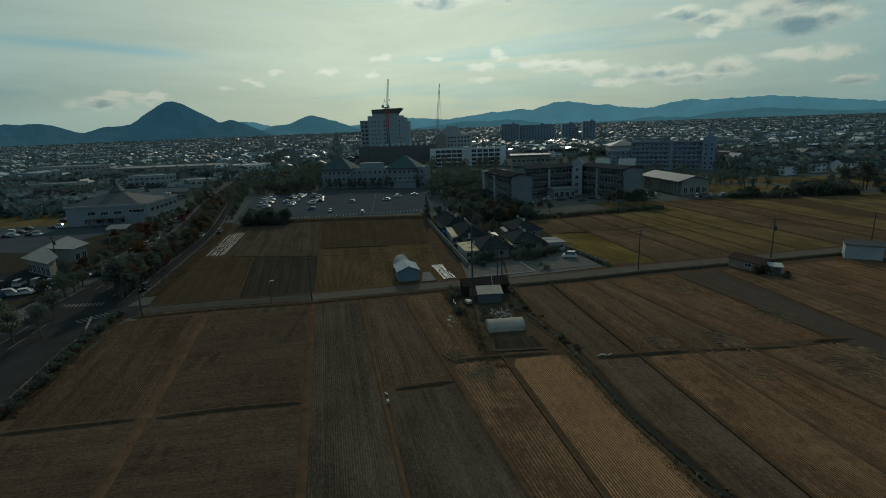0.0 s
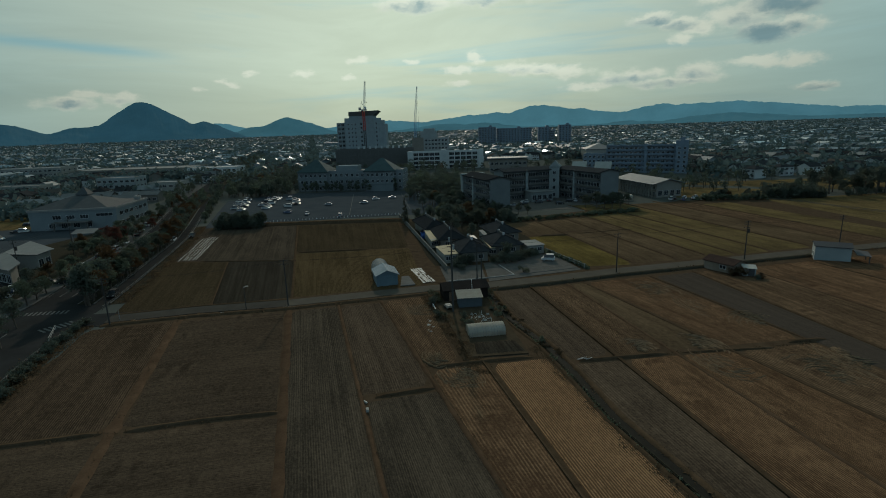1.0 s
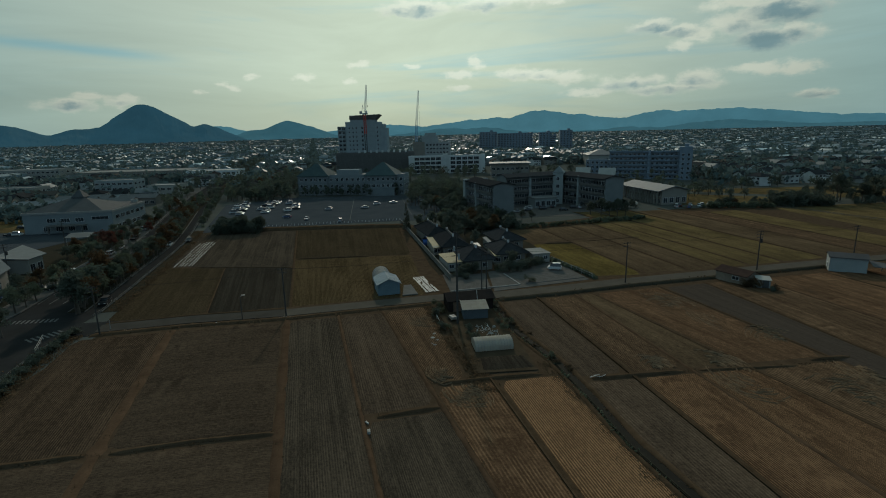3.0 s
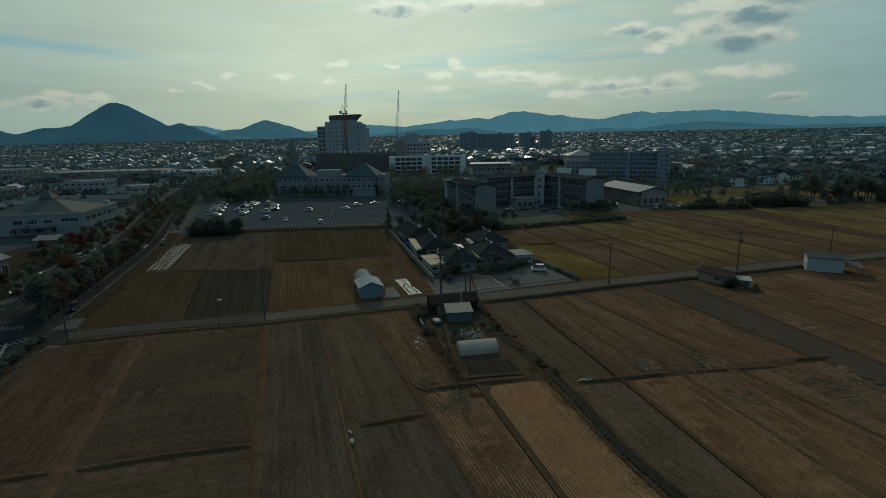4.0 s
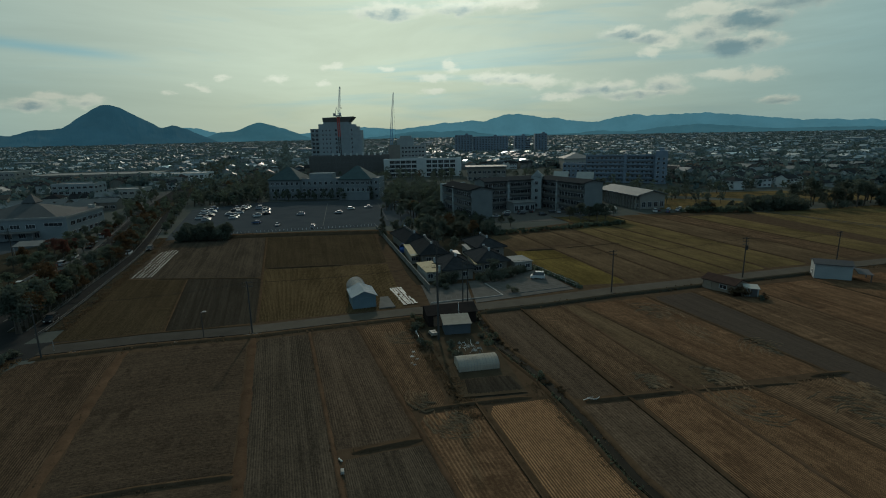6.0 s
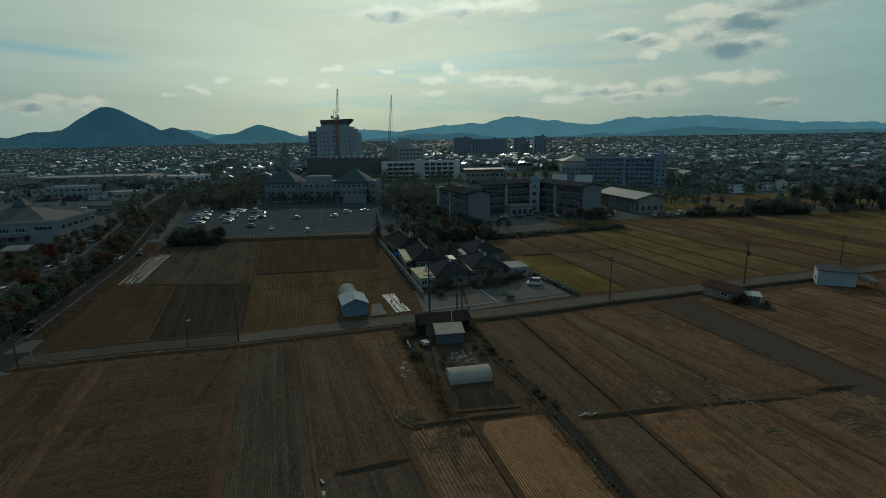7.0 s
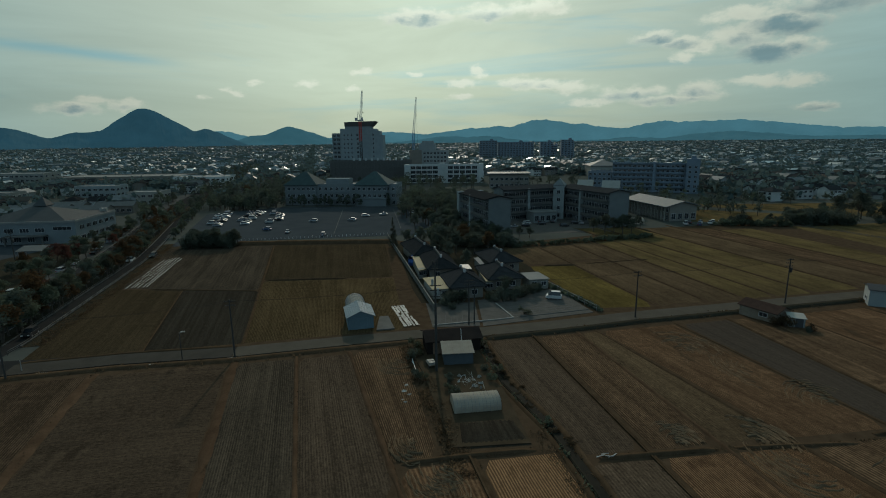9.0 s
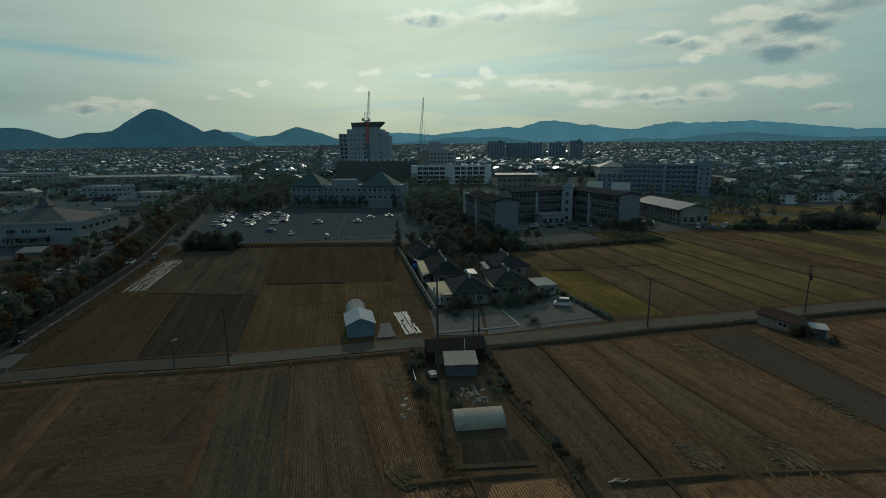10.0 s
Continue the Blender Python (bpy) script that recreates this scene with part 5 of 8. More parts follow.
# hall with a stepped hipped roof by the avenue
t = thing("civic_hall", pose(-174.5, 207.5, 0, 0, 0, 8), "pale civic hall with a grey hipped roof and lantern", "building")
part("wall", Form().box(0, 34, 0, 30, 0, 7.9), M["office_wall"], t)
part("fascia", Form().box(-0.3, 34.3, -0.3, 30.3, 7.9, 8.7), M["concrete"], t)
part("roof", Form().hip(0.4, 30.5, 0.4, 24.0, 8.7, 4.2, 0.3, 0.3), M["slate_metal"], t, "grey metal hipped roof")
part("roof_terrace", Form().box(30.9, 33.8, 0.4, 29.6, 8.7, 8.8).box(0.4, 30.9, 24.4, 29.6, 8.7, 8.8), M["dark_roof"], t)
part("lantern", Form().box(13.6, 17.4, 12.5, 16.3, 11.0, 13.2), M["plaster_grey"], t)
part("lantern_roof", Form().hip(13.6, 17.4, 12.5, 16.3, 13.2, 3.4, 0.7, 0.2), M["slate_metal"], t)
windows_on(t, 34, 2, 34, 29, 0, 2, 3.9, 6, 3.0, 1.5, bars=2)
windows_on(t, 8, 0, 24, 0, 3.6, 1, 4, 3, 3.2, 1.5, bars=2)
windows_on(t, 25, 0, 33.5, 0, 4.2, 1, 4, 1, 6.4, 1.2, bars=3)
windows_on(t, 6, 0, 25, 0, 0, 1, 4, 4, 2.4, 1.8, bars=2)
part("porch", Form().box(10, 24, -3.5, 0, 3.2, 3.6).box(10.3, 10.8, -3.2, -2.7, 0, 3.2).box(23.2, 23.7, -3.2, -2.7, 0, 3.2), M["concrete_dark"], t)
for x in (31.4, 32.8):
    part("air_unit", Form().chamfer_box(x - 0.6, x + 0.6, 24.5, 26.0, 8.8, 10.2, 0.1), M["white_metal"], t)

# low shop with folded roofs
t = thing("corner_shop", Matrix.Identity(4), "low corner shop with pale folded metal roofs", "building")
part("wall", Form().slab([(-128.2, 136.0, 4.1), (-116.0, 129.6, 4.1), (-117.6, 133.8, 4.4), (-128.0, 142.6, 4.5), (-131.6, 146.0, 4.5)], 4.4), M["plaster_brown"], t)
part("wall", Form().slab([(-127.6, 144.4, 4.4), (-122.2, 146.0, 4.0), (-122.4, 151.6, 4.2), (-134.8, 159.4, 4.9), (-131.8, 147.6, 4.5)], 4.8), M["plaster_tan"], t)
part("roof", Form().slab([(-129.1, 135.0, 4.4), (-114.6, 127.6, 4.4), (-116.8, 134.2, 4.8), (-127.9, 143.9, 5.0), (-132.6, 147.0, 5.0)], 0.25), M["metal_roof"], t, "pale grey sloping metal roof")
part("roof", Form().slab([(-127.8, 144.0, 5.0), (-121.2, 145.2, 4.4), (-121.4, 152.2, 4.6), (-135.8, 161.0, 5.4), (-132.5, 147.1, 5.0)], 0.25), M["metal_roof"], t, "pale grey sloping metal roof")
windows_on(t, -128.2, 136.0, -116.0, 129.6, 0, 1, 3, 5, 1.9, 2.2, sill=0.3)
windows_on(t, -122.2, 146.0, -122.4, 151.6, 0, 1, 3, 2, 1.8, 2.2, sill=0.3)
t = thing("porch_canopy", pose(-139.0, 182.0, 0, 0, 0, 10), "small pale sloping canopy roof by the hall", "building")
part("roof", Form().slab([(0, 0, 3.2), (8, 0, 3.2), (8, 5, 4.2), (0, 5, 4.2)], 0.2), M["metal_roof"], t)
for x, y in ((0.5, 0.5), (7.5, 0.5), (0.5, 4.5), (7.5, 4.5)):
    part("post", Form().tube((x, y, 0), (x, y, 3.2 + 0.2 * y), 0.09, 0.09, 6), M["steel"], t)

# pale works and offices along the avenue farther on
for x, y, w, d, fl, rot, key, roof, lab in ((-425, 470, 62, 24, 3, 6, "plaster_tan", "metal_roof", "long pale tan three-storey office"), (-352, 470, 110, 40, 2, 4, "plaster_brown", "flat_roof", "wide factory hall with a long pale roof"),
                                            (-262, 376, 28, 16, 2, 4, "plaster_grey", "metal_roof", "grey-white two-storey office by the avenue"), (-240, 460, 46, 26, 2, 4, "plaster", "metal_roof", "white works building with a pale metal roof"),
                                            (-196, 330, 20, 14, 2, 4, "plaster_tan", "metal_roof", "grey two-storey store with a pale roof"), (-300, 330, 30, 14, 2, 6, "plaster_tan", "flat_roof", "tan two-storey office with a pale roof")):
    flat_block("works_building", pose(x, y, 0, 0, 0, rot), w, d, fl, 3.6, M[key], M[roof], lab, "building", max(4, int(w / 4)), 3, (2.4, 1.4), "works along the avenue")
# rows of long low sheds behind the hall
for k, (x, y, w) in enumerate(((-232, 268, 26), (-228, 280, 30), (-226, 292, 28), (-196, 276, 22), (-190, 292, 20))):
    t = thing("works_shed", pose(x, y, 0, 0, 0, 6), "long low shed with a pale metal roof behind the hall", "shed", "sheds behind the hall")
    part("wall", Form().gable_wall(0, w, 0, 8, 4.2, 1.6), M["plaster_brown"], t)
    part("roof", Form().gable(0, w, 0, 8, 4.2, 1.7, 0.5, 0.15), M["metal_roof"], t)
    windows_on(t, 0.5, 0, w - 0.5, 0, 0, 1, 3.6, 6, 2.0, 1.4)

# ---- sheds and houses among the fields ----


def blue_shed():
    t = thing("farm_shed", pose(-18.5, 119.4, 0, 0, 0, 16), "light blue sheet-metal farm shed with a gabled roof", "shed")
    w, d, h, r = 5.1, 6.6, 2.8, 1.1
    g = Form().box(0, w, 0, d, 0, h)
    g.add([(0, 0, h), (w, 0, h), (w / 2, 0, h + r)], [(0, 1, 2)]).add([(0, d, h), (w, d, h), (w / 2, d, h + r)], [(1, 0, 2)])
    wall = part("wall", g, M["blue_metal"], t)
    rib = Form().tube((0, 0, 0.1), (0, 0, h), 0.035, 0.035, 4).mesh("wall_rib", M["blue_metal"])
    for k in range(13):
        part("wall_rib", rib, None, wall, at=pose(0.05 + k * (w - 0.1) / 12, -0.01, 0))
    roof, lines = Form(), []
    for s in (-1, 1):
        e, m = (w / 2 + s * (w / 2 + 0.35), h - 0.15), (w / 2, h + r)
        pts = [(e[0], -0.4, e[1] + 0.1), (m[0], -0.4, m[1] + 0.1), (m[0], d + 0.4, m[1] + 0.1), (e[0], d + 0.4, e[1] + 0.1)]
        roof.slab(pts if s < 0 else pts[::-1], 0.08)
        for k in range(12):
            y = -0.35 + k * (d + 0.7) / 11
            lines.append(((e[0], y, e[1] + 0.12), (m[0], y, m[1] + 0.12)))
    cover = part("roof", roof, M["blue_roof"], t, "pale blue ribbed metal roof")
    for a, b in lines:
        part("roof_rib", Form().tube(a, b, 0.04, 0.04, 4), M["blue_roof"], cover)
    part("door", Form().box(1.4, 3.8, -0.08, 0.0, 0.05, 2.4), M["blue_metal"], t)
    lean = thing("plastic_tunnel", pose(-20.1, 126.6, 0, 0, 0, 16), "short white plastic-covered tunnel behind the blue shed", "greenhouse")
    arch(lean, 4.2, 6.5, 3.5)


def arch(t, w, d, h, along_x=False):
    """A hooped tunnel with film cover, end walls and hoops; its length runs along y, or along x."""
    n, film = 12, Form()
    prof = []
    for k in range(n + 1):
        a = math.pi * k / n
        prof.append((w / 2 - w / 2 * math.cos(a) , h * min(1.0, 0.42 + 0.58 * math.sin(a)) if 0 < k < n else 0.0))
    prof = [(0, 0), (0, h * 0.42)] + prof[1:-1] + [(w, h * 0.42), (w, 0)]

    def at(p, y):
        return (y, p[0], p[1]) if along_x else (p[0], y, p[1])

    m = int(d / 0.5)
    pts = [at((p[0], p[1] + 0.015 * (j % 2)), d * j / m) for j in range(m + 1) for p in prof]
    q = len(prof)
    film.add(pts, [(j * q + k, j * q + k + 1, (j + 1) * q + k + 1, (j + 1) * q + k) for j in range(m) for k in range(q - 1)])
    for y in (0.0, d):
        part("end_wall", Form().add([at(p, y) for p in prof], [tuple(range(q))]), M["film"], t)
    hoop = Form().pipe([at((p[0], p[1] + 0.03), 0.0) for p in prof], 0.022).mesh("hoop", M["steel"])
    part("film_cover", film, M["film"], t, "weathered white plastic film")
    for j in range(m + 1):
        part("hoop", hoop, None, t, at=pose(d * j / m, 0, 0) if along_x else pose(0, d * j / m, 0))


blue_shed()
tunnel = thing("plastic_tunnel", pose(2.5, 87.8, 0, 0, 0, 9), "white plastic-covered growing tunnel on the plot", "greenhouse")
arch(tunnel, 3.8, 6.6, 1.8, True)
tent = thing("plastic_tunnel", pose(79.4, 243.6, 0, 0, 0, 10), "small white round-topped tunnel beside the dormitory", "greenhouse")
arch(tent, 3.6, 5.6, 2.6, True)
t = thing("store_hut", pose(0.8, 103.4, 0, 0, 0, 6), "small grey-white metal store hut with a sloping ribbed roof", "shed")
part("wall", Form().add([(0, 0, 0), (4.9, 0, 0), (4.9, 3.6, 0), (0, 3.6, 0), (0, 0, 2.2), (4.9, 0, 2.2), (4.9, 3.6, 2.6), (0, 3.6, 2.6)], [(0, 1, 5, 4), (1, 2, 6, 5), (2, 3, 7, 6), (3, 0, 4, 7), (4, 5, 6, 7)]), M["hut_wall"], t)
cover = part("roof", Form().slab([(-0.3, -0.4, 2.28), (5.1, -0.4, 2.28), (5.1, 4.0, 2.77), (-0.3, 4.0, 2.77)], 0.08), M["film"], t, "pale ribbed metal roof")
for k in range(15):
    part("roof_rib", Form().tube((-0.2 + k * 0.35, -0.38, 2.3), (-0.2 + k * 0.35, 3.98, 2.79), 0.03, 0.03, 4), M["film"], cover)
part("door", Form().box(0.5, 1.7, -0.07, 0.0, 0.05, 2.0), M["hut_wall"], t)
part("roof_post", Form().tube((3.6, 4.4, 0), (3.4, 4.9, 4.6), 0.05, 0.05, 6), M["white_steel"], t)
t = thing("storage_barn", pose(-2.2, 107.6, 0, 0, 0, 12), "dark weathered barn with a low rusty roof beside the lane", "shed")
part("wall", Form().gable_wall(0, 9.6, 0, 5.4, 2.6, 0.85), M["dark_sheet"], t)
part("roof", Form().gable(0, 9.6, 0, 5.4, 2.6, 0.9, 0.4, 0.1), M["dark_sheet"], t)
part("door", Form().box(1.0, 3.6, -0.08, 0, 0.05, 2.2), M["rust"], t)
# boxes and cart beside the hut
t = thing("flat_cart", pose(-1.6, 102.0, 0, 0, 0, 20), "flat farm cart with white crates on it", "cart")
part("bed", Form().box(0, 1.4, 0, 2.2, 0.55, 0.68), M["timber"], t)
part("crate", Form().box(0.1, 1.2, 0.2, 0.9, 0.68, 1.0).box(0.1, 1.2, 1.1, 1.8, 0.68, 1.0), M["sheet"], t, "white plastic crate")
for x, y in ((0.05, 0.4), (1.35, 0.4), (0.05, 1.8), (1.35, 1.8)):
    part("wheel", Form().tube((x - 0.05, y, 0.28), (x + 0.05, y, 0.28), 0.28, 0.28, 12), M["tyre"], t)
single("barrier_rail", Form().tube((-3.6, 100.2, 0.4), (-4.6, 104.6, 0.7), 0.05, 0.05, 6).tube((-3.6, 100.2, 0), (-3.6, 100.2, 0.5), 0.05, 0.05, 6).tube((-4.6, 104.6, 0), (-4.6, 104.6, 0.8), 0.05, 0.05, 6), M["white_steel"], "white pipe rail beside the hut", "rail")

# sheds by the lane to the east
t = thing("farm_shed", pose(63.0, 128.6, 0, 0, 0, -62), "long low dark-roofed farm shed beside the lane", "shed")
part("wall", Form().gable_wall(0, 7.6, 0, 4.8, 2.3, 0.9), M["timber"], t)
part("roof", Form().gable(0, 7.6, 0, 4.8, 2.3, 0.9, 0.4, 0.12), M["shed_roof"], t)
windows_on(t, 3, 0, 7, 0, 0, 1, 2, 1, 1.6, 0.8)
part("door", Form().box(0.6, 2.2, -0.07, 0, 0.05, 2.0), M["timber"], t)
t = thing("farm_shed", pose(68.3, 120.6, 0, 0, 0, -20), "small shed with a bright white lean-to roof", "shed")
part("wall", Form().box(0, 2.7, 0, 2.4, 0, 2.0), M["plaster_grey"], t)
part("roof", Form().slab([(-0.2, -0.3, 2.1), (2.9, -0.3, 2.05), (2.9, 2.6, 2.35), (-0.2, 2.6, 2.4)], 0.1), M["white_metal"], t)
part("door", Form().box(1.1, 2.4, -0.07, 0, 0.05, 2.0), M["dark_roof"], t)
t = thing("farm_house", pose(93.6, 133.4, 0, 0, 0, -28), "pale grey rendered farm building with a dark gabled roof", "house")
part("wall", Form().gable_wall(0, 7.6, 0, 5.0, 3.7, 0.62), M["plaster_grey"], t)
part("roof", Form().gable(0, 7.6, 0, 5.0, 3.7, 0.7, 0.3, 0.14), M["dark_roof"], t)
windows_on(t, 0, 5.0, 0, 0, 0, 1, 2, 1, 1.2, 0.8)
part("lean_to", Form().slab([(8.6, -0.6, 2.2), (11.6, -0.6, 2.0), (11.6, 4.6, 2.2), (8.6, 4.6, 2.5)], 0.1).box(11.2, 11.4, -0.2, 0.0, 0, 2.0).box(11.2, 11.4, 4.2, 4.4, 0, 2.1), M["dark_roof"], t)


def tiled_house(m, w, d, h, rise, label, wall="plaster_tan", bays=4, porch=True):
    """A Japanese house: hipped tiled roof with ridge and hip caps, tile courses and a tiled skirt roof."""
    t = thing("tiled_house", m, label, "house", "houses beside the field lane")
    o = 0.9
    part("wall", Form().box(0, w, 0, d, 0, h), M[wall], t)
    roof = part("roof", Form().hip(0, w, 0, d, h, rise, o, 0.22), M["tile_roof"], t)
    half = (d + 2 * o) / 2
    a, b = (-o + half, d / 2), (w + o - half, d / 2)
    courses = Form()
    for k in range(1, 11):
        s = k / 11
        z = h + rise * s + 0.03
        q = [(lerp(-o, a[0], s), lerp(-o, d / 2, s), z), (lerp(w + o, b[0], s), lerp(-o, d / 2, s), z), (lerp(w + o, b[0], s), lerp(d + o, d / 2, s), z), (lerp(-o, a[0], s), lerp(d + o, d / 2, s), z)]
        for i in range(4):
            courses.tube(q[i], q[(i + 1) % 4], 0.03, 0.03, 4)
    part("tile_course", courses, M["tile_roof"], roof)
    part("ridge", Form().chamfer_box(a[0] - 0.2, b[0] + 0.2, d / 2 - 0.2, d / 2 + 0.2, h + rise - 0.1, h + rise + 0.5, 0.1), M["concrete_dark"], roof, "grey cemented ridge")
    for c, e in (((-o, -o), a), ((-o, d + o), a), ((w + o, -o), b), ((w + o, d + o), b)):
        part("hip_cap", Form().tube((*c, h + 0.05), (*e, h + rise + 0.15), 0.14, 0.14, 5), M["tile_roof"], roof)
    for e, s in ((a, -0.3), (b, 0.3)):
        part("ridge_end", Form().chamfer_box(e[0] + s - 0.1, e[0] + s + 0.1, d / 2 - 0.32, d / 2 + 0.32, h + rise - 0.2, h + rise + 0.8, 0.08), M["alu"], roof)
    n = 1 if h < 4.2 else 2
    windows_on(t, 0.4, 0, w - 0.4, 0, 0, n, 2.7, bays, 1.5, 1.2)
    windows_on(t, 0, d - 0.4, 0, 0.4, 0, n, 2.7, 2, 1.3, 1.1)
    windows_on(t, w, 0.4, w, d - 0.4, 0, n, 2.7, 2, 1.3, 1.1)
    if porch:
        part("skirt_roof", Form().slab([(-0.6, -1.9, 2.25), (w + 0.6, -1.9, 2.25), (w + 0.6, 0.0, 2.8), (-0.6, 0.0, 2.8)], 0.15), M["tile_roof"], t)
        for x in (0.2, w - 0.2):
            part("post", Form().box(x - 0.07, x + 0.07, -1.7, -1.56, 0, 2.3), M["timber"], t)
    return t


tiled_house(pose(2.95, 158.3, 0, 0, 0, 101), 17.0, 7.0, 3.1, 2.3, "dark-tiled house along the garden wall", "plaster_brown", 4, False)
tiled_house(pose(-2.2, 175.6, 0, 0, 0, 108), 18.0, 7.0, 3.2, 2.3, "long dark-tiled house at the far end of the wall", "plaster_brown", 5, False)
tiled_house(pose(9.4, 141.2, 0, 0, 0, 102), 11.0, 7.4, 3.1, 2.5, "dark-tiled house with a shining ridge end", "plaster_brown", 3, False)
tiled_house(pose(19.3, 148.4, 0, 0, 0, 102), 12.0, 7.8, 3.0, 2.2, "dark grey-tiled house with a tall hipped roof", "plaster_brown", 3, False)
tiled_house(pose(21.0, 165.9, 0, 0, 0, 106), 13.0, 8.0, 3.0, 2.2, "dark grey-tiled house behind the others", "plaster_brown", 3, False)
for pts, key, lab, cat in (([(-2.5, 139.4), (1.2, 140.2), (-1.2, 149.6), (-5.1, 148.2)], "yellow_roof", "low annex with a flat ochre sheet roof", "annex"), ([(10.4, 146.0), (11.8, 146.0), (10.8, 155.0), (9.2, 154.5)], "yellow_roof", "narrow annex with a pale sheet roof", "annex"),
                           ([(21.3, 147.0), (26.1, 148.0), (24.3, 153.7), (20.1, 152.9)], "flat_roof", "low garage with a pale flat roof", "garage"), ([(-7.0, 157.8), (-4.9, 159.6), (-7.0, 172.0), (-9.7, 172.0)], "yellow_roof", "low annex with a pale flat roof by the wall", "annex"),
                           ([(10.4, 159.5), (11.5, 160.0), (9.8, 170.4), (8.5, 169.8)], "flat_roof", "narrow passage roof between the houses", "annex"), ([(12.4, 161.0), (15.0, 161.8), (14.4, 165.0), (12.2, 164.4)], "white_metal", "small store with a pale roof between the houses", "annex"),
                           ([(5.2, 157.8), (7.2, 158.3), (6.4, 162.6), (4.4, 162.2)], "white_metal", "small lean-to with a pale roof between the houses", "annex")):
    t = thing("annex", Matrix.Identity(4), lab, cat)
    part("wall", Form().slab([(x, y, 2.6) for x, y in pts], 2.6), M["plaster_tan"], t)
    cx, cy = sum(p[0] for p in pts) / 4, sum(p[1] for p in pts) / 4
    part("roof", Form().slab([(cx + (x - cx) * 1.12, cy + (y - cy) * 1.08, 2.75 + 0.03 * (y - cy)) for x, y in pts], 0.14), M[key], t)
    a, b = pts[0], pts[1]
    windows_on(t, a[0], a[1], b[0], b[1], 0, 1, 2, 2, 1.2, 1.0)
# garden wall
f = Form()
W0, W1 = Vector((-1.9, 131.5, 0)), Vector((-23.0, 217.0, 0))
u = (W1 - W0).normalized()
nrm = Vector((u.y, -u.x, 0)) * 0.09
wall = thing("garden_wall", Matrix.Identity(4), "long grey concrete block wall beside the field", "wall", kind="structure")
for k in range(29):
    a, b = W0 + u * (k * 3.03), W0 + u * (k * 3.03 + 3.0)
    part("panel", Form().slab([tuple(a + nrm + Vector((0, 0, 1.5))), tuple(b + nrm + Vector((0, 0, 1.5))), tuple(b - nrm + Vector((0, 0, 1.5))), tuple(a - nrm + Vector((0, 0, 1.5)))], 1.5), M["wall_block"], wall)
f.slab([tuple(W0 + nrm * 1.6 + Vector((0, 0, 1.6))), tuple(W1 + nrm * 1.6 + Vector((0, 0, 1.6))), tuple(W1 - nrm * 1.6 + Vector((0, 0, 1.6))), tuple(W0 - nrm * 1.6 + Vector((0, 0, 1.6)))], 0.1)
part("coping", f, M["wall_block"], wall)
# fence along the house lot
fence = thing("fence", Matrix.Identity(4), "low grey post and rail fence beside the yellow field", "fence", kind="structure")
for k in range(10):
    x, y = lerp(26.5, 33.6, k / 9), lerp(150.5, 131.0, k / 9)
    part("post", Form().box(x - 0.06, x + 0.06, y - 0.06, y + 0.06, 0, 1.3), M["concrete"], fence)
part("rail", Form().tube((26.5, 150.5, 1.15), (33.6, 131.0, 1.15), 0.05, 0.05, 5), M["concrete"], fence)
part("rail", Form().tube((26.5, 150.5, 0.6), (33.6, 131.0, 0.6), 0.05, 0.05, 5), M["concrete"], fence)

# ---- poles, wires, cranes ----


def utility_pole(x, y, h, turn=0.0, label="grey concrete utility pole with crossarms", arms=2, transformer=False, r=0.16):
    t = thing("utility_pole", pose(x, y, 0, 0, 0, turn), label, "utility pole", "poles along the lanes")
    part("post", Form().tube((0, 0, 0), (0, 0, h), r, r * 0.6, 10), M["pole"], t)
    for k in range(arms):
        z = h - 0.35 - 0.75 * k
        arm = part("crossarm", Form().box(-0.95, 0.95, 0.10, 0.19, z - 0.05, z + 0.05), M["pole"], t)
        for s in (-0.8, -0.35, 0.35, 0.8):
            part("insulator", Form().tube((s, 0.145, z + 0.05), (s, 0.145, z + 0.14), 0.05, 0.05, 6).tube((s, 0.145, z + 0.14), (s, 0.145, z + 0.24), 0.07, 0.03, 6), M["pole"], arm)
    if transformer:
        part("transformer", Form().tube((0.42, 0, h - 3.2), (0.42, 0, h - 2.2), 0.28, 0.28, 12).tube((0.42, 0, h - 2.2), (0.42, 0, h - 2.1), 0.3, 0.2, 12).box(0.1, 0.45, -0.05, 0.05, h - 3.1, h - 3.0), M["pole"], t, "grey steel transformer can")
    return t


utility_pole(-36.0, 107.0, 10.6, 12)
utility_pole(40.3, 126.2, 10.2, 12)
utility_pole(76.6, 135.0, 10.5, 12, "concrete utility pole with crossarms and a transformer", 3, True)
utility_pole(106.6, 142.7, 9.8, 12)
utility_pole(5.5, 122.6, 9.6, 12, arms=2)
utility_pole(6.6, 122.9, 9.0, 12, arms=1)
utility_pole(-69.5, 98.4, 10.0, 12)
for x, y in ((-121.0, 138.0), (-134.0, 176.0), (-98.5, 92.0)):
    utility_pole(x, y, 10.5, 70, "concrete utility pole beside the avenue", 2, True)
t = thing("tall_pole", pose(-0.4, 101.3, 0), "very tall dark steel pole with aerials and a top cage", "utility pole")
part("post", Form().tube((0, 0, 0), (0, 0, 11), 0.22, 0.18, 12).tube((0, 0, 11), (0, 0, 18.2), 0.16, 0.11, 12), M["pole"], t)
part("cage", Form().tube((-0.35, 0, 17.2), (-0.35, 0, 18.6), 0.06, 0.06, 6).tube((0.35, 0, 17.2), (0.35, 0, 18.6), 0.06, 0.06, 6).box(-0.5, 0.5, -0.06, 0.06, 17.2, 17.3).box(-0.5, 0.5, -0.06, 0.06, 18.3, 18.4), M["pole"], t)
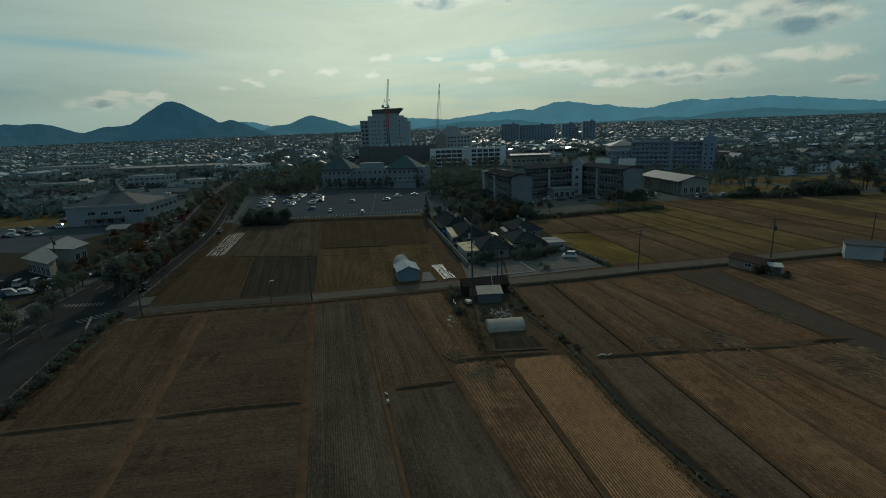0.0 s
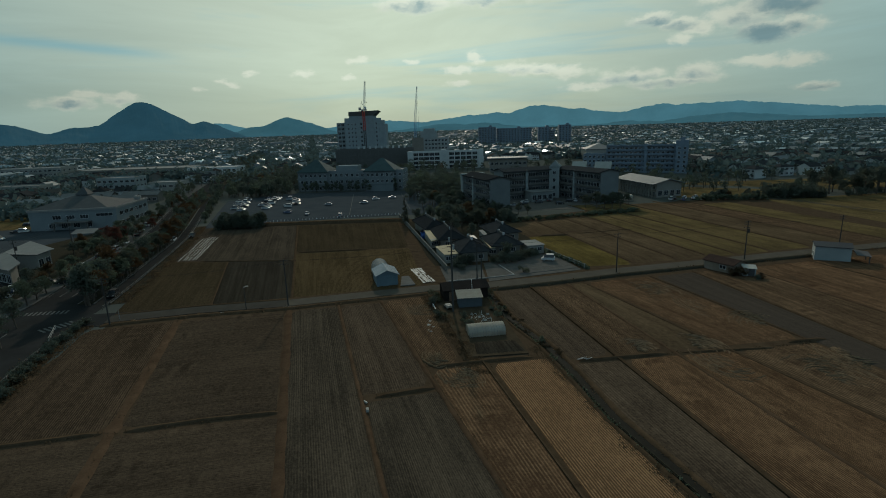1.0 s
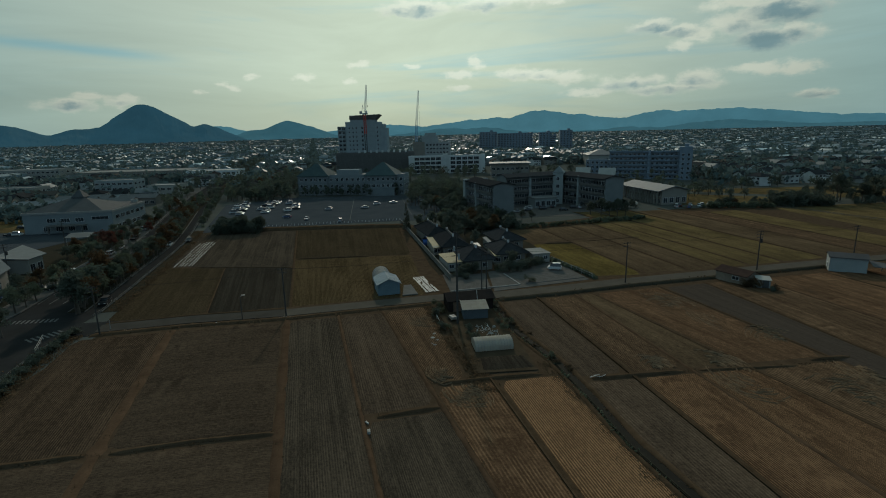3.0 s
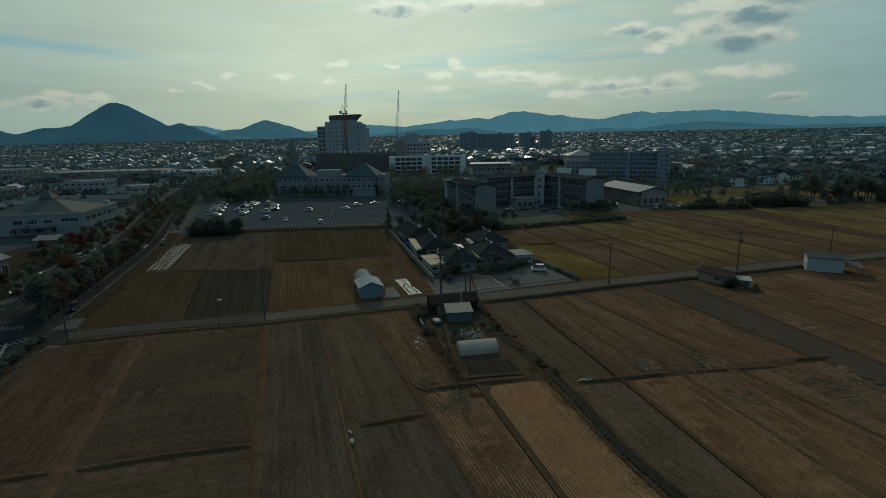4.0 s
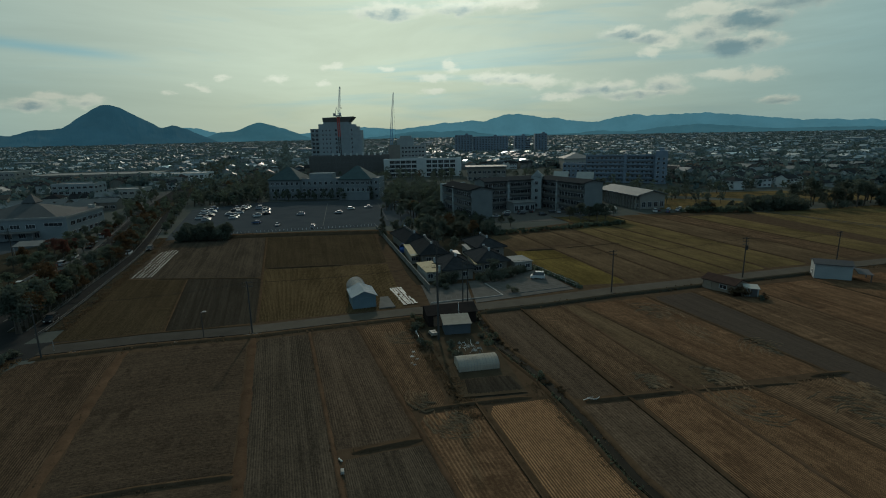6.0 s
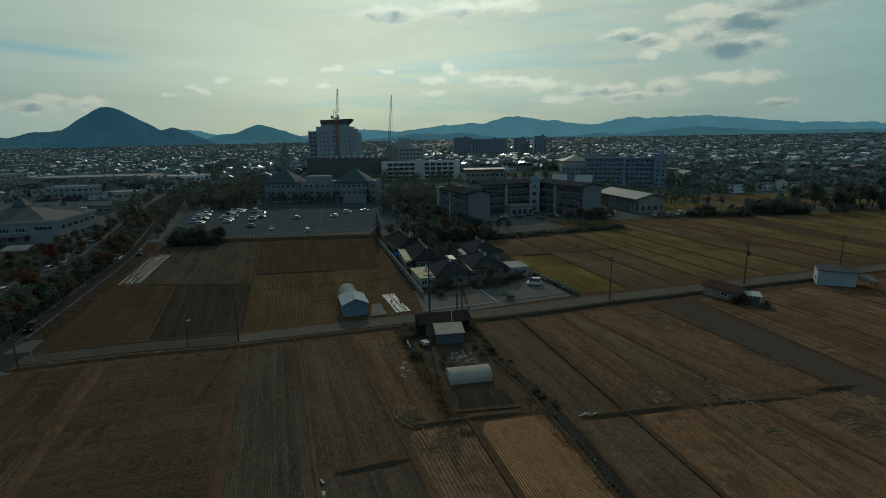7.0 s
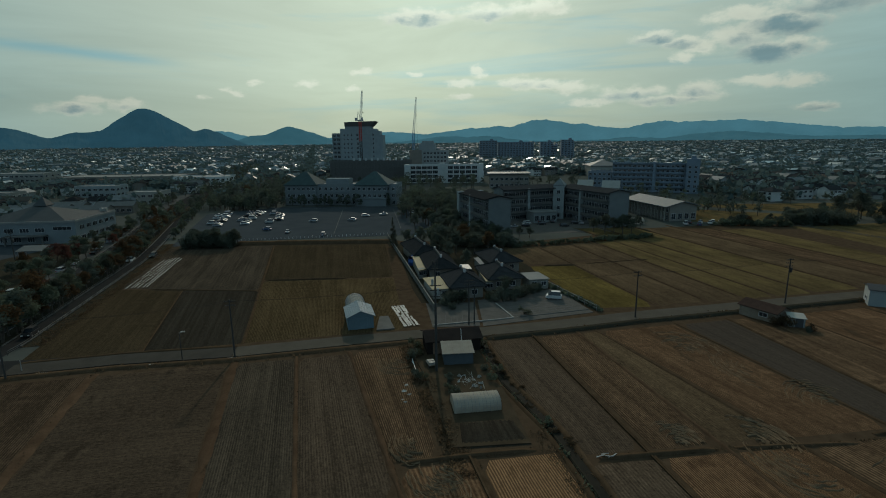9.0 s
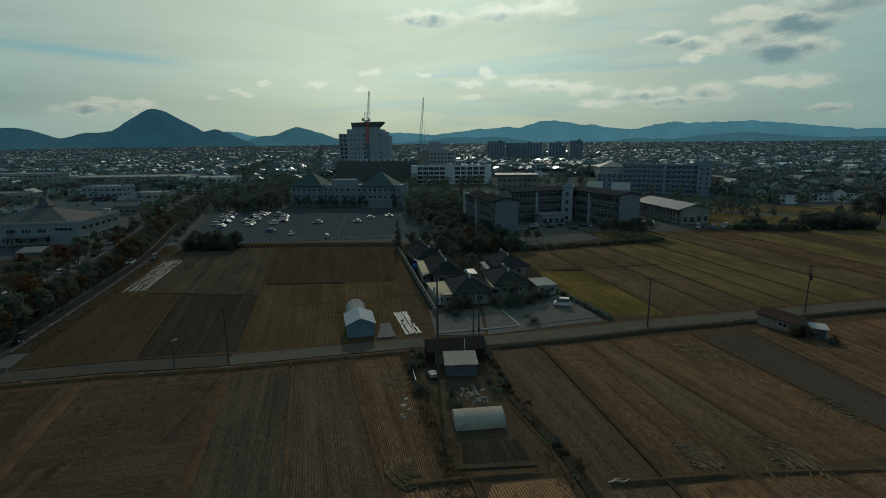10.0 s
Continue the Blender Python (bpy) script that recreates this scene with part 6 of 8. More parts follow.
part("crossarm", Form().box(-0.9, 0.9, 0.2, 0.3, 14.4, 14.52).box(-0.9, 0.9, 0.2, 0.3, 13.6, 13.72).box(-0.7, 0.7, 0.2, 0.3, 12.6, 12.7), M["pole"], t)
part("aerial_box", Form().chamfer_box(0.22, 0.6, -0.2, 0.2, 13.0, 14.1, 0.05), M["plaster_grey"], t)
part("aerial_box", Form().chamfer_box(-0.6, -0.25, -0.2, 0.2, 14.7, 15.6, 0.05), M["plaster_grey"], t)
t = thing("street_lamp", pose(-44.7, 105.8, 0, 0, 0, 12), "short dark roadside lamp post beside the lane", "street lamp")
part("post", Form().tube((0, 0, 0), (0, 0, 5.0), 0.09, 0.06, 8), M["pole"], t)
part("lamp_head", Form().tube((0, 0, 5.0), (0.55, 0, 5.25), 0.05, 0.05, 6).box(0.3, 0.95, -0.12, 0.12, 5.15, 5.3), M["steel"], t)


def cable(a, b, sag, r=0.013):
    pts = [(lerp(a[0], b[0], k / 12), lerp(a[1], b[1], k / 12), lerp(a[2], b[2], k / 12) - sag * 4 * (k / 12) * (1 - k / 12)) for k in range(13)]
    single("cable", Form().pipe(pts, r), M["wire"], "thin black overhead cable", "cable")


ROUTE = [(-69.5, 98.4, 9.7), (-36.0, 107.0, 10.3), (5.5, 122.6, 9.3), (40.3, 126.2, 9.9), (76.6, 135.0, 10.2), (106.6, 142.7, 9.5)]
for a, b in zip(ROUTE, ROUTE[1:]):
    for s in (-0.8, 0.8):
        cable((a[0] + s, a[1], a[2]), (b[0] + s, b[1], b[2]), 0.7)
cable((5.5, 122.6, 8.4), (-0.4, 101.3, 13.6), 0.5)
cable((6.6, 122.9, 8.2), (6.0, 138.5, 4.2), 0.4)
for s in (0.0, 0.5, 1.0):
    cable((-121.0, 138.0, 10.0 - s), (-134.0, 176.0, 10.0 - s), 0.8, 0.02)
    cable((-121.0, 138.0, 10.0 - s), (-98.5, 92.0, 10.0 - s), 0.8, 0.02)


def lattice(f, a, b, w0, w1, bays, slot=0, r=0.16):
    """A square lattice mast from a to b."""
    a, b = Vector(a), Vector(b)
    q = (b - a).to_track_quat("Z", "Y")
    rings = []
    for k in range(bays + 1):
        t = k / bays
        w = lerp(w0, w1, t) / 2
        rings.append([a.lerp(b, t) + q @ Vector((sx * w, sy * w, 0)) for sx, sy in ((-1, -1), (1, -1), (1, 1), (-1, 1))])
    for k in range(bays):
        for c in range(4):
            f.tube(rings[k][c], rings[k + 1][c], r, r, 4, slot)
            f.tube(rings[k][c], rings[k + 1][(c + 1) % 4], r * 0.6, r * 0.6, 3, slot)
            f.tube(rings[k][c], rings[k][(c + 1) % 4], r * 0.6, r * 0.6, 3, slot)
    return f


t = thing("tower_crane", pose(-83.0, 504.5, 0), "red and white tower crane with its jib raised", "crane")
part("mast_foot", lattice(Form(), (0, 0, 0), (0, 0, 36), 1.9, 1.9, 15), M["pole"], t)
part("mast", lattice(Form(), (0, 0, 36), (0, 0, 54), 1.9, 1.9, 8, r=0.24), M["red_steel"], t, "red lattice mast")
part("slewing_platform", Form().box(-2.2, 3.0, -1.6, 1.6, 54, 55.2).box(-4.4, -2.2, -1.3, 1.3, 54.4, 57.0), M["steel"], t)
part("operator_cab", Form().chamfer_box(1.4, 3.0, -2.6, -1.0, 55.2, 57.4, 0.2), M["white_steel"], t)
part("jib", lattice(Form(), (0.6, 0, 55.2), (3.4, -2.0, 80.5), 1.5, 0.8, 16, r=0.13), M["white_steel"], t, "white lattice jib pointing up")
part("back_mast", Form().tube((-2.6, 0, 55.2), (-1.4, 0, 62.5), 0.18, 0.18, 6).tube((-1.4, 0, 62.5), (0.6, 0, 57), 0.14, 0.14, 6), M["steel"], t)
part("hook_line", Form().tube((3.4, -2.0, 80.5), (3.4, -2.0, 62.0), 0.06, 0.06, 4).box(3.1, 3.7, -2.3, -1.7, 60.8, 62.0), M["wire"], t)
t = thing("crawler_crane", pose(-38.0, 541.0, 0), "crawler crane with a long dark lattice jib raised", "crane")
part("jib_foot", lattice(Form(), (0, 0, 3), (1.2, 0, 44), 2.2, 2.0, 18), M["blue_steel"], t, "blue lattice jib foot")
part("jib", lattice(Form(), (1.2, 0, 44), (4.4, 0, 77.3), 2.0, 0.7, 16, r=0.13), M["white_steel"], t)
part("stay", Form().tube((4.2, 0, 76.5), (4.9, -1.0, 30.0), 0.07, 0.07, 4), M["wire"], t)
part("carrier", Form().chamfer_box(-5, 3, -2.2, 2.2, 1.4, 4.2, 0.3), M["blue_steel"], t)
for y in (-2.6, 2.6):
    part("crawler_track", Form().chamfer_box(-5, 4, y - 0.6, y + 0.6, 0, 1.4, 0.3), M["tyre"], t)

# ---- trees ----
TREES = {}


def leaf_cloud(rng, clumps, per, size):
    """Small leaf blades spread over ellipsoid clumps (x, y, z, rx, rz)."""
    f = Form()
    for cx, cy, cz, rx, rz in clumps:
        for _ in range(per):
            d = Vector((rng.gauss(0, 1), rng.gauss(0, 1), rng.gauss(0, 1))).normalized() * (rng.random() ** 0.35)
            p = Vector((cx + d.x * rx, cy + d.y * rx, cz + d.z * rz))
            a = Vector((rng.gauss(0, 1), rng.gauss(0, 1), rng.gauss(0, 1))).normalized()
            b = a.orthogonal().normalized()
            s = size * rng.uniform(0.6, 1.3)
            f.add([p - a * s, p - b * s * 0.55, p + a * s, p + b * s * 0.55], [(0, 1, 2, 3)])
    return f


def tree_meshes(kind, variant):
    key = (kind, variant)
    if key in TREES:
        return TREES[key]
    rng = random.Random(kind + str(variant))
    trunk = Form()
    if kind == "conifer":
        h = 10.2
        trunk.tube((0, 0, 0), (0, 0, h * 0.9), 0.24, 0.04, 8)
        cl = []
        for k in range(26):
            t = k / 25
            r = lerp(2.0, 0.2, t ** 1.1)
            for j in range(max(1, int(5 * (1 - t)))):
                a = rng.uniform(0, 6.28)
                cl.append((math.cos(a) * r * 0.55, math.sin(a) * r * 0.55, lerp(0.8, h, t), r * 0.55, 0.6))
        crown = leaf_cloud(rng, cl, 26, 0.24)
    elif kind == "bush":
        for k in range(6):
            a = rng.uniform(0, 6.28)
            trunk.tube((0, 0, 0), (math.cos(a) * 0.9, math.sin(a) * 0.9, 1.8), 0.07, 0.02, 5)
        cl = [(rng.uniform(-1.3, 1.3), rng.uniform(-1.3, 1.3), rng.uniform(0.3, 2.6), rng.uniform(0.6, 1.0), rng.uniform(0.5, 0.8)) for _ in range(16)]
        crown = leaf_cloud(rng, cl, 60, 0.18)
    elif kind in ("shrub", "dry"):
        for k in range(5):
            a = rng.uniform(0, 6.28)
            trunk.tube((0, 0, 0), (math.cos(a) * 0.6, math.sin(a) * 0.6, 1.2), 0.06, 0.02, 5)
        cl = [(rng.uniform(-1.0, 1.0), rng.uniform(-1.0, 1.0), rng.uniform(0.5, 1.7), rng.uniform(0.5, 0.9), rng.uniform(0.4, 0.7)) for _ in range(9)]
        crown = leaf_cloud(rng, cl, 70, 0.16)
    else:
        h = rng.uniform(6.6, 8.4)
        lean = (rng.uniform(-0.3, 0.3), rng.uniform(-0.3, 0.3))
        trunk.tube((0, 0, 0), (lean[0], lean[1], h * 0.45), 0.24, 0.15, 8)
        cl = []
        for k in range(7):
            a, up = k * 0.9 + rng.uniform(-0.3, 0.3), rng.uniform(0.6, 0.95) * h
            r = rng.uniform(0.8, 2.3) * (1.25 - up / h * 0.5)
            tip = (lean[0] + math.cos(a) * r, lean[1] + math.sin(a) * r, up)
            trunk.tube((lean[0], lean[1], h * rng.uniform(0.3, 0.44)), tip, 0.09, 0.025, 5)
            for _ in range(2):
                cl.append((tip[0] + rng.uniform(-0.6, 0.6), tip[1] + rng.uniform(-0.6, 0.6), tip[2] + rng.uniform(-0.9, 0.4), rng.uniform(0.7, 1.35), rng.uniform(0.5, 1.0)))
        for _ in range(16):
            a, r, z = rng.uniform(0, 6.28), 1.9 * rng.random() ** 0.6, rng.uniform(0.42, 1.0)
            r *= math.sin(math.pi * (0.15 + 0.8 * z)) * 1.15
            cl.append((lean[0] + math.cos(a) * r, lean[1] + math.sin(a) * r, h * z, rng.uniform(0.7, 1.2), rng.uniform(0.5, 0.9)))
        crown = leaf_cloud(rng, cl, 40, 0.25)
    leaf = {"green": "leaf_green", "dark": "leaf_dark", "rust": "leaf_rust", "red": "leaf_red", "conifer": "leaf_dark", "shrub": "leaf_green", "bush": "leaf_dark", "dry": "weeds"}[kind]
    TREES[key] = (trunk.mesh("trunk", M["bark"]), crown.mesh("crown", M[leaf]))
    return TREES[key]


TREE_LABEL = {"green": "broadleaf tree with dull green autumn leaves", "dark": "dense dark evergreen tree", "rust": "street tree with rust-brown autumn leaves", "red": "street tree with deep red autumn leaves",
              "conifer": "tall narrow dark conifer beside the wall", "dry": "low withered brown shrub", "shrub": "low rounded green garden shrub", "bush": "dense dark evergreen bush reaching to the ground"}


WOODS = []


def plant(kind, x, y, size=1.0, group="", squash=1.0):
    if y > 262 and group == "campus trees" or y > 250 and group == "avenue trees":
        WOODS.append((kind, x, y, size))
        return
    rng = random.Random(int(x * 37) * 7919 + int(y * 31))
    tr, cr = tree_meshes(kind, rng.randrange(4) if kind in ("green", "dark", "rust", "red") else rng.randrange(2))
    t = thing("tree" if kind not in ("shrub", "bush", "dry") else "shrub", pose(x, y, 0, 0, 0, rng.uniform(0, 360)) @ Matrix.Diagonal((size, size, size * squash, 1)), TREE_LABEL[kind], "tree" if kind not in ("shrub", "bush", "dry") else "shrub", group)
    part("trunk", tr, None, t)
    part("crown", cr, None, t)


rng = random.Random(5)
# along the avenue: the median, then the rows of the promenade
for k in range(56):
    y = 110 + k * 3.4
    if rng.random() < (0.95 if y < 140 else 0.8):
        plant(rng.choices(("green", "rust", "dark"), (4, 2, 4))[0], edge_x(y) - 5.2 + rng.uniform(-1.0, 0.8), y + rng.uniform(-1, 1), rng.uniform(0.9, 1.25) if y < 145 else rng.uniform(0.7, 1.0), "avenue trees", rng.uniform(0.8, 1.0))
for k in range(60):
    y = 60 + k * 4.0
    for off, keep, lo in ((-10.6, 0.35, 150), (-18.4, 0.6, 104), (-22.2, 0.35, 60), (-25.4, 0.7, 104), (-28.6, 0.4, 146), (-32.0, 0.45, 160)):
        if 98 < y < 110 or y < lo or rng.random() > keep or (y > 215 and off < -24):
            continue
        kind = rng.choices(("green", "rust", "dark", "red"), (5, 3, 4, 0.5))[0]
        plant(kind, edge_x(y) + off + rng.uniform(-1, 1), y + rng.uniform(-1.8, 1.8), rng.uniform(0.45, 0.8), "avenue trees", rng.uniform(0.75, 1.0))
    if y > 215:
        plant(rng.choice(("dark", "green", "shrub")), edge_x(y) + 3.0 + rng.uniform(-0.8, 0.8), y + rng.uniform(-2, 2), rng.uniform(0.5, 0.8), "avenue trees", 0.8)
for x, y, k, s in ((-82.5, 111.0, "dark", 1.2), (-85.0, 115.0, "green", 1.25), (-84.4, 119.5, "dark", 1.2), (-87.5, 122.0, "green", 1.2), (-88.0, 127.0, "rust", 1.1), (-90.0, 131.0, "rust", 1.15), (-91.0, 136.0, "red", 0.9), (-118, 176, "red", 0.9), (-124, 180, "red", 0.8), (-126, 170, "rust", 0.8), (-120, 184, "red", 0.7),
                   (-88.5, 98.1, "dark", 0.9), (-85.8, 85.2, "green", 0.9), (-82.9, 88.0, "dark", 0.8), (-90, 80, "dark", 0.9), (-97.0, 94.0, "green", 0.9)):
    plant(k, x, y, s, "avenue trees")
for k in range(26):
    y = 56 + k * 1.75
    plant("bush", edge_x(y) + 1.4 + rng.uniform(-0.6, 0.9), y, rng.uniform(0.45, 0.8), "hedge along the avenue bank", 0.7)
for k in range(20):
    y = 118 + k * 4.3
    plant(rng.choice(("dark", "green", "rust")), edge_x(y) - 3.9 + rng.uniform(-0.4, 0.4), y, rng.uniform(0.6, 0.85), "avenue trees", 0.85)
# trees along the far stretch of the avenue
for k in range(110):
    y = 270 + k * 4.4
    plant(rng.choice(("dark", "dark", "green")), edge_x(y) + rng.choice((-26.0, -21.0, -5.4, 3.0, 7.0)) + rng.uniform(-1.5, 1.5), y, rng.uniform(0.7, 1.1), "avenue trees")
# big clump at the corner of the car park
for k in range(34):
    plant("dark", rng.uniform(-93, -77), rng.uniform(200.5, 207.5), rng.uniform(0.7, 0.95), "clump by the car park", 0.85)
# conifer and trees among the houses
plant("conifer", -18.8, 200.0, 1.0)
for x, y, k, s in ((-3, 184, "dark", 1.0), (3, 188, "dark", 1.15), (9, 186, "dark", 1.1), (14, 190, "rust", 1.0), (19, 192, "dark", 0.9), (-9, 193, "dark", 1.0), (-2, 197, "dark", 1.2), (6, 199, "rust", 1.1), (1, 176, "dark", 0.8), (6, 170, "dark", 0.7), (-14, 202, "dark", 0.8),
                   (0.2, 135.0, "bush", 0.86), (2.2, 135.6, "bush", 1.01), (4.2, 137.6, "bush", 0.94), (1.2, 137.8, "bush", 0.86), (12.0, 137.5, "bush", 0.86), (13.8, 138.8, "bush", 1.01), (15.8, 138.6, "bush", 0.86), (17.6, 140.2, "bush", 1.01), (19.6, 141.6, "bush", 0.94), (21.4, 143.6, "bush", 0.86), (11.0, 141.0, "bush", 0.72), (23.4, 145.4, "bush", 0.65), (2.0, 132.0, "bush", 0.58), (14.6, 141.5, "dark", 0.7)):
    plant(k, x, y, s, "trees among the houses")
for x, y, s in ((17.6, 128.6, 0.9), (22.5, 146.0, 0.8), (10.5, 140.0, 0.7), (7.4, 110.5, 0.8), (6.6, 113.0, 0.8), (-4.6, 110.8, 0.9), (-4.2, 107.0, 0.8), (-2.4, 98.2, 0.6), (1.8, 94.6, 0.6), (8.4, 98.0, 0.6), (9.6, 100.5, 0.7), (14.8, 85.5, 0.5)):
    plant("shrub", x, y, s, "shrubs about the sheds")
for x, y, k, s in ((71.6, 118.6, "dry", 0.7), (67.6, 120.4, "dry", 1.15), (66.2, 121.6, "dry", 0.9), (70.2, 117.6, "bush", 0.4), (-3.4, 99.0, "bush", 0.5), (-4.8, 106.0, "bush", 0.6), (1.8, 97.6, "bush", 0.45), (7.6, 101.6, "bush", 0.4), (2.6, 92.6, "bush", 0.55)):
    plant(k, x, y, s, "shrubs about the sheds")
for k in range(30):
    plant("bush", rng.uniform(146, 166), rng.uniform(236, 246), rng.uniform(1.4, 2.4), "thicket east of the fields")
for k in range(34):
    plant(rng.choice(("bush", "dark")), rng.uniform(166, 226), rng.uniform(238, 262), rng.uniform(0.9, 1.6), "thicket east of the fields")
for k in range(16):
    plant("bush", rng.uniform(-93, -77), rng.uniform(199.5, 203.0), rng.uniform(1.2, 1.9), "clump by the car park")
for k in range(30):
    plant("bush", rng.uniform(-4, 22), rng.uniform(198, 212), rng.uniform(1.0, 1.8), "trees among the houses")
for k in range(22):
    y = rng.uniform(80, 108)
    plant("dry", 16.3 - 0.30 * (y - 80) + rng.uniform(-0.5, 0.9), y, rng.uniform(0.22, 0.45), "bushes along the ditch", 0.7)
# hedge between the fields and the campus
for k in range(56):
    t = k / 55
    plant("shrub", lerp(23.0, 76.0, t) + rng.uniform(-0.6, 0.6), lerp(198.5, 214.0, t) + rng.uniform(-0.8, 0.8), rng.uniform(0.6, 1.0), "hedge below the campus")
for k in range(26):
    t = k / 25
    plant("shrub", lerp(114.0, 141.0, t) + rng.uniform(-0.6, 0.6), lerp(240.0, 235.5, t) + rng.uniform(-0.8, 0.8), rng.uniform(0.9, 1.5), "hedge beside the sports hall")
for x, y, s in ((58, 226, 0.8), (62, 224, 0.9), (65, 222, 0.8), (68, 221, 0.9), (71, 220, 0.8), (27, 214, 0.6), (31, 215, 0.6), (22, 206, 0.7)):
    plant("dark", x, y, s, "trees below the campus")
# wooded campus
for x0, x1, y0, y1, n, s in ((-24, 8, 266, 335, 110, 1.2), (-14, 4, 232, 262, 22, 0.9), (-6, 20, 204, 226, 34, 0.75), (-146, -100, 296, 345, 60, 1.0), (-152, -96, 345, 430, 130, 1.1), (-122, -98, 296, 326, 46, 1.0), (-98, -34, 312, 320, 26, 0.8), (-130, -30, 350, 440, 60, 1.1), (20, 130, 300, 350, 50, 1.0), (60, 80, 226, 240, 10, 0.6), (-40, 100, 400, 460, 60, 1.1),
                             (100, 145, 262, 300, 26, 0.9), (118, 140, 238, 243, 16, 0.5), (146, 166, 236, 250, 14, 0.8), (172, 240, 255, 275, 14, 0.8), (150, 260, 290, 360, 40, 0.9)):
    for _ in range(n):
        plant(rng.choices(("dark", "green", "rust"), (9, 3, 0.4))[0], rng.uniform(x0, x1), rng.uniform(y0, y1), s * rng.uniform(0.75, 1.2), "campus trees")



def far_woods(name, rows, leaf, label):
    """Trees too far off to pick apart: trunk and leaf clumps of all of them in one mesh."""
    r2, f = random.Random(name + leaf), Form()
    for kind, x, y, s in rows:
        h = 7.6 * s * r2.uniform(0.8, 1.15)
        f.tube((x, y, 0), (x, y, h * 0.6), 0.2 * s, 0.1 * s, 5, 1)
        for _ in range(13):
            a, z = r2.uniform(0, 6.28), r2.uniform(0.35, 1.0)
            r = 2.3 * s * math.sin(math.pi * (0.15 + 0.8 * z)) * r2.random() ** 0.5
            c = leaf_cloud(r2, [(x + math.cos(a) * r, y + math.sin(a) * r, h * z, 1.0 * s, 0.8 * s)], 16, 0.4)
            f.add(c.v, c.f, 0)
    tagged(new(name, f.mesh(name, [M[leaf], M["bark"]])), label, "trees", kind="stuff")


for kind, leaf, label in (("dark", "leaf_dark", "dense dark evergreen woods round the campus"), ("green", "leaf_green", "dull green broadleaf trees round the campus"), ("rust", "leaf_rust", "rust-brown autumn trees round the campus")):
    far_woods("far_woods", [r for r in WOODS if r[0] == kind or kind == "rust" and r[0] == "red" or kind == "green" and r[0] == "shrub"], leaf, label)

# ---- vehicles ----
CARS = {}


def car_meshes(style):
    if style in CARS:
        return CARS[style]
    l, w = (4.2, 1.7) if style == "sedan" else (3.6, 1.6) if style == "van" else (3.9, 1.66)
    belt, top = (0.85, 1.42) if style == "sedan" else (1.0, 1.86) if style == "van" else (0.9, 1.52)
    rear, front = (0.30, 0.80) if style == "sedan" else (0.02, 0.86) if style == "van" else (0.06, 0.78)
    body = Form()
    x0, x1, y = 0, l, w / 2
    side = [(x0, 0.3), (x1, 0.3), (x1, 0.62), (l * front + 0.15, belt), (l * rear, belt), (x0, belt - 0.06)]
    for s, wy in ((-1, y), (1, y)):
        body.add([(px, s * wy, pz) for px, pz in side], [tuple(range(6)) if s < 0 else tuple(range(5, -1, -1))])
    n = len(side)
    body.add([(px, s * y, pz) for s in (-1, 1) for px, pz in side], [(k, k + n, (k + 1) % n + n, (k + 1) % n) for k in range(n)])
    a, b = l * rear + 0.1, l * front
    rx0, rx1 = a + (0.45 if style == "sedan" else 0.14), b - 0.75
    ry = y - 0.2
    body.add([(rx0, -ry, top), (rx1, -ry, top), (rx1, ry, top), (rx0, ry, top), (rx0, -ry, top - 0.05), (rx1, -ry, top - 0.05), (rx1, ry, top - 0.05), (rx0, ry, top - 0.05)], [(0, 1, 2, 3), (0, 4, 5, 1), (1, 5, 6, 2), (2, 6, 7, 3), (3, 7, 4, 0)])
    glass = Form().add([(a, -y + 0.05, belt), (b, -y + 0.05, belt), (b, y - 0.05, belt), (a, y - 0.05, belt), (rx0, -ry, top - 0.05), (rx1, -ry, top - 0.05), (rx1, ry, top - 0.05), (rx0, ry, top - 0.05)], [(0, 1, 5, 4), (1, 2, 6, 5), (2, 3, 7, 6), (3, 0, 4, 7)])
    wheel = Form().tube((0, -0.09, 0), (0, 0.09, 0), 0.3, 0.3, 14).tube((0, -0.10, 0), (0, 0.10, 0), 0.16, 0.16, 8, 1)
    lamp = Form().chamfer_box(-0.06, 0.02, -0.2, 0.2, -0.08, 0.08, 0.02)
    CARS[style] = (body, glass.mesh("window", M["glass"]), wheel.mesh("wheel", [M["tyre"], M["alu"]]), lamp.mesh("headlight", M["lamp_glass"]), lamp.mesh("taillight", M["tail_glass"]), l, w, {})
    return CARS[style]


CAR_WORD = {"car_white": "white", "car_silver": "silver", "car_black": "black", "car_blue": "dark blue"}


def car(x, y, turn, paint, style="hatch", group="parked cars", z=0.07):
    body, glass, wheel, head, tail, l, w, made = car_meshes(style)
    if paint not in made:
        made[paint] = body.mesh("body", M[paint])
    t = thing("van" if style == "van" else "car", pose(x, y, z, 0, 0, turn), f"{CAR_WORD[paint]} {'boxy minivan' if style == 'van' else 'sedan' if style == 'sedan' else 'hatchback'} parked on the asphalt", "van" if style == "van" else "car", group)
    part("body", made[paint], None, t)
    part("window", glass, None, t)
    for wx in (l * 0.2, l * 0.8):
        for s in (-1, 1):
            part("wheel", wheel, None, t, at=pose(wx, s * (w / 2 - 0.1), 0.3))
    for s in (-1, 1):
        part("headlight", head, None, t, at=pose(l, s * w * 0.34, 0.58))
        part("taillight", tail, None, t, at=pose(0.04, s * w * 0.36, 0.68))


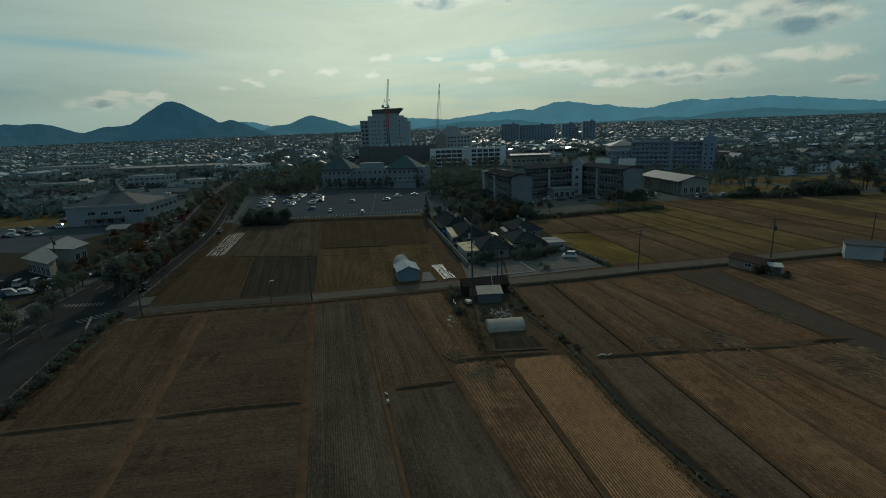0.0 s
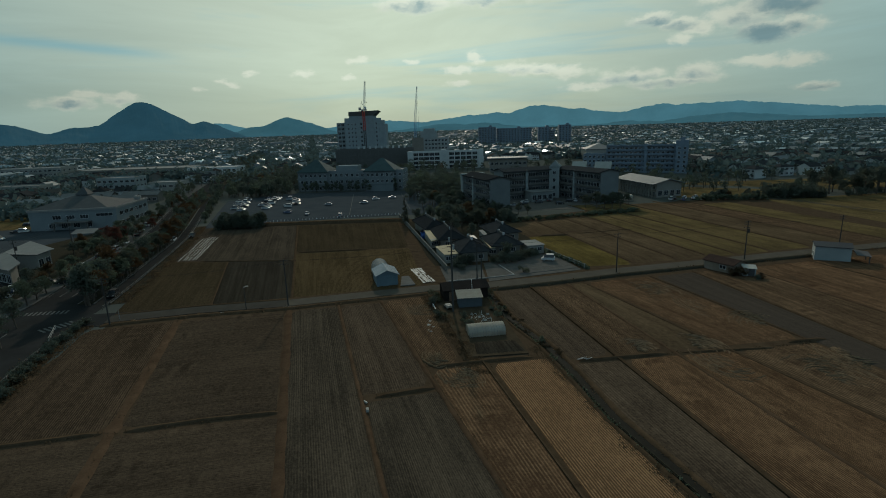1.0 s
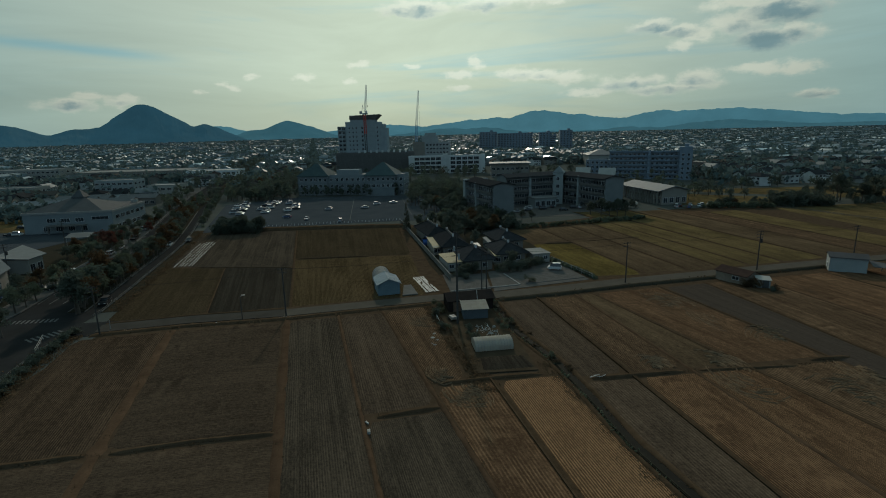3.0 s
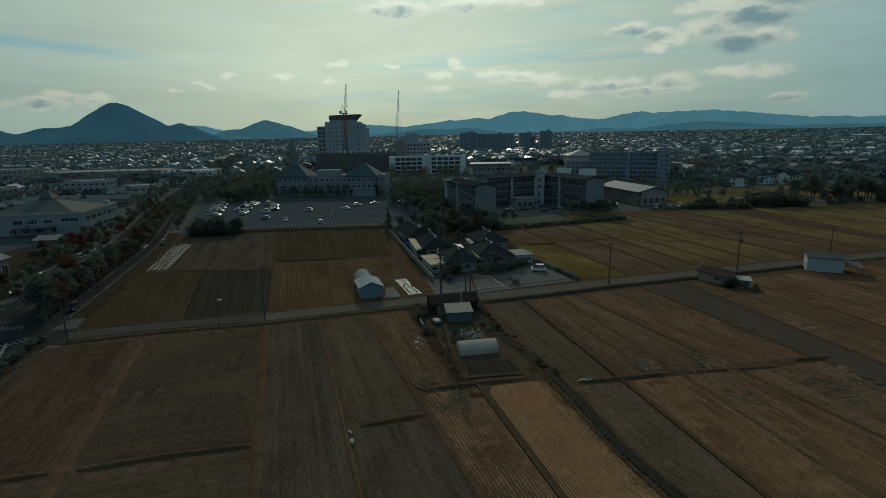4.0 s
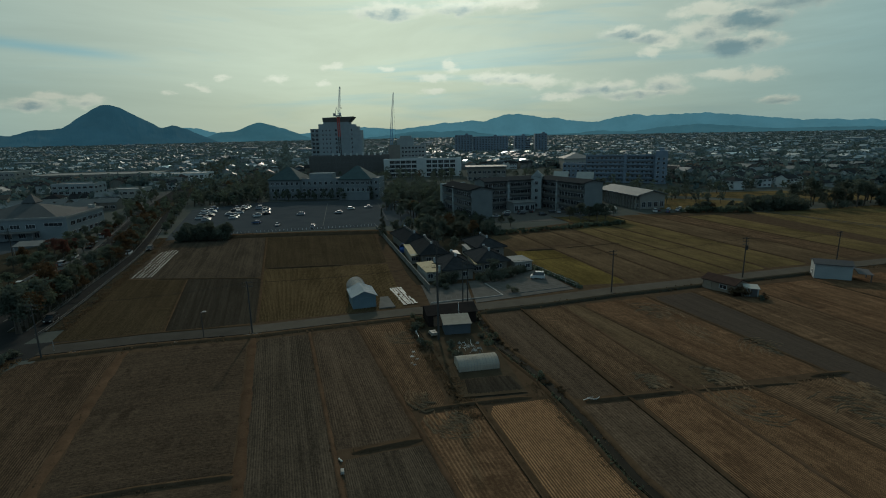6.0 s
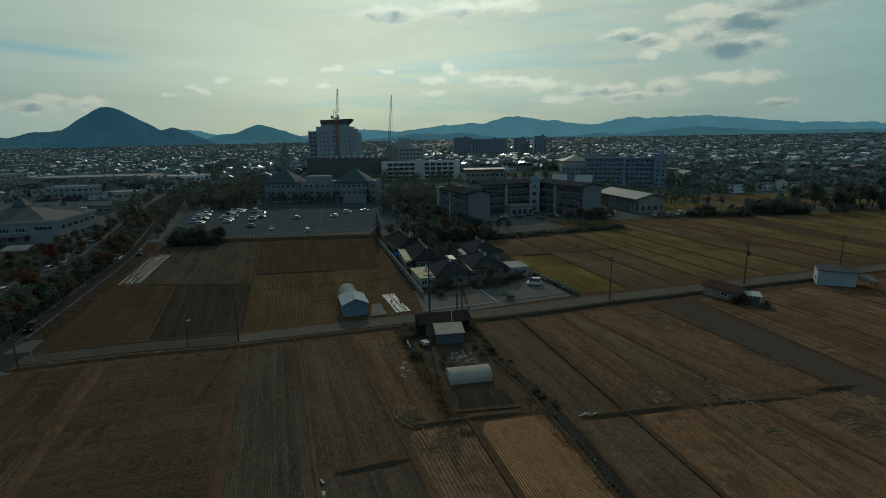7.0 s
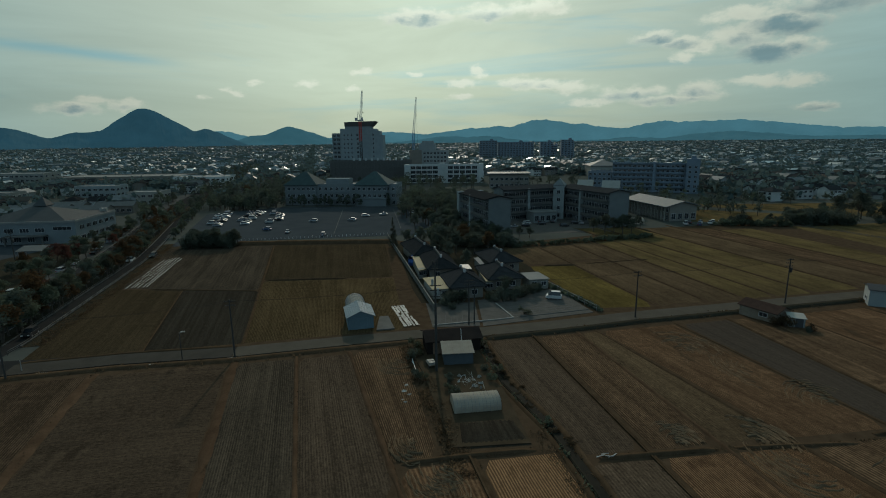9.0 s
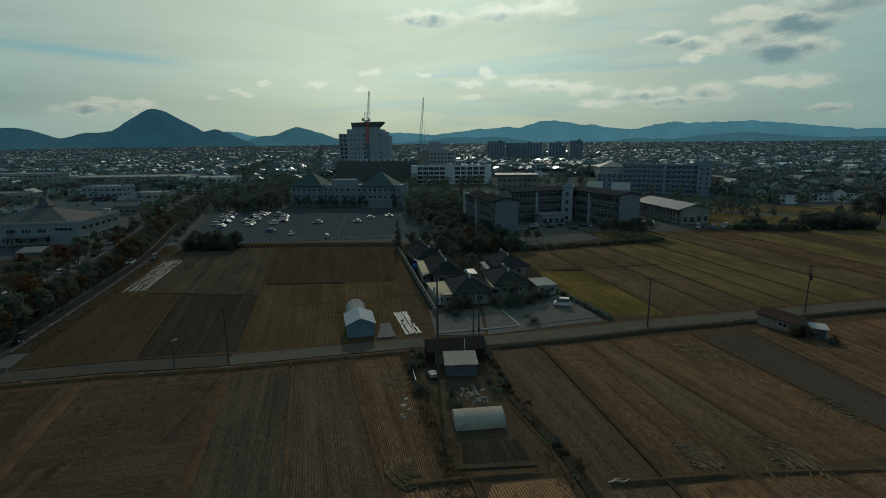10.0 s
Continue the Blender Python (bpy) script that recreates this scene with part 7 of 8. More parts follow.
PAINTS = ("car_white", "car_white", "car_silver", "car_silver", "car_black", "car_black", "car_blue")
rng = random.Random(11)
car(27.6, 139.0, 168, "car_white", "van", z=0.11)
car(-101.5, 183.0, -73, "car_white", "sedan", "cars on the avenue")
car(-97.6, 189.0, -73, "car_black", "hatch", "cars on the avenue")
car(-81.8, 119.6, -76, "car_black", "hatch", "cars on the avenue")
for k in range(9):
    y = 142 + k * 11.5 + rng.uniform(-2, 2)
    car(edge_x(y) - 20.6 + rng.uniform(-0.5, 0.5), y, 106 + rng.uniform(-6, 6), rng.choice(("car_white", "car_silver", "car_black")), rng.choice(("hatch", "van", "sedan")), "cars on the avenue", 0.19)
# three filled rows on the west side of the car park
for ax, ay, bx, by, n in ((-105.0, 247.0, -116.5, 286.0, 13), (-94.5, 252.0, -101.5, 288.0, 11), (-97.0, 268.0, -101.0, 290.0, 5), (-81.0, 256.5, -90.5, 290.0, 11)):
    for k in range(n):
        if rng.random() < 0.12:
            continue
        car(lerp(ax, bx, k / (n - 1)), lerp(ay, by, k / (n - 1)), 8 + rng.choice((0, 180)) + rng.uniform(-3, 3), rng.choice(PAINTS), rng.choice(("hatch", "sedan", "van")), "cars in the campus car park")
for x, y, a in ((-75.0, 236.5, 175), (-61, 258.4, 176), (-43.5, 261, 177), (-43, 273.5, 10), (-35, 278.5, 4), (-49.3, 221.5, 96), (-65.6, 228, 98), (-20, 282, 20), (-26, 296, 15), (-20, 296, 15)):
    car(x, y, a, rng.choice(PAINTS), rng.choice(("hatch", "sedan")), "cars in the campus car park")
for x, y in ((36.3, 247.4), (40.8, 249.3), (42.5, 244.4), (46.0, 248.0), (53.7, 246.7), (35.0, 240.0), (47.6, 240.1), (58.0, 244.3), (30.5, 238.0), (33.0, 244.0)):
    car(x, y, rng.choice((0, 90, 180)) + rng.uniform(-10, 10), rng.choice(("car_white", "car_black", "car_black", "car_white", "car_silver")), rng.choice(("hatch", "sedan", "van")), "cars in the dormitory yard")
for x, y in ((100.9, 239.9), (103.6, 243.0), (105.6, 238.2), (108.4, 243.6), (111.6, 241.0), (114.2, 244.4), (118.1, 243.8)):
    car(x, y, 70 + rng.uniform(-8, 8), rng.choice(PAINTS), rng.choice(("hatch", "sedan", "van")), "cars beside the sports hall")
for x, y in ((-187, 188), (-184, 188.6), (-190, 195), (-187, 195.6), (-178, 190), (-175, 190.4), (-192, 204), (-181, 205), (-178, 205.4), (-190, 222), (-187, 222.4), (-203, 317), (-199, 318), (-195, 319)):
    car(x, y, 8 + rng.uniform(-5, 5), rng.choice(PAINTS), rng.choice(("hatch", "van", "sedan")), "cars beside the civic hall")
for x, y in ((-115.1, 113.2), (-112.2, 114.6), (-113.2, 120.6), (-111.8, 122.9), (-118.0, 111.8), (-107.3, 127.6), (-103.8, 128.9), (-110.5, 117.4)):
    car(x, y, 24 + rng.uniform(-6, 6), rng.choice(PAINTS), rng.choice(("hatch", "van", "sedan")), "cars at the corner shop", 0.08)
for k in range(18):
    car(-146 + (k % 9) * 4.0 + rng.uniform(-0.3, 0.3), 100 + (k % 9) * 1.2 + (k // 9) * 12, 100 + rng.uniform(-4, 4), rng.choice(PAINTS), rng.choice(("hatch", "van", "sedan")), "cars at the corner shop", 0.08)
car(103.0, 141.0, 12, "car_white", "van", "parked cars")
for k in range(16):
    car(-236 + (k % 8) * 3.0, 402 + (k // 8) * 9, 95 + rng.uniform(-4, 4), rng.choice(PAINTS), rng.choice(("hatch", "van", "sedan")), "cars at the works")

# painted marks
f = Form()
for k in range(10):
    a = (-93.0 + k * 0.92, 105.0 + k * 0.12)
    f.slab([(a[0], a[1], 0.07), (a[0] + 0.4, a[1] + 0.15, 0.07), (a[0] - 0.3, a[1] + 2.2, 0.07), (a[0] - 0.7, a[1] + 2.05, 0.07)], 0.01)
for k in range(7):
    a = (-83.0 + k * 0.5, 96.6 + k * 0.75)
    f.slab([(a[0], a[1], 0.07), (a[0] + 0.2, a[1] + 0.35, 0.07), (a[0] + 2.6, a[1] - 1.0, 0.07), (a[0] + 2.4, a[1] - 1.35, 0.07)], 0.01)
single("road_marking", f, M["worn_paint"], "worn white crossing stripes on the avenue", "road marking", kind="structure")
f = Form()
for k in range(30):
    for off in (-0.6, -11.6, -14.8, -17.6):
        y = 62 + k * 7.0
        if 94 < y < 112:
            continue
        ax, bx = edge_x(y) + off, edge_x(y + 5.0) + off
        f.slab([(ax, y, 0.07), (ax + 0.2, y, 0.07), (bx + 0.2, y + 5.0, 0.07), (bx, y + 5.0, 0.07)], 0.01)
single("road_marking", f, M["worn_paint"], "worn white lane markings on the avenue", "road marking", kind="structure")
f = Form()
for ax, ay, bx, by, n in ((-58.0, 300.0, -46.0, 226.0, 1), (-30.0, 298.0, -20.0, 238.0, 1), (-94.0, 304.0, -34.0, 309.5, 1)):
    d = Vector((bx - ax, by - ay, 0)).normalized() * 0.14
    f.slab([(ax + d.y, ay - d.x, 0.075), (bx + d.y, by - d.x, 0.075), (bx - d.y, by + d.x, 0.075), (ax - d.y, ay + d.x, 0.075)], 0.01)
for k in range(6):
    f.slab([(0.0 + k * 1.2 - 0.5, 123.5, 0.105), (0.12 + k * 1.2 - 0.5, 123.5, 0.105), (-0.5 + k * 1.2, 128.5, 0.105), (-0.62 + k * 1.2, 128.5, 0.105)], 0.01)
for k in range(8):
    f.slab([(16 + k * 1.9, 126.6 + k * 0.62, 0.105), (16.12 + k * 1.9, 126.6 + k * 0.62, 0.105), (14.8 + k * 1.9, 131.2 + k * 0.62, 0.105), (14.68 + k * 1.9, 131.2 + k * 0.62, 0.105)], 0.01)
for k in range(5):
    ax, ay = 15.2 - k * 0.25, 128.2 + k * 1.25
    f.slab([(ax, ay, 0.105), (ax + 15.5 - k * 0.6, ay + 4.6, 0.105), (ax + 15.4 - k * 0.6, ay + 4.85, 0.105), (ax - 0.1, ay + 0.25, 0.105)], 0.01)
single("road_marking", f, M["worn_paint"], "white parking bay lines", "road marking", kind="structure")
strip("kerb", [(-1.6, 122.2), (0.2, 122.6), (10.7, 125.1), (15.0, 126.4)], 0.3, M["concrete"], "pale concrete kerb along the forecourt", "kerb", z=0.26, thick=0.26)
strip("kerb", [(15.0, 126.4), (12.0, 136.2)], 0.35, M["concrete"], "pale concrete kerb between forecourt and gravel", "kerb", z=0.24, thick=0.24)
strip("kerb", [(16.5, 127.0), (24.0, 129.2), (32.0, 131.6)], 0.2, M["concrete_dark"], "low grey kerb along the gravel ground", "kerb", z=0.2, thick=0.2)
# white posts along the car park edge
for k in range(40):
    t = k / 39
    x, y = lerp(-80.0, -24.0, t), lerp(213.2, 224.5, t)
    tagged(part("marker_post", Form().tube((x, y, 0), (x, y, 0.75), 0.07, 0.07, 6).tube((x, y, 0.75), (x, y, 0.82), 0.07, 0.02, 6), M["white_steel"], None), "short white marker post along the car park edge", "post", "car park posts")

# ---- town ----


def town_house(w, d, floors, roof, hipped, wall, label):
    t = thing("town_house", Matrix.Identity(4), label, "house", "houses of the town")
    h = 2.85 * floors
    rise = d * 0.24
    part("wall", Form().box(-w / 2, w / 2, -d / 2, d / 2, 0, h) if hipped else Form().gable_wall(-w / 2, w / 2, -d / 2, d / 2, h, rise * 0.95), M[wall], t)
    if hipped:
        part("roof", Form().hip(-w / 2, w / 2, -d / 2, d / 2, h, rise, 0.6, 0.18), M[roof], t)
    else:
        part("roof", Form().gable(-w / 2, w / 2, -d / 2, d / 2, h, rise, 0.6, 0.18), M[roof], t)
    windows_on(t, -w / 2, -d / 2, w / 2, -d / 2, 0, floors, 2.8, 3, 1.6, 1.1)
    return t


STYLES = [town_house(*s) for s in ((10, 8, 2, "tile_roof", True, "plaster", "white two-storey house with a dark tiled roof"), (9, 8, 2, "tile_brown", False, "plaster_tan", "tan two-storey house with a brown roof"),
                                   (12, 8, 1, "tile_roof", True, "plaster_tan", "low house with a dark tiled roof"), (11, 9, 2, "metal_roof", False, "plaster_grey", "grey house with a pale metal roof"),
                                   (8, 8, 2, "tile_roof", False, "plaster", "white two-storey house with a dark gabled roof"), (14, 9, 2, "tile_roof", False, "plaster_brown", "brown row house with a dark tiled roof"))]


def open_ground(x, y):
    """Whether a town house may stand here: outside fields, campus, roads and the larger buildings."""
    ave = -60 - 0.295 * y
    if y < 235 and x > -270:
        return False
    if abs(x - ave) < (26 if y < 340 else 14) and y < 900:
        return False
    if -140 < x < 175 and y < 545:
        return False
    if x >= 175 and y < 300 + 0.1 * x:
        return False
    for bx0, bx1, by0, by1 in ((-440, -225, 455, 520), (-280, -180, 320, 400), (-305, -265, 325, 350), (-245, -185, 455, 495), (-200, -170, 325, 350), (35, 215, 895, 935), (-190, -120, 195, 260), (-245, -205, 395, 420), (-242, -160, 258, 308), (-400, -285, 250, 312), (194, 236, 312, 348)):
        if bx0 < x < bx1 and by0 < y < by1:
            return False
    return True


rng = random.Random(21)
spots, far = [], []
ca, sa = math.cos(radians(15)), math.sin(radians(15))
for i in range(-330, 330):
    for j in range(0, 330):
        step = 14.0
        u, v = i * step, j * step + (8.0 if i % 3 == 0 else 0)
        if i % 5 == 0 or j % 7 == 0:
            continue
        x, y = u * ca - v * sa + rng.uniform(-2.5, 2.5), u * sa + v * ca + rng.uniform(-2.5, 2.5)
        r = math.hypot(x, y)
        if not (150 < r < 4100) or abs(x) > 1.05 * y + 120 or not open_ground(x, y):
            continue
        keep = 0.85 if r < 900 else 0.6 if r < 1800 else 0.4
        if rng.random() > keep:
            continue
        (spots if r < 900 else far).append((r, x, y))
spots.sort()
for r, x, y in spots[:250]:
    copy_thing(rng.choice(STYLES), pose(x, y, 0, 0, 0, 15 + rng.choice((0, 90, 180, 270)) + rng.uniform(-4, 4)))
copy_thing(STYLES[0], pose(208.5, 333.0, 0, 0, 0, 10))
copy_thing(STYLES[4], pose(223.5, 330.0, 0, 0, 0, 12))
for k, s in enumerate(STYLES):
    s.matrix_basis = pose(-296.0 - 15 * k, 262.0 + 6 * k, 0, 0, 0, 8)
far = spots[250:] + far


def distant_town(name, rows, label):
    v, f, s = [], [], []
    for r, x, y in rows:
        big = rng.random() < (0.012 if r < 1500 else 0.03)
        w, d = (rng.uniform(20, 48), rng.uniform(12, 24)) if big else (rng.uniform(8, 14), rng.uniform(7, 10))
        h = rng.choice((5, 6, 7, 9, 12)) if big else rng.choice((3.2, 5.6, 5.8, 6.2))
        rise = 0.6 if big else d * 0.23
        a = radians(15 + rng.choice((0, 90)) + rng.uniform(-6, 6))
        c, q = math.cos(a), math.sin(a)
        k = len(v)
        for px, py, pz in ((-w / 2, -d / 2, 0), (w / 2, -d / 2, 0), (w / 2, d / 2, 0), (-w / 2, d / 2, 0), (-w / 2, -d / 2, h), (w / 2, -d / 2, h), (w / 2, d / 2, h), (-w / 2, d / 2, h)):
            v.append((x + px * c - py * q, y + px * q + py * c, pz))
        f += [(k, k + 1, k + 5, k + 4), (k + 1, k + 2, k + 6, k + 5), (k + 2, k + 3, k + 7, k + 6), (k + 3, k, k + 4, k + 7)]
        s += [0] * 4
        k = len(v)
        o = 0.5
        for px, py, pz in ((-w / 2 - o, -d / 2 - o, h - 0.2), (w / 2 + o, -d / 2 - o, h - 0.2), (w / 2 + o, d / 2 + o, h - 0.2), (-w / 2 - o, d / 2 + o, h - 0.2), (-w / 2 - o * (not big), 0, h + rise), (w / 2 + o * (not big), 0, h + rise)):
            v.append((x + px * c - py * q, y + px * q + py * c, pz))
        f += [(k, k + 1, k + 5, k + 4), (k + 2, k + 3, k + 4, k + 5), (k + 1, k + 2, k + 5), (k + 3, k, k + 4)]
        s += [2 if rng.random() < (0.10 if r < 1500 else 0.04) else 1] * 4
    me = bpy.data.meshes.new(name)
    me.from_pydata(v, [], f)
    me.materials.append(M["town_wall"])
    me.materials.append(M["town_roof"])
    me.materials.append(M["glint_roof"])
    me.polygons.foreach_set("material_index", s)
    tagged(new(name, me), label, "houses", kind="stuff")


distant_town("distant_town", far, "countless far houses with grey tiled roofs, tinted with haze, across the plain")


def distant_woods(n, label):
    v, f = [], []
    for _ in range(n):
        r = 300 + 3700 * rng.random() ** 1.3
        az = radians(rng.uniform(-52, 48))
        x, y = r * math.sin(az), r * math.cos(az)
        if not open_ground(x, y):
            continue
        long = rng.uniform(4, 30) if rng.random() < 0.3 else rng.uniform(2, 6)
        for _ in range(int(8 + long * 3)):
            px, py, pz = x + rng.gauss(0, long * 0.6), y + rng.gauss(0, 3), abs(rng.gauss(3.0, 2.4))
            s = rng.uniform(0.8, 2.0) * (1 + r / 2500)
            a, b = Vector((rng.gauss(0, 1), rng.gauss(0, 1), rng.gauss(0, 1))).normalized(), Vector((rng.gauss(0, 1), rng.gauss(0, 1), rng.gauss(0, 1))).normalized()
            k = len(v)
            p = Vector((px, py, pz))
            v += [tuple(p - a * s), tuple(p - b * s), tuple(p + a * s), tuple(p + b * s)]
            f.append((k, k + 1, k + 2, k + 3))
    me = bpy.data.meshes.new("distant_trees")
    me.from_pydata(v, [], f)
    me.materials.append(M["leaf_far_hazed"])
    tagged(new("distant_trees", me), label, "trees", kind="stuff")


distant_woods(20000, "far dark groves, tinted with haze, between the houses of the plain")

# ---- small things on the fields ----
rng = random.Random(3)


def sheet_rows(x0, y0, dx, dy, n, length, gap, label, group, width=0.5, torn=0.3):
    """Loose strips of white film lying in rows, torn into pieces."""
    l = math.hypot(dx, dy)
    ux, uy = dx / l, dy / l
    for k in range(n):
        start = rng.uniform(0, 1.0)
        while start < length - 0.8:
            run = min(rng.uniform(2.0, 8.0), length - start)
            f, m, pts, side = Form(), max(3, int(run / 0.35)), [], rng.uniform(-0.2, 0.2) * gap
            for j in range(m + 1):
                pos = start + run * j / m
                wide = width * max(0.2, 0.95 + 0.55 * noise.noise((pos * 0.7, k * 3.7, x0)))
                t = k * gap + side + 0.25 * gap * noise.noise((pos * 0.6, k * 5.0, 2.0))
                ox, oy = x0 + uy * t + ux * pos, y0 - ux * t + uy * pos
                for s in (-0.5, -0.1, 0.25, 0.5):
                    pts.append((ox + uy * s * wide + rng.uniform(-0.06, 0.06), oy - ux * s * wide + rng.uniform(-0.06, 0.06), 0.19 + rng.uniform(0.0, 0.05) * (1.6 if abs(s) < 0.4 else 1)))
            f.add(pts, [(j * 4 + i, j * 4 + i + 1, j * 4 + i + 5, j * 4 + i + 4) for j in range(m) for i in range(3)])
            single("plastic_sheet", f, M["sheet"], label, "plastic sheet", group)
            start += run + (rng.uniform(0.3, 2.0) if rng.random() < torn * 2 else 0.1)


sheet_rows(-82.2, 149.0, -8.6, 35.0, 6, 36.0, 0.95, "tattered white plastic strips laid along the field edge", "strips at the field edge", 0.32, 0.4)
sheet_rows(-7.2, 121.2, -4.4, 13.0, 5, 13.5, 0.62, "white plastic sheeting folded in rows beside the concrete apron", "strips beside the blue shed", 0.5, 0.15)


def straw_swirl(x, y, r, turn, n=10):
    """Curved wads of loose straw left where a machine turned."""
    f = Form()
    for k in range(n):
        rad = r * (0.25 + 1.3 * k / n) + rng.uniform(-0.12, 0.12)
        a0 = turn + rng.uniform(-0.5, 0.3)
        span = rng.uniform(0.7, 1.7)
        m, pts = max(4, int(rad * span / 0.3)), []
        cut_at = rng.uniform(0.2, 0.8)
        for j in range(m + 1):
            a = a0 + span * j / m
            q = rad + 0.25 * noise.noise((j * 0.35, k * 3.1, x))
            wide = 0.085 * max(0.15, 1.0 + 0.9 * noise.noise((j * 0.5, k * 2.3, y)))
            for o, z in ((-1, 0.1), (0, 0.23 + rng.uniform(-0.03, 0.04)), (1, 0.1)):
                pts.append((x + math.cos(a) * (q + o * wide) - math.cos(turn + 0.5) * r * 0.7, y + math.sin(a) * (q + o * wide) * 1.5 - math.sin(turn + 0.5) * r, z))
        f.add(pts, [(j * 3 + i, j * 3 + i + 1, j * 3 + i + 4, j * 3 + i + 3) for j in range(m) if abs(j / m - cut_at) > 0.08 for i in range(2)])
    single("loose_straw", f, M["straw_loose"], "curved wads of loose straw on the stubble", "straw", "loose straw on the fields", "stuff", smooth=True)


for x, y, r, a in ((45.0, 111.0, 3.6, 0.3), (48.0, 103.0, 2.6, 2.4), (41.7, 82.6, 2.4, 0.2), (40.6, 76.4, 2.8, 3.3), (31.0, 82.4, 1.8, 0.6), (0.6, 74.2, 2.4, 3.6), (1.6, 72.6, 1.8, 0.4), (55.6, 71.5, 3.4, 0.5), (-8.0, 104.2, 2.2, 3.5), (55.0, 93.0, 2.8, 1.2), (-3.4, 80.6, 1.8, 3.4), (60.5, 78.0, 2.6, 3.2)):
    straw_swirl(x, y, r * 1.4, a, 24)


def litter(x, y, w, d, h, mat, label, name="box", turn=0.0):
    single(name, Form().chamfer_box(-w / 2, w / 2, -d / 2, d / 2, 0, h, min(w, d, h) * 0.2), mat, label, name, at=pose(x, y, 0.08, 0, 0, turn))


litter(-12.0, 64.4, 0.4, 0.75, 0.35, M["sheet"], "white plastic tank standing on the field bank", "water_tank", 12)
litter(-12.6, 66.6, 0.2, 0.7, 0.18, M["sheet"], "short white pipe on the field bank", "pipe", 40)
for k in range(6):
    single("pipe", Form().tube((19.2 + k * 0.35, 78.2 + rng.uniform(-0.3, 0.3), 0.3), (20.2 + k * 0.3, 78.4 + rng.uniform(-0.4, 0.4), 0.36), 0.06, 0.06, 6), M["sheet"], "pale length of pipe lying on the bank", "pipe", "pipes on the bank")
# heap of netting, sticks and sacks between the hut and the tunnel


def crumple(name, x, y, r, h, mat, label, group):
    """An uneven heap of cloth or film."""
    f, n = Form(), 9
    pts = [(0, 0, h * rng.uniform(0.7, 1.1))]
    for ring, rz in ((0.45, 0.75), (0.8, 0.35), (1.0, 0.0)):
        for k in range(n):
            a = 2 * math.pi * k / n + rng.uniform(-0.2, 0.2)
            q = r * ring * rng.uniform(0.7, 1.25)
            pts.append((math.cos(a) * q, math.sin(a) * q * 0.75, h * rz * rng.uniform(0.4, 1.4)))
    faces = [(0, 1 + k, 1 + (k + 1) % n) for k in range(n)]
    for j in range(2):
        a, b = 1 + j * n, 1 + (j + 1) * n
        faces += [(a + k, b + k, b + (k + 1) % n, a + (k + 1) % n) for k in range(n)]
    single(name, f.add(pts, faces), mat, label, name, group, at=pose(x, y, 0.07, 0, 0, rng.uniform(0, 360)))


for k in range(12):
    crumple("sack", 2.8 + rng.uniform(0, 4.4), 95.2 + rng.uniform(0, 4.4), rng.uniform(0.2, 0.55), rng.uniform(0.15, 0.5), M["sheet"] if k % 3 else M["concrete"], "crumpled white sack on the garden plot", "sacks on the plot")
for k in range(26):
    x, y, a = 2.4 + rng.uniform(0, 5.0), 94.8 + rng.uniform(0, 5.0), rng.uniform(0, 3.14)
    single("garden_stake", Form().tube((x, y, 0.1), (x + math.cos(a) * 0.9, y + math.sin(a) * 0.9, rng.uniform(0.2, 1.3)), 0.025, 0.02, 5), M["white_steel"] if k % 2 else M["timber"], "thin stake leaning in the vegetable plot", "stake", "stakes on the plot")
for k in range(7):
    crumple("sack", -4.4 - k * 0.1 + rng.uniform(-0.5, 0.5), 91.0 + k * 1.1 + rng.uniform(-0.5, 0.5), rng.uniform(0.15, 0.5), rng.uniform(0.1, 0.3), M["sheet"] if k % 2 else M["concrete"], "pale rags and stones along the plot's edge", "sacks along the plot")
# blue sheet over the annex by the wall
f = Form()
pts = [(-11.4 + i * 0.7, 172.6 + j * 1.3, 2.9 + 0.25 * math.sin(i * 1.7 + j) - 0.18 * j + (0.0 if 0 < i < 4 else -1.1)) for j in range(5) for i in range(5)]
f.add(pts, [(j * 5 + i, j * 5 + i + 1, j * 5 + i + 6, j * 5 + i + 5) for j in range(4) for i in range(4)])
f.box(-11.2, -8.8, 172.8, 177.4, 0, 1.8)
single("tarpaulin", f, M["tarp"], "bright blue tarpaulin draped over a stack by the wall", "tarpaulin", smooth=True)


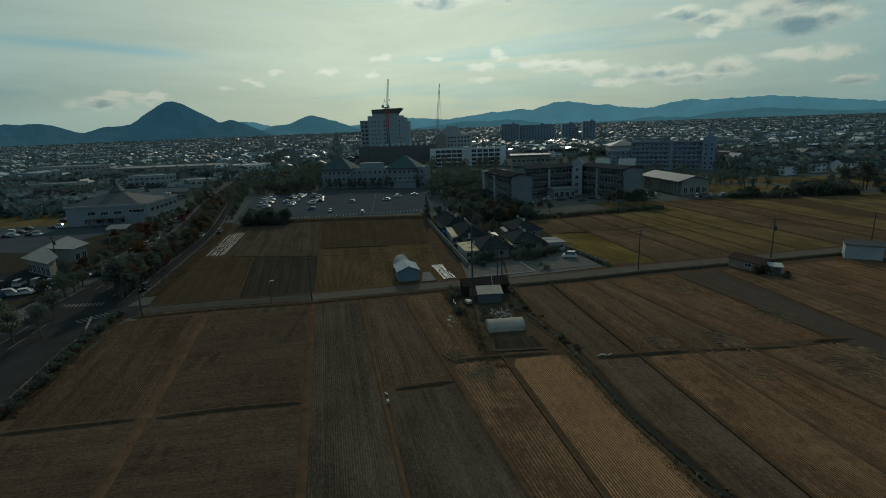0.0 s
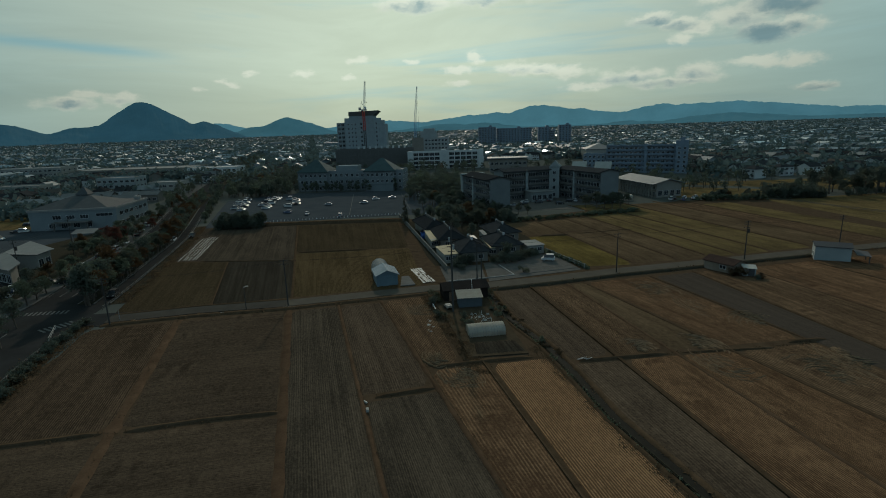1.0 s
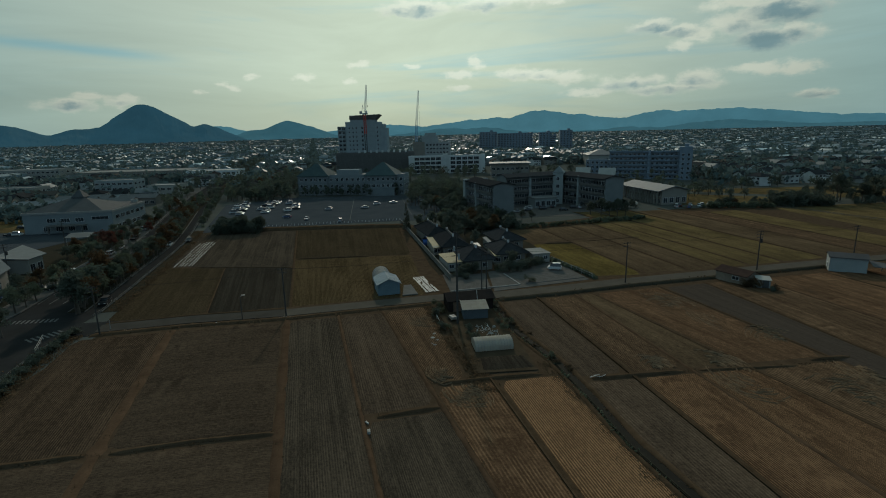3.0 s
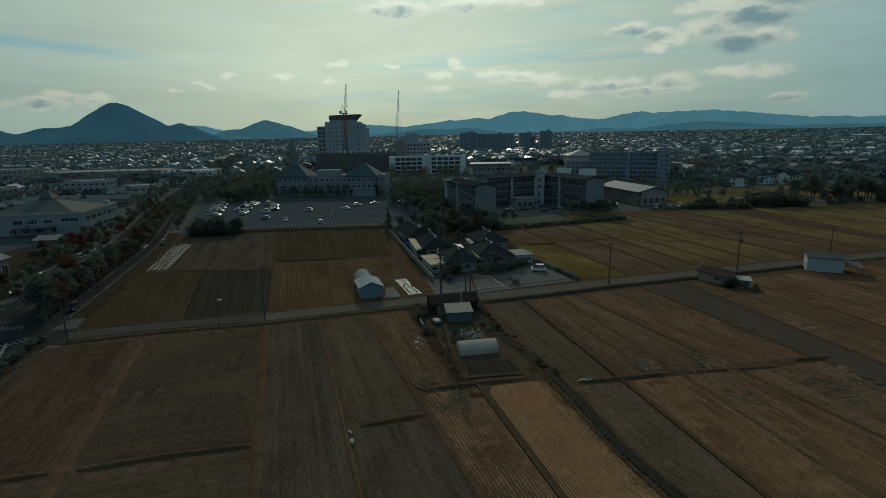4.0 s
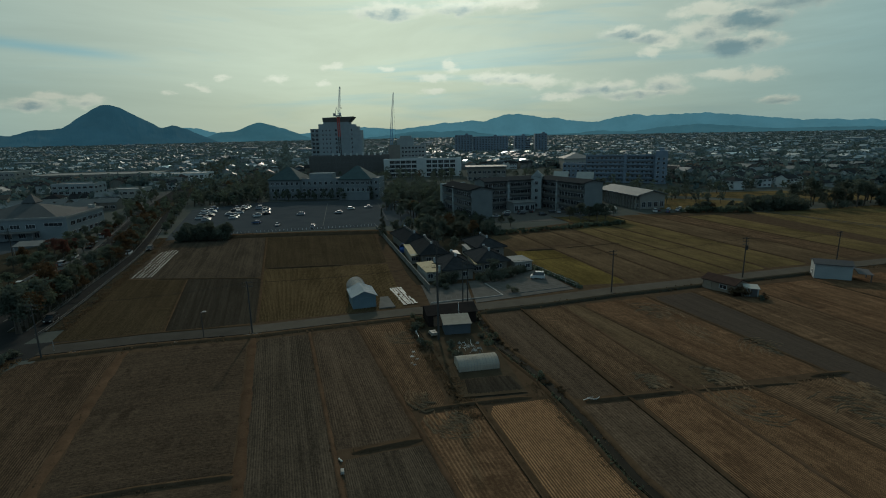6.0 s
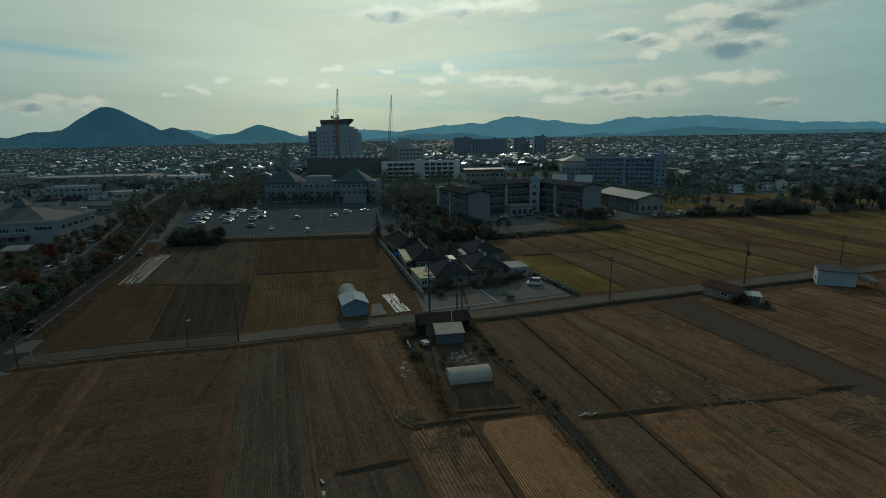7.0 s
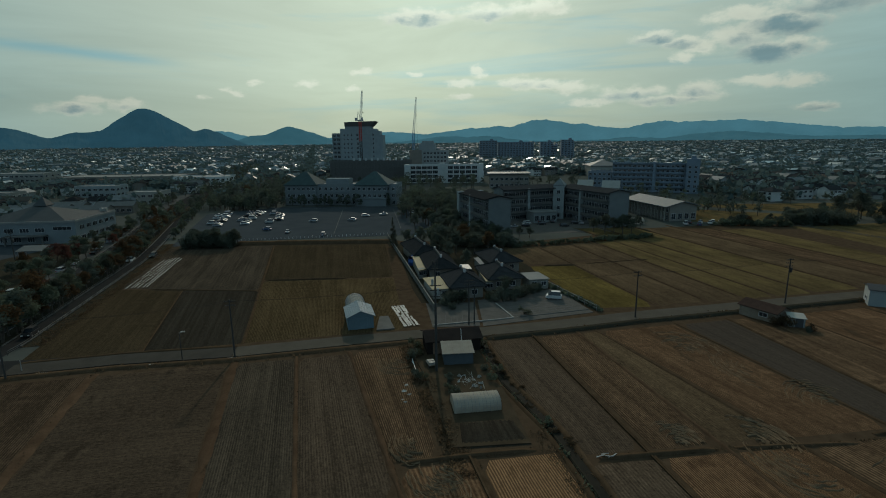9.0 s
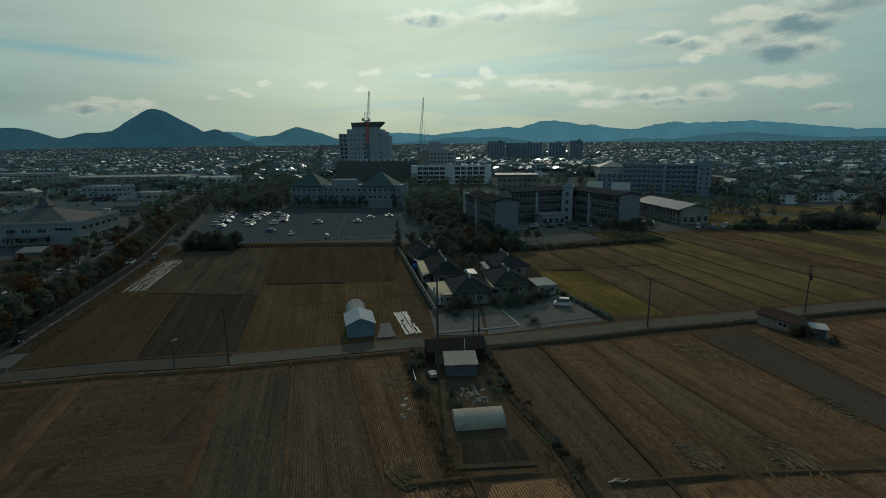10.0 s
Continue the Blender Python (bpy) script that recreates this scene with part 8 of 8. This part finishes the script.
def grass_band(pts, width, per_m, h, mat, label):
    v, fc = [], []
    for p, q in zip(pts, pts[1:]):
        for _ in range(int(math.dist(p, q) * per_m)):
            t, o = rng.random(), rng.gauss(0, width * 0.35)
            l = math.dist(p, q)
            x = lerp(p[0], q[0], t) - (q[1] - p[1]) / l * o
            y = lerp(p[1], q[1], t) + (q[0] - p[0]) / l * o
            clump = 0.5 + noise.noise((x * 0.35, y * 0.35, 1.0))
            if rng.random() > 0.35 + clump:
                continue
            a, s = rng.uniform(0, 6.28), h * rng.uniform(0.5, 1.3) * (0.6 + clump * 0.8)
            k = len(v)
            dx, dy = math.cos(a) * s * 0.45, math.sin(a) * s * 0.45
            v += [(x - dx, y - dy, 0.02), (x + dx, y + dy, 0.02), (x + dx * 0.8 + rng.gauss(0, 0.1), y + dy * 0.8, s + 0.1), (x - dx * 0.7, y - dy * 0.7 + rng.gauss(0, 0.1), s * 0.8 + 0.1)]
            fc.append((k, k + 1, k + 2, k + 3))
    me = bpy.data.meshes.new("grass")
    me.from_pydata(v, [], fc)
    me.materials.append(mat)
    tagged(new("grass", me), label, "grass", kind="stuff")


grass_band([(x + 0.9, y) for x, y in DITCH[1:]], 0.9, 10, 0.18, M["weeds"], "dry tufts of grass along the ditch")
grass_band([(x - 2.0, y) for x, y in DITCH[:5]], 2.4, 40, 0.1, M["weeds"], "dry grass on the verge of the ditch")
grass_band([(x - 0.8, y) for x, y in DITCH[1:]], 0.6, 8, 0.25, M["leaf_green"], "green tufts of weeds along the ditch")
grass_band([(p[0] + 0.6, p[1] - 3.3) for p in LANE], 1.8, 14, 0.22, M["weeds"], "weeds on the verge of the lane")
grass_band([(-6.6, 112.0), (-3.8, 99.0), (1.6, 82.0), (4.0, 74.0)], 2.2, 60, 0.14, M["weeds"], "brown weeds along the plot of sheds")
grass_band([(-1.5, 100.0), (2.6, 82.0), (5.0, 76.0)], 1.4, 40, 0.13, M["weeds"], "brown weeds along the plot of sheds")
grass_band([(26.5, 150.5), (34.6, 130.5)], 0.8, 30, 0.7, M["leaf_green"], "weedy hedge beside the house lot fence")
grass_band(beside(1.9, 1, 4), 3.0, 240, 0.13, M["weeds"], "dark hedge of weeds along the avenue bank")
grass_band(beside(2.4, 4, 10), 4.0, 50, 0.13, M["weeds"], "brown weeds on the avenue verge")
grass_band(beside(3.6, 4, 10), 1.4, 40, 0.18, M["weeds"], "dark weeds along the avenue bank")
for k, lo, hi in (("1", "south", "road"), ("2", "south", "road"), ("3", "south", "road"), ("4", "south", "road"), ("5", "south", "3"), ("6", "south", "road"), ("7", "south", "road"), ("8", "south", "road"), ("9", "south", "road")):
    a, b = meet(*V[k], *H[lo]), meet(*V[k], *H[hi])
    grass_band([(line_x(a, b, 35.0), 35.0), b], 0.8, 6, 0.09, M["weeds"], "dry tufts along a field bank")
for pts in ([H["S"][0], H["S"][1]], [H["2"][0], H["2"][1]], [H["3"][0], H["3"][1]], [H["R"][0], (33.9, 79.9), (52.0, 81.2), (62.2, 84.0)]):
    grass_band(pts, 0.9, 8, 0.12, M["weeds"], "dry tufts along a field bank")
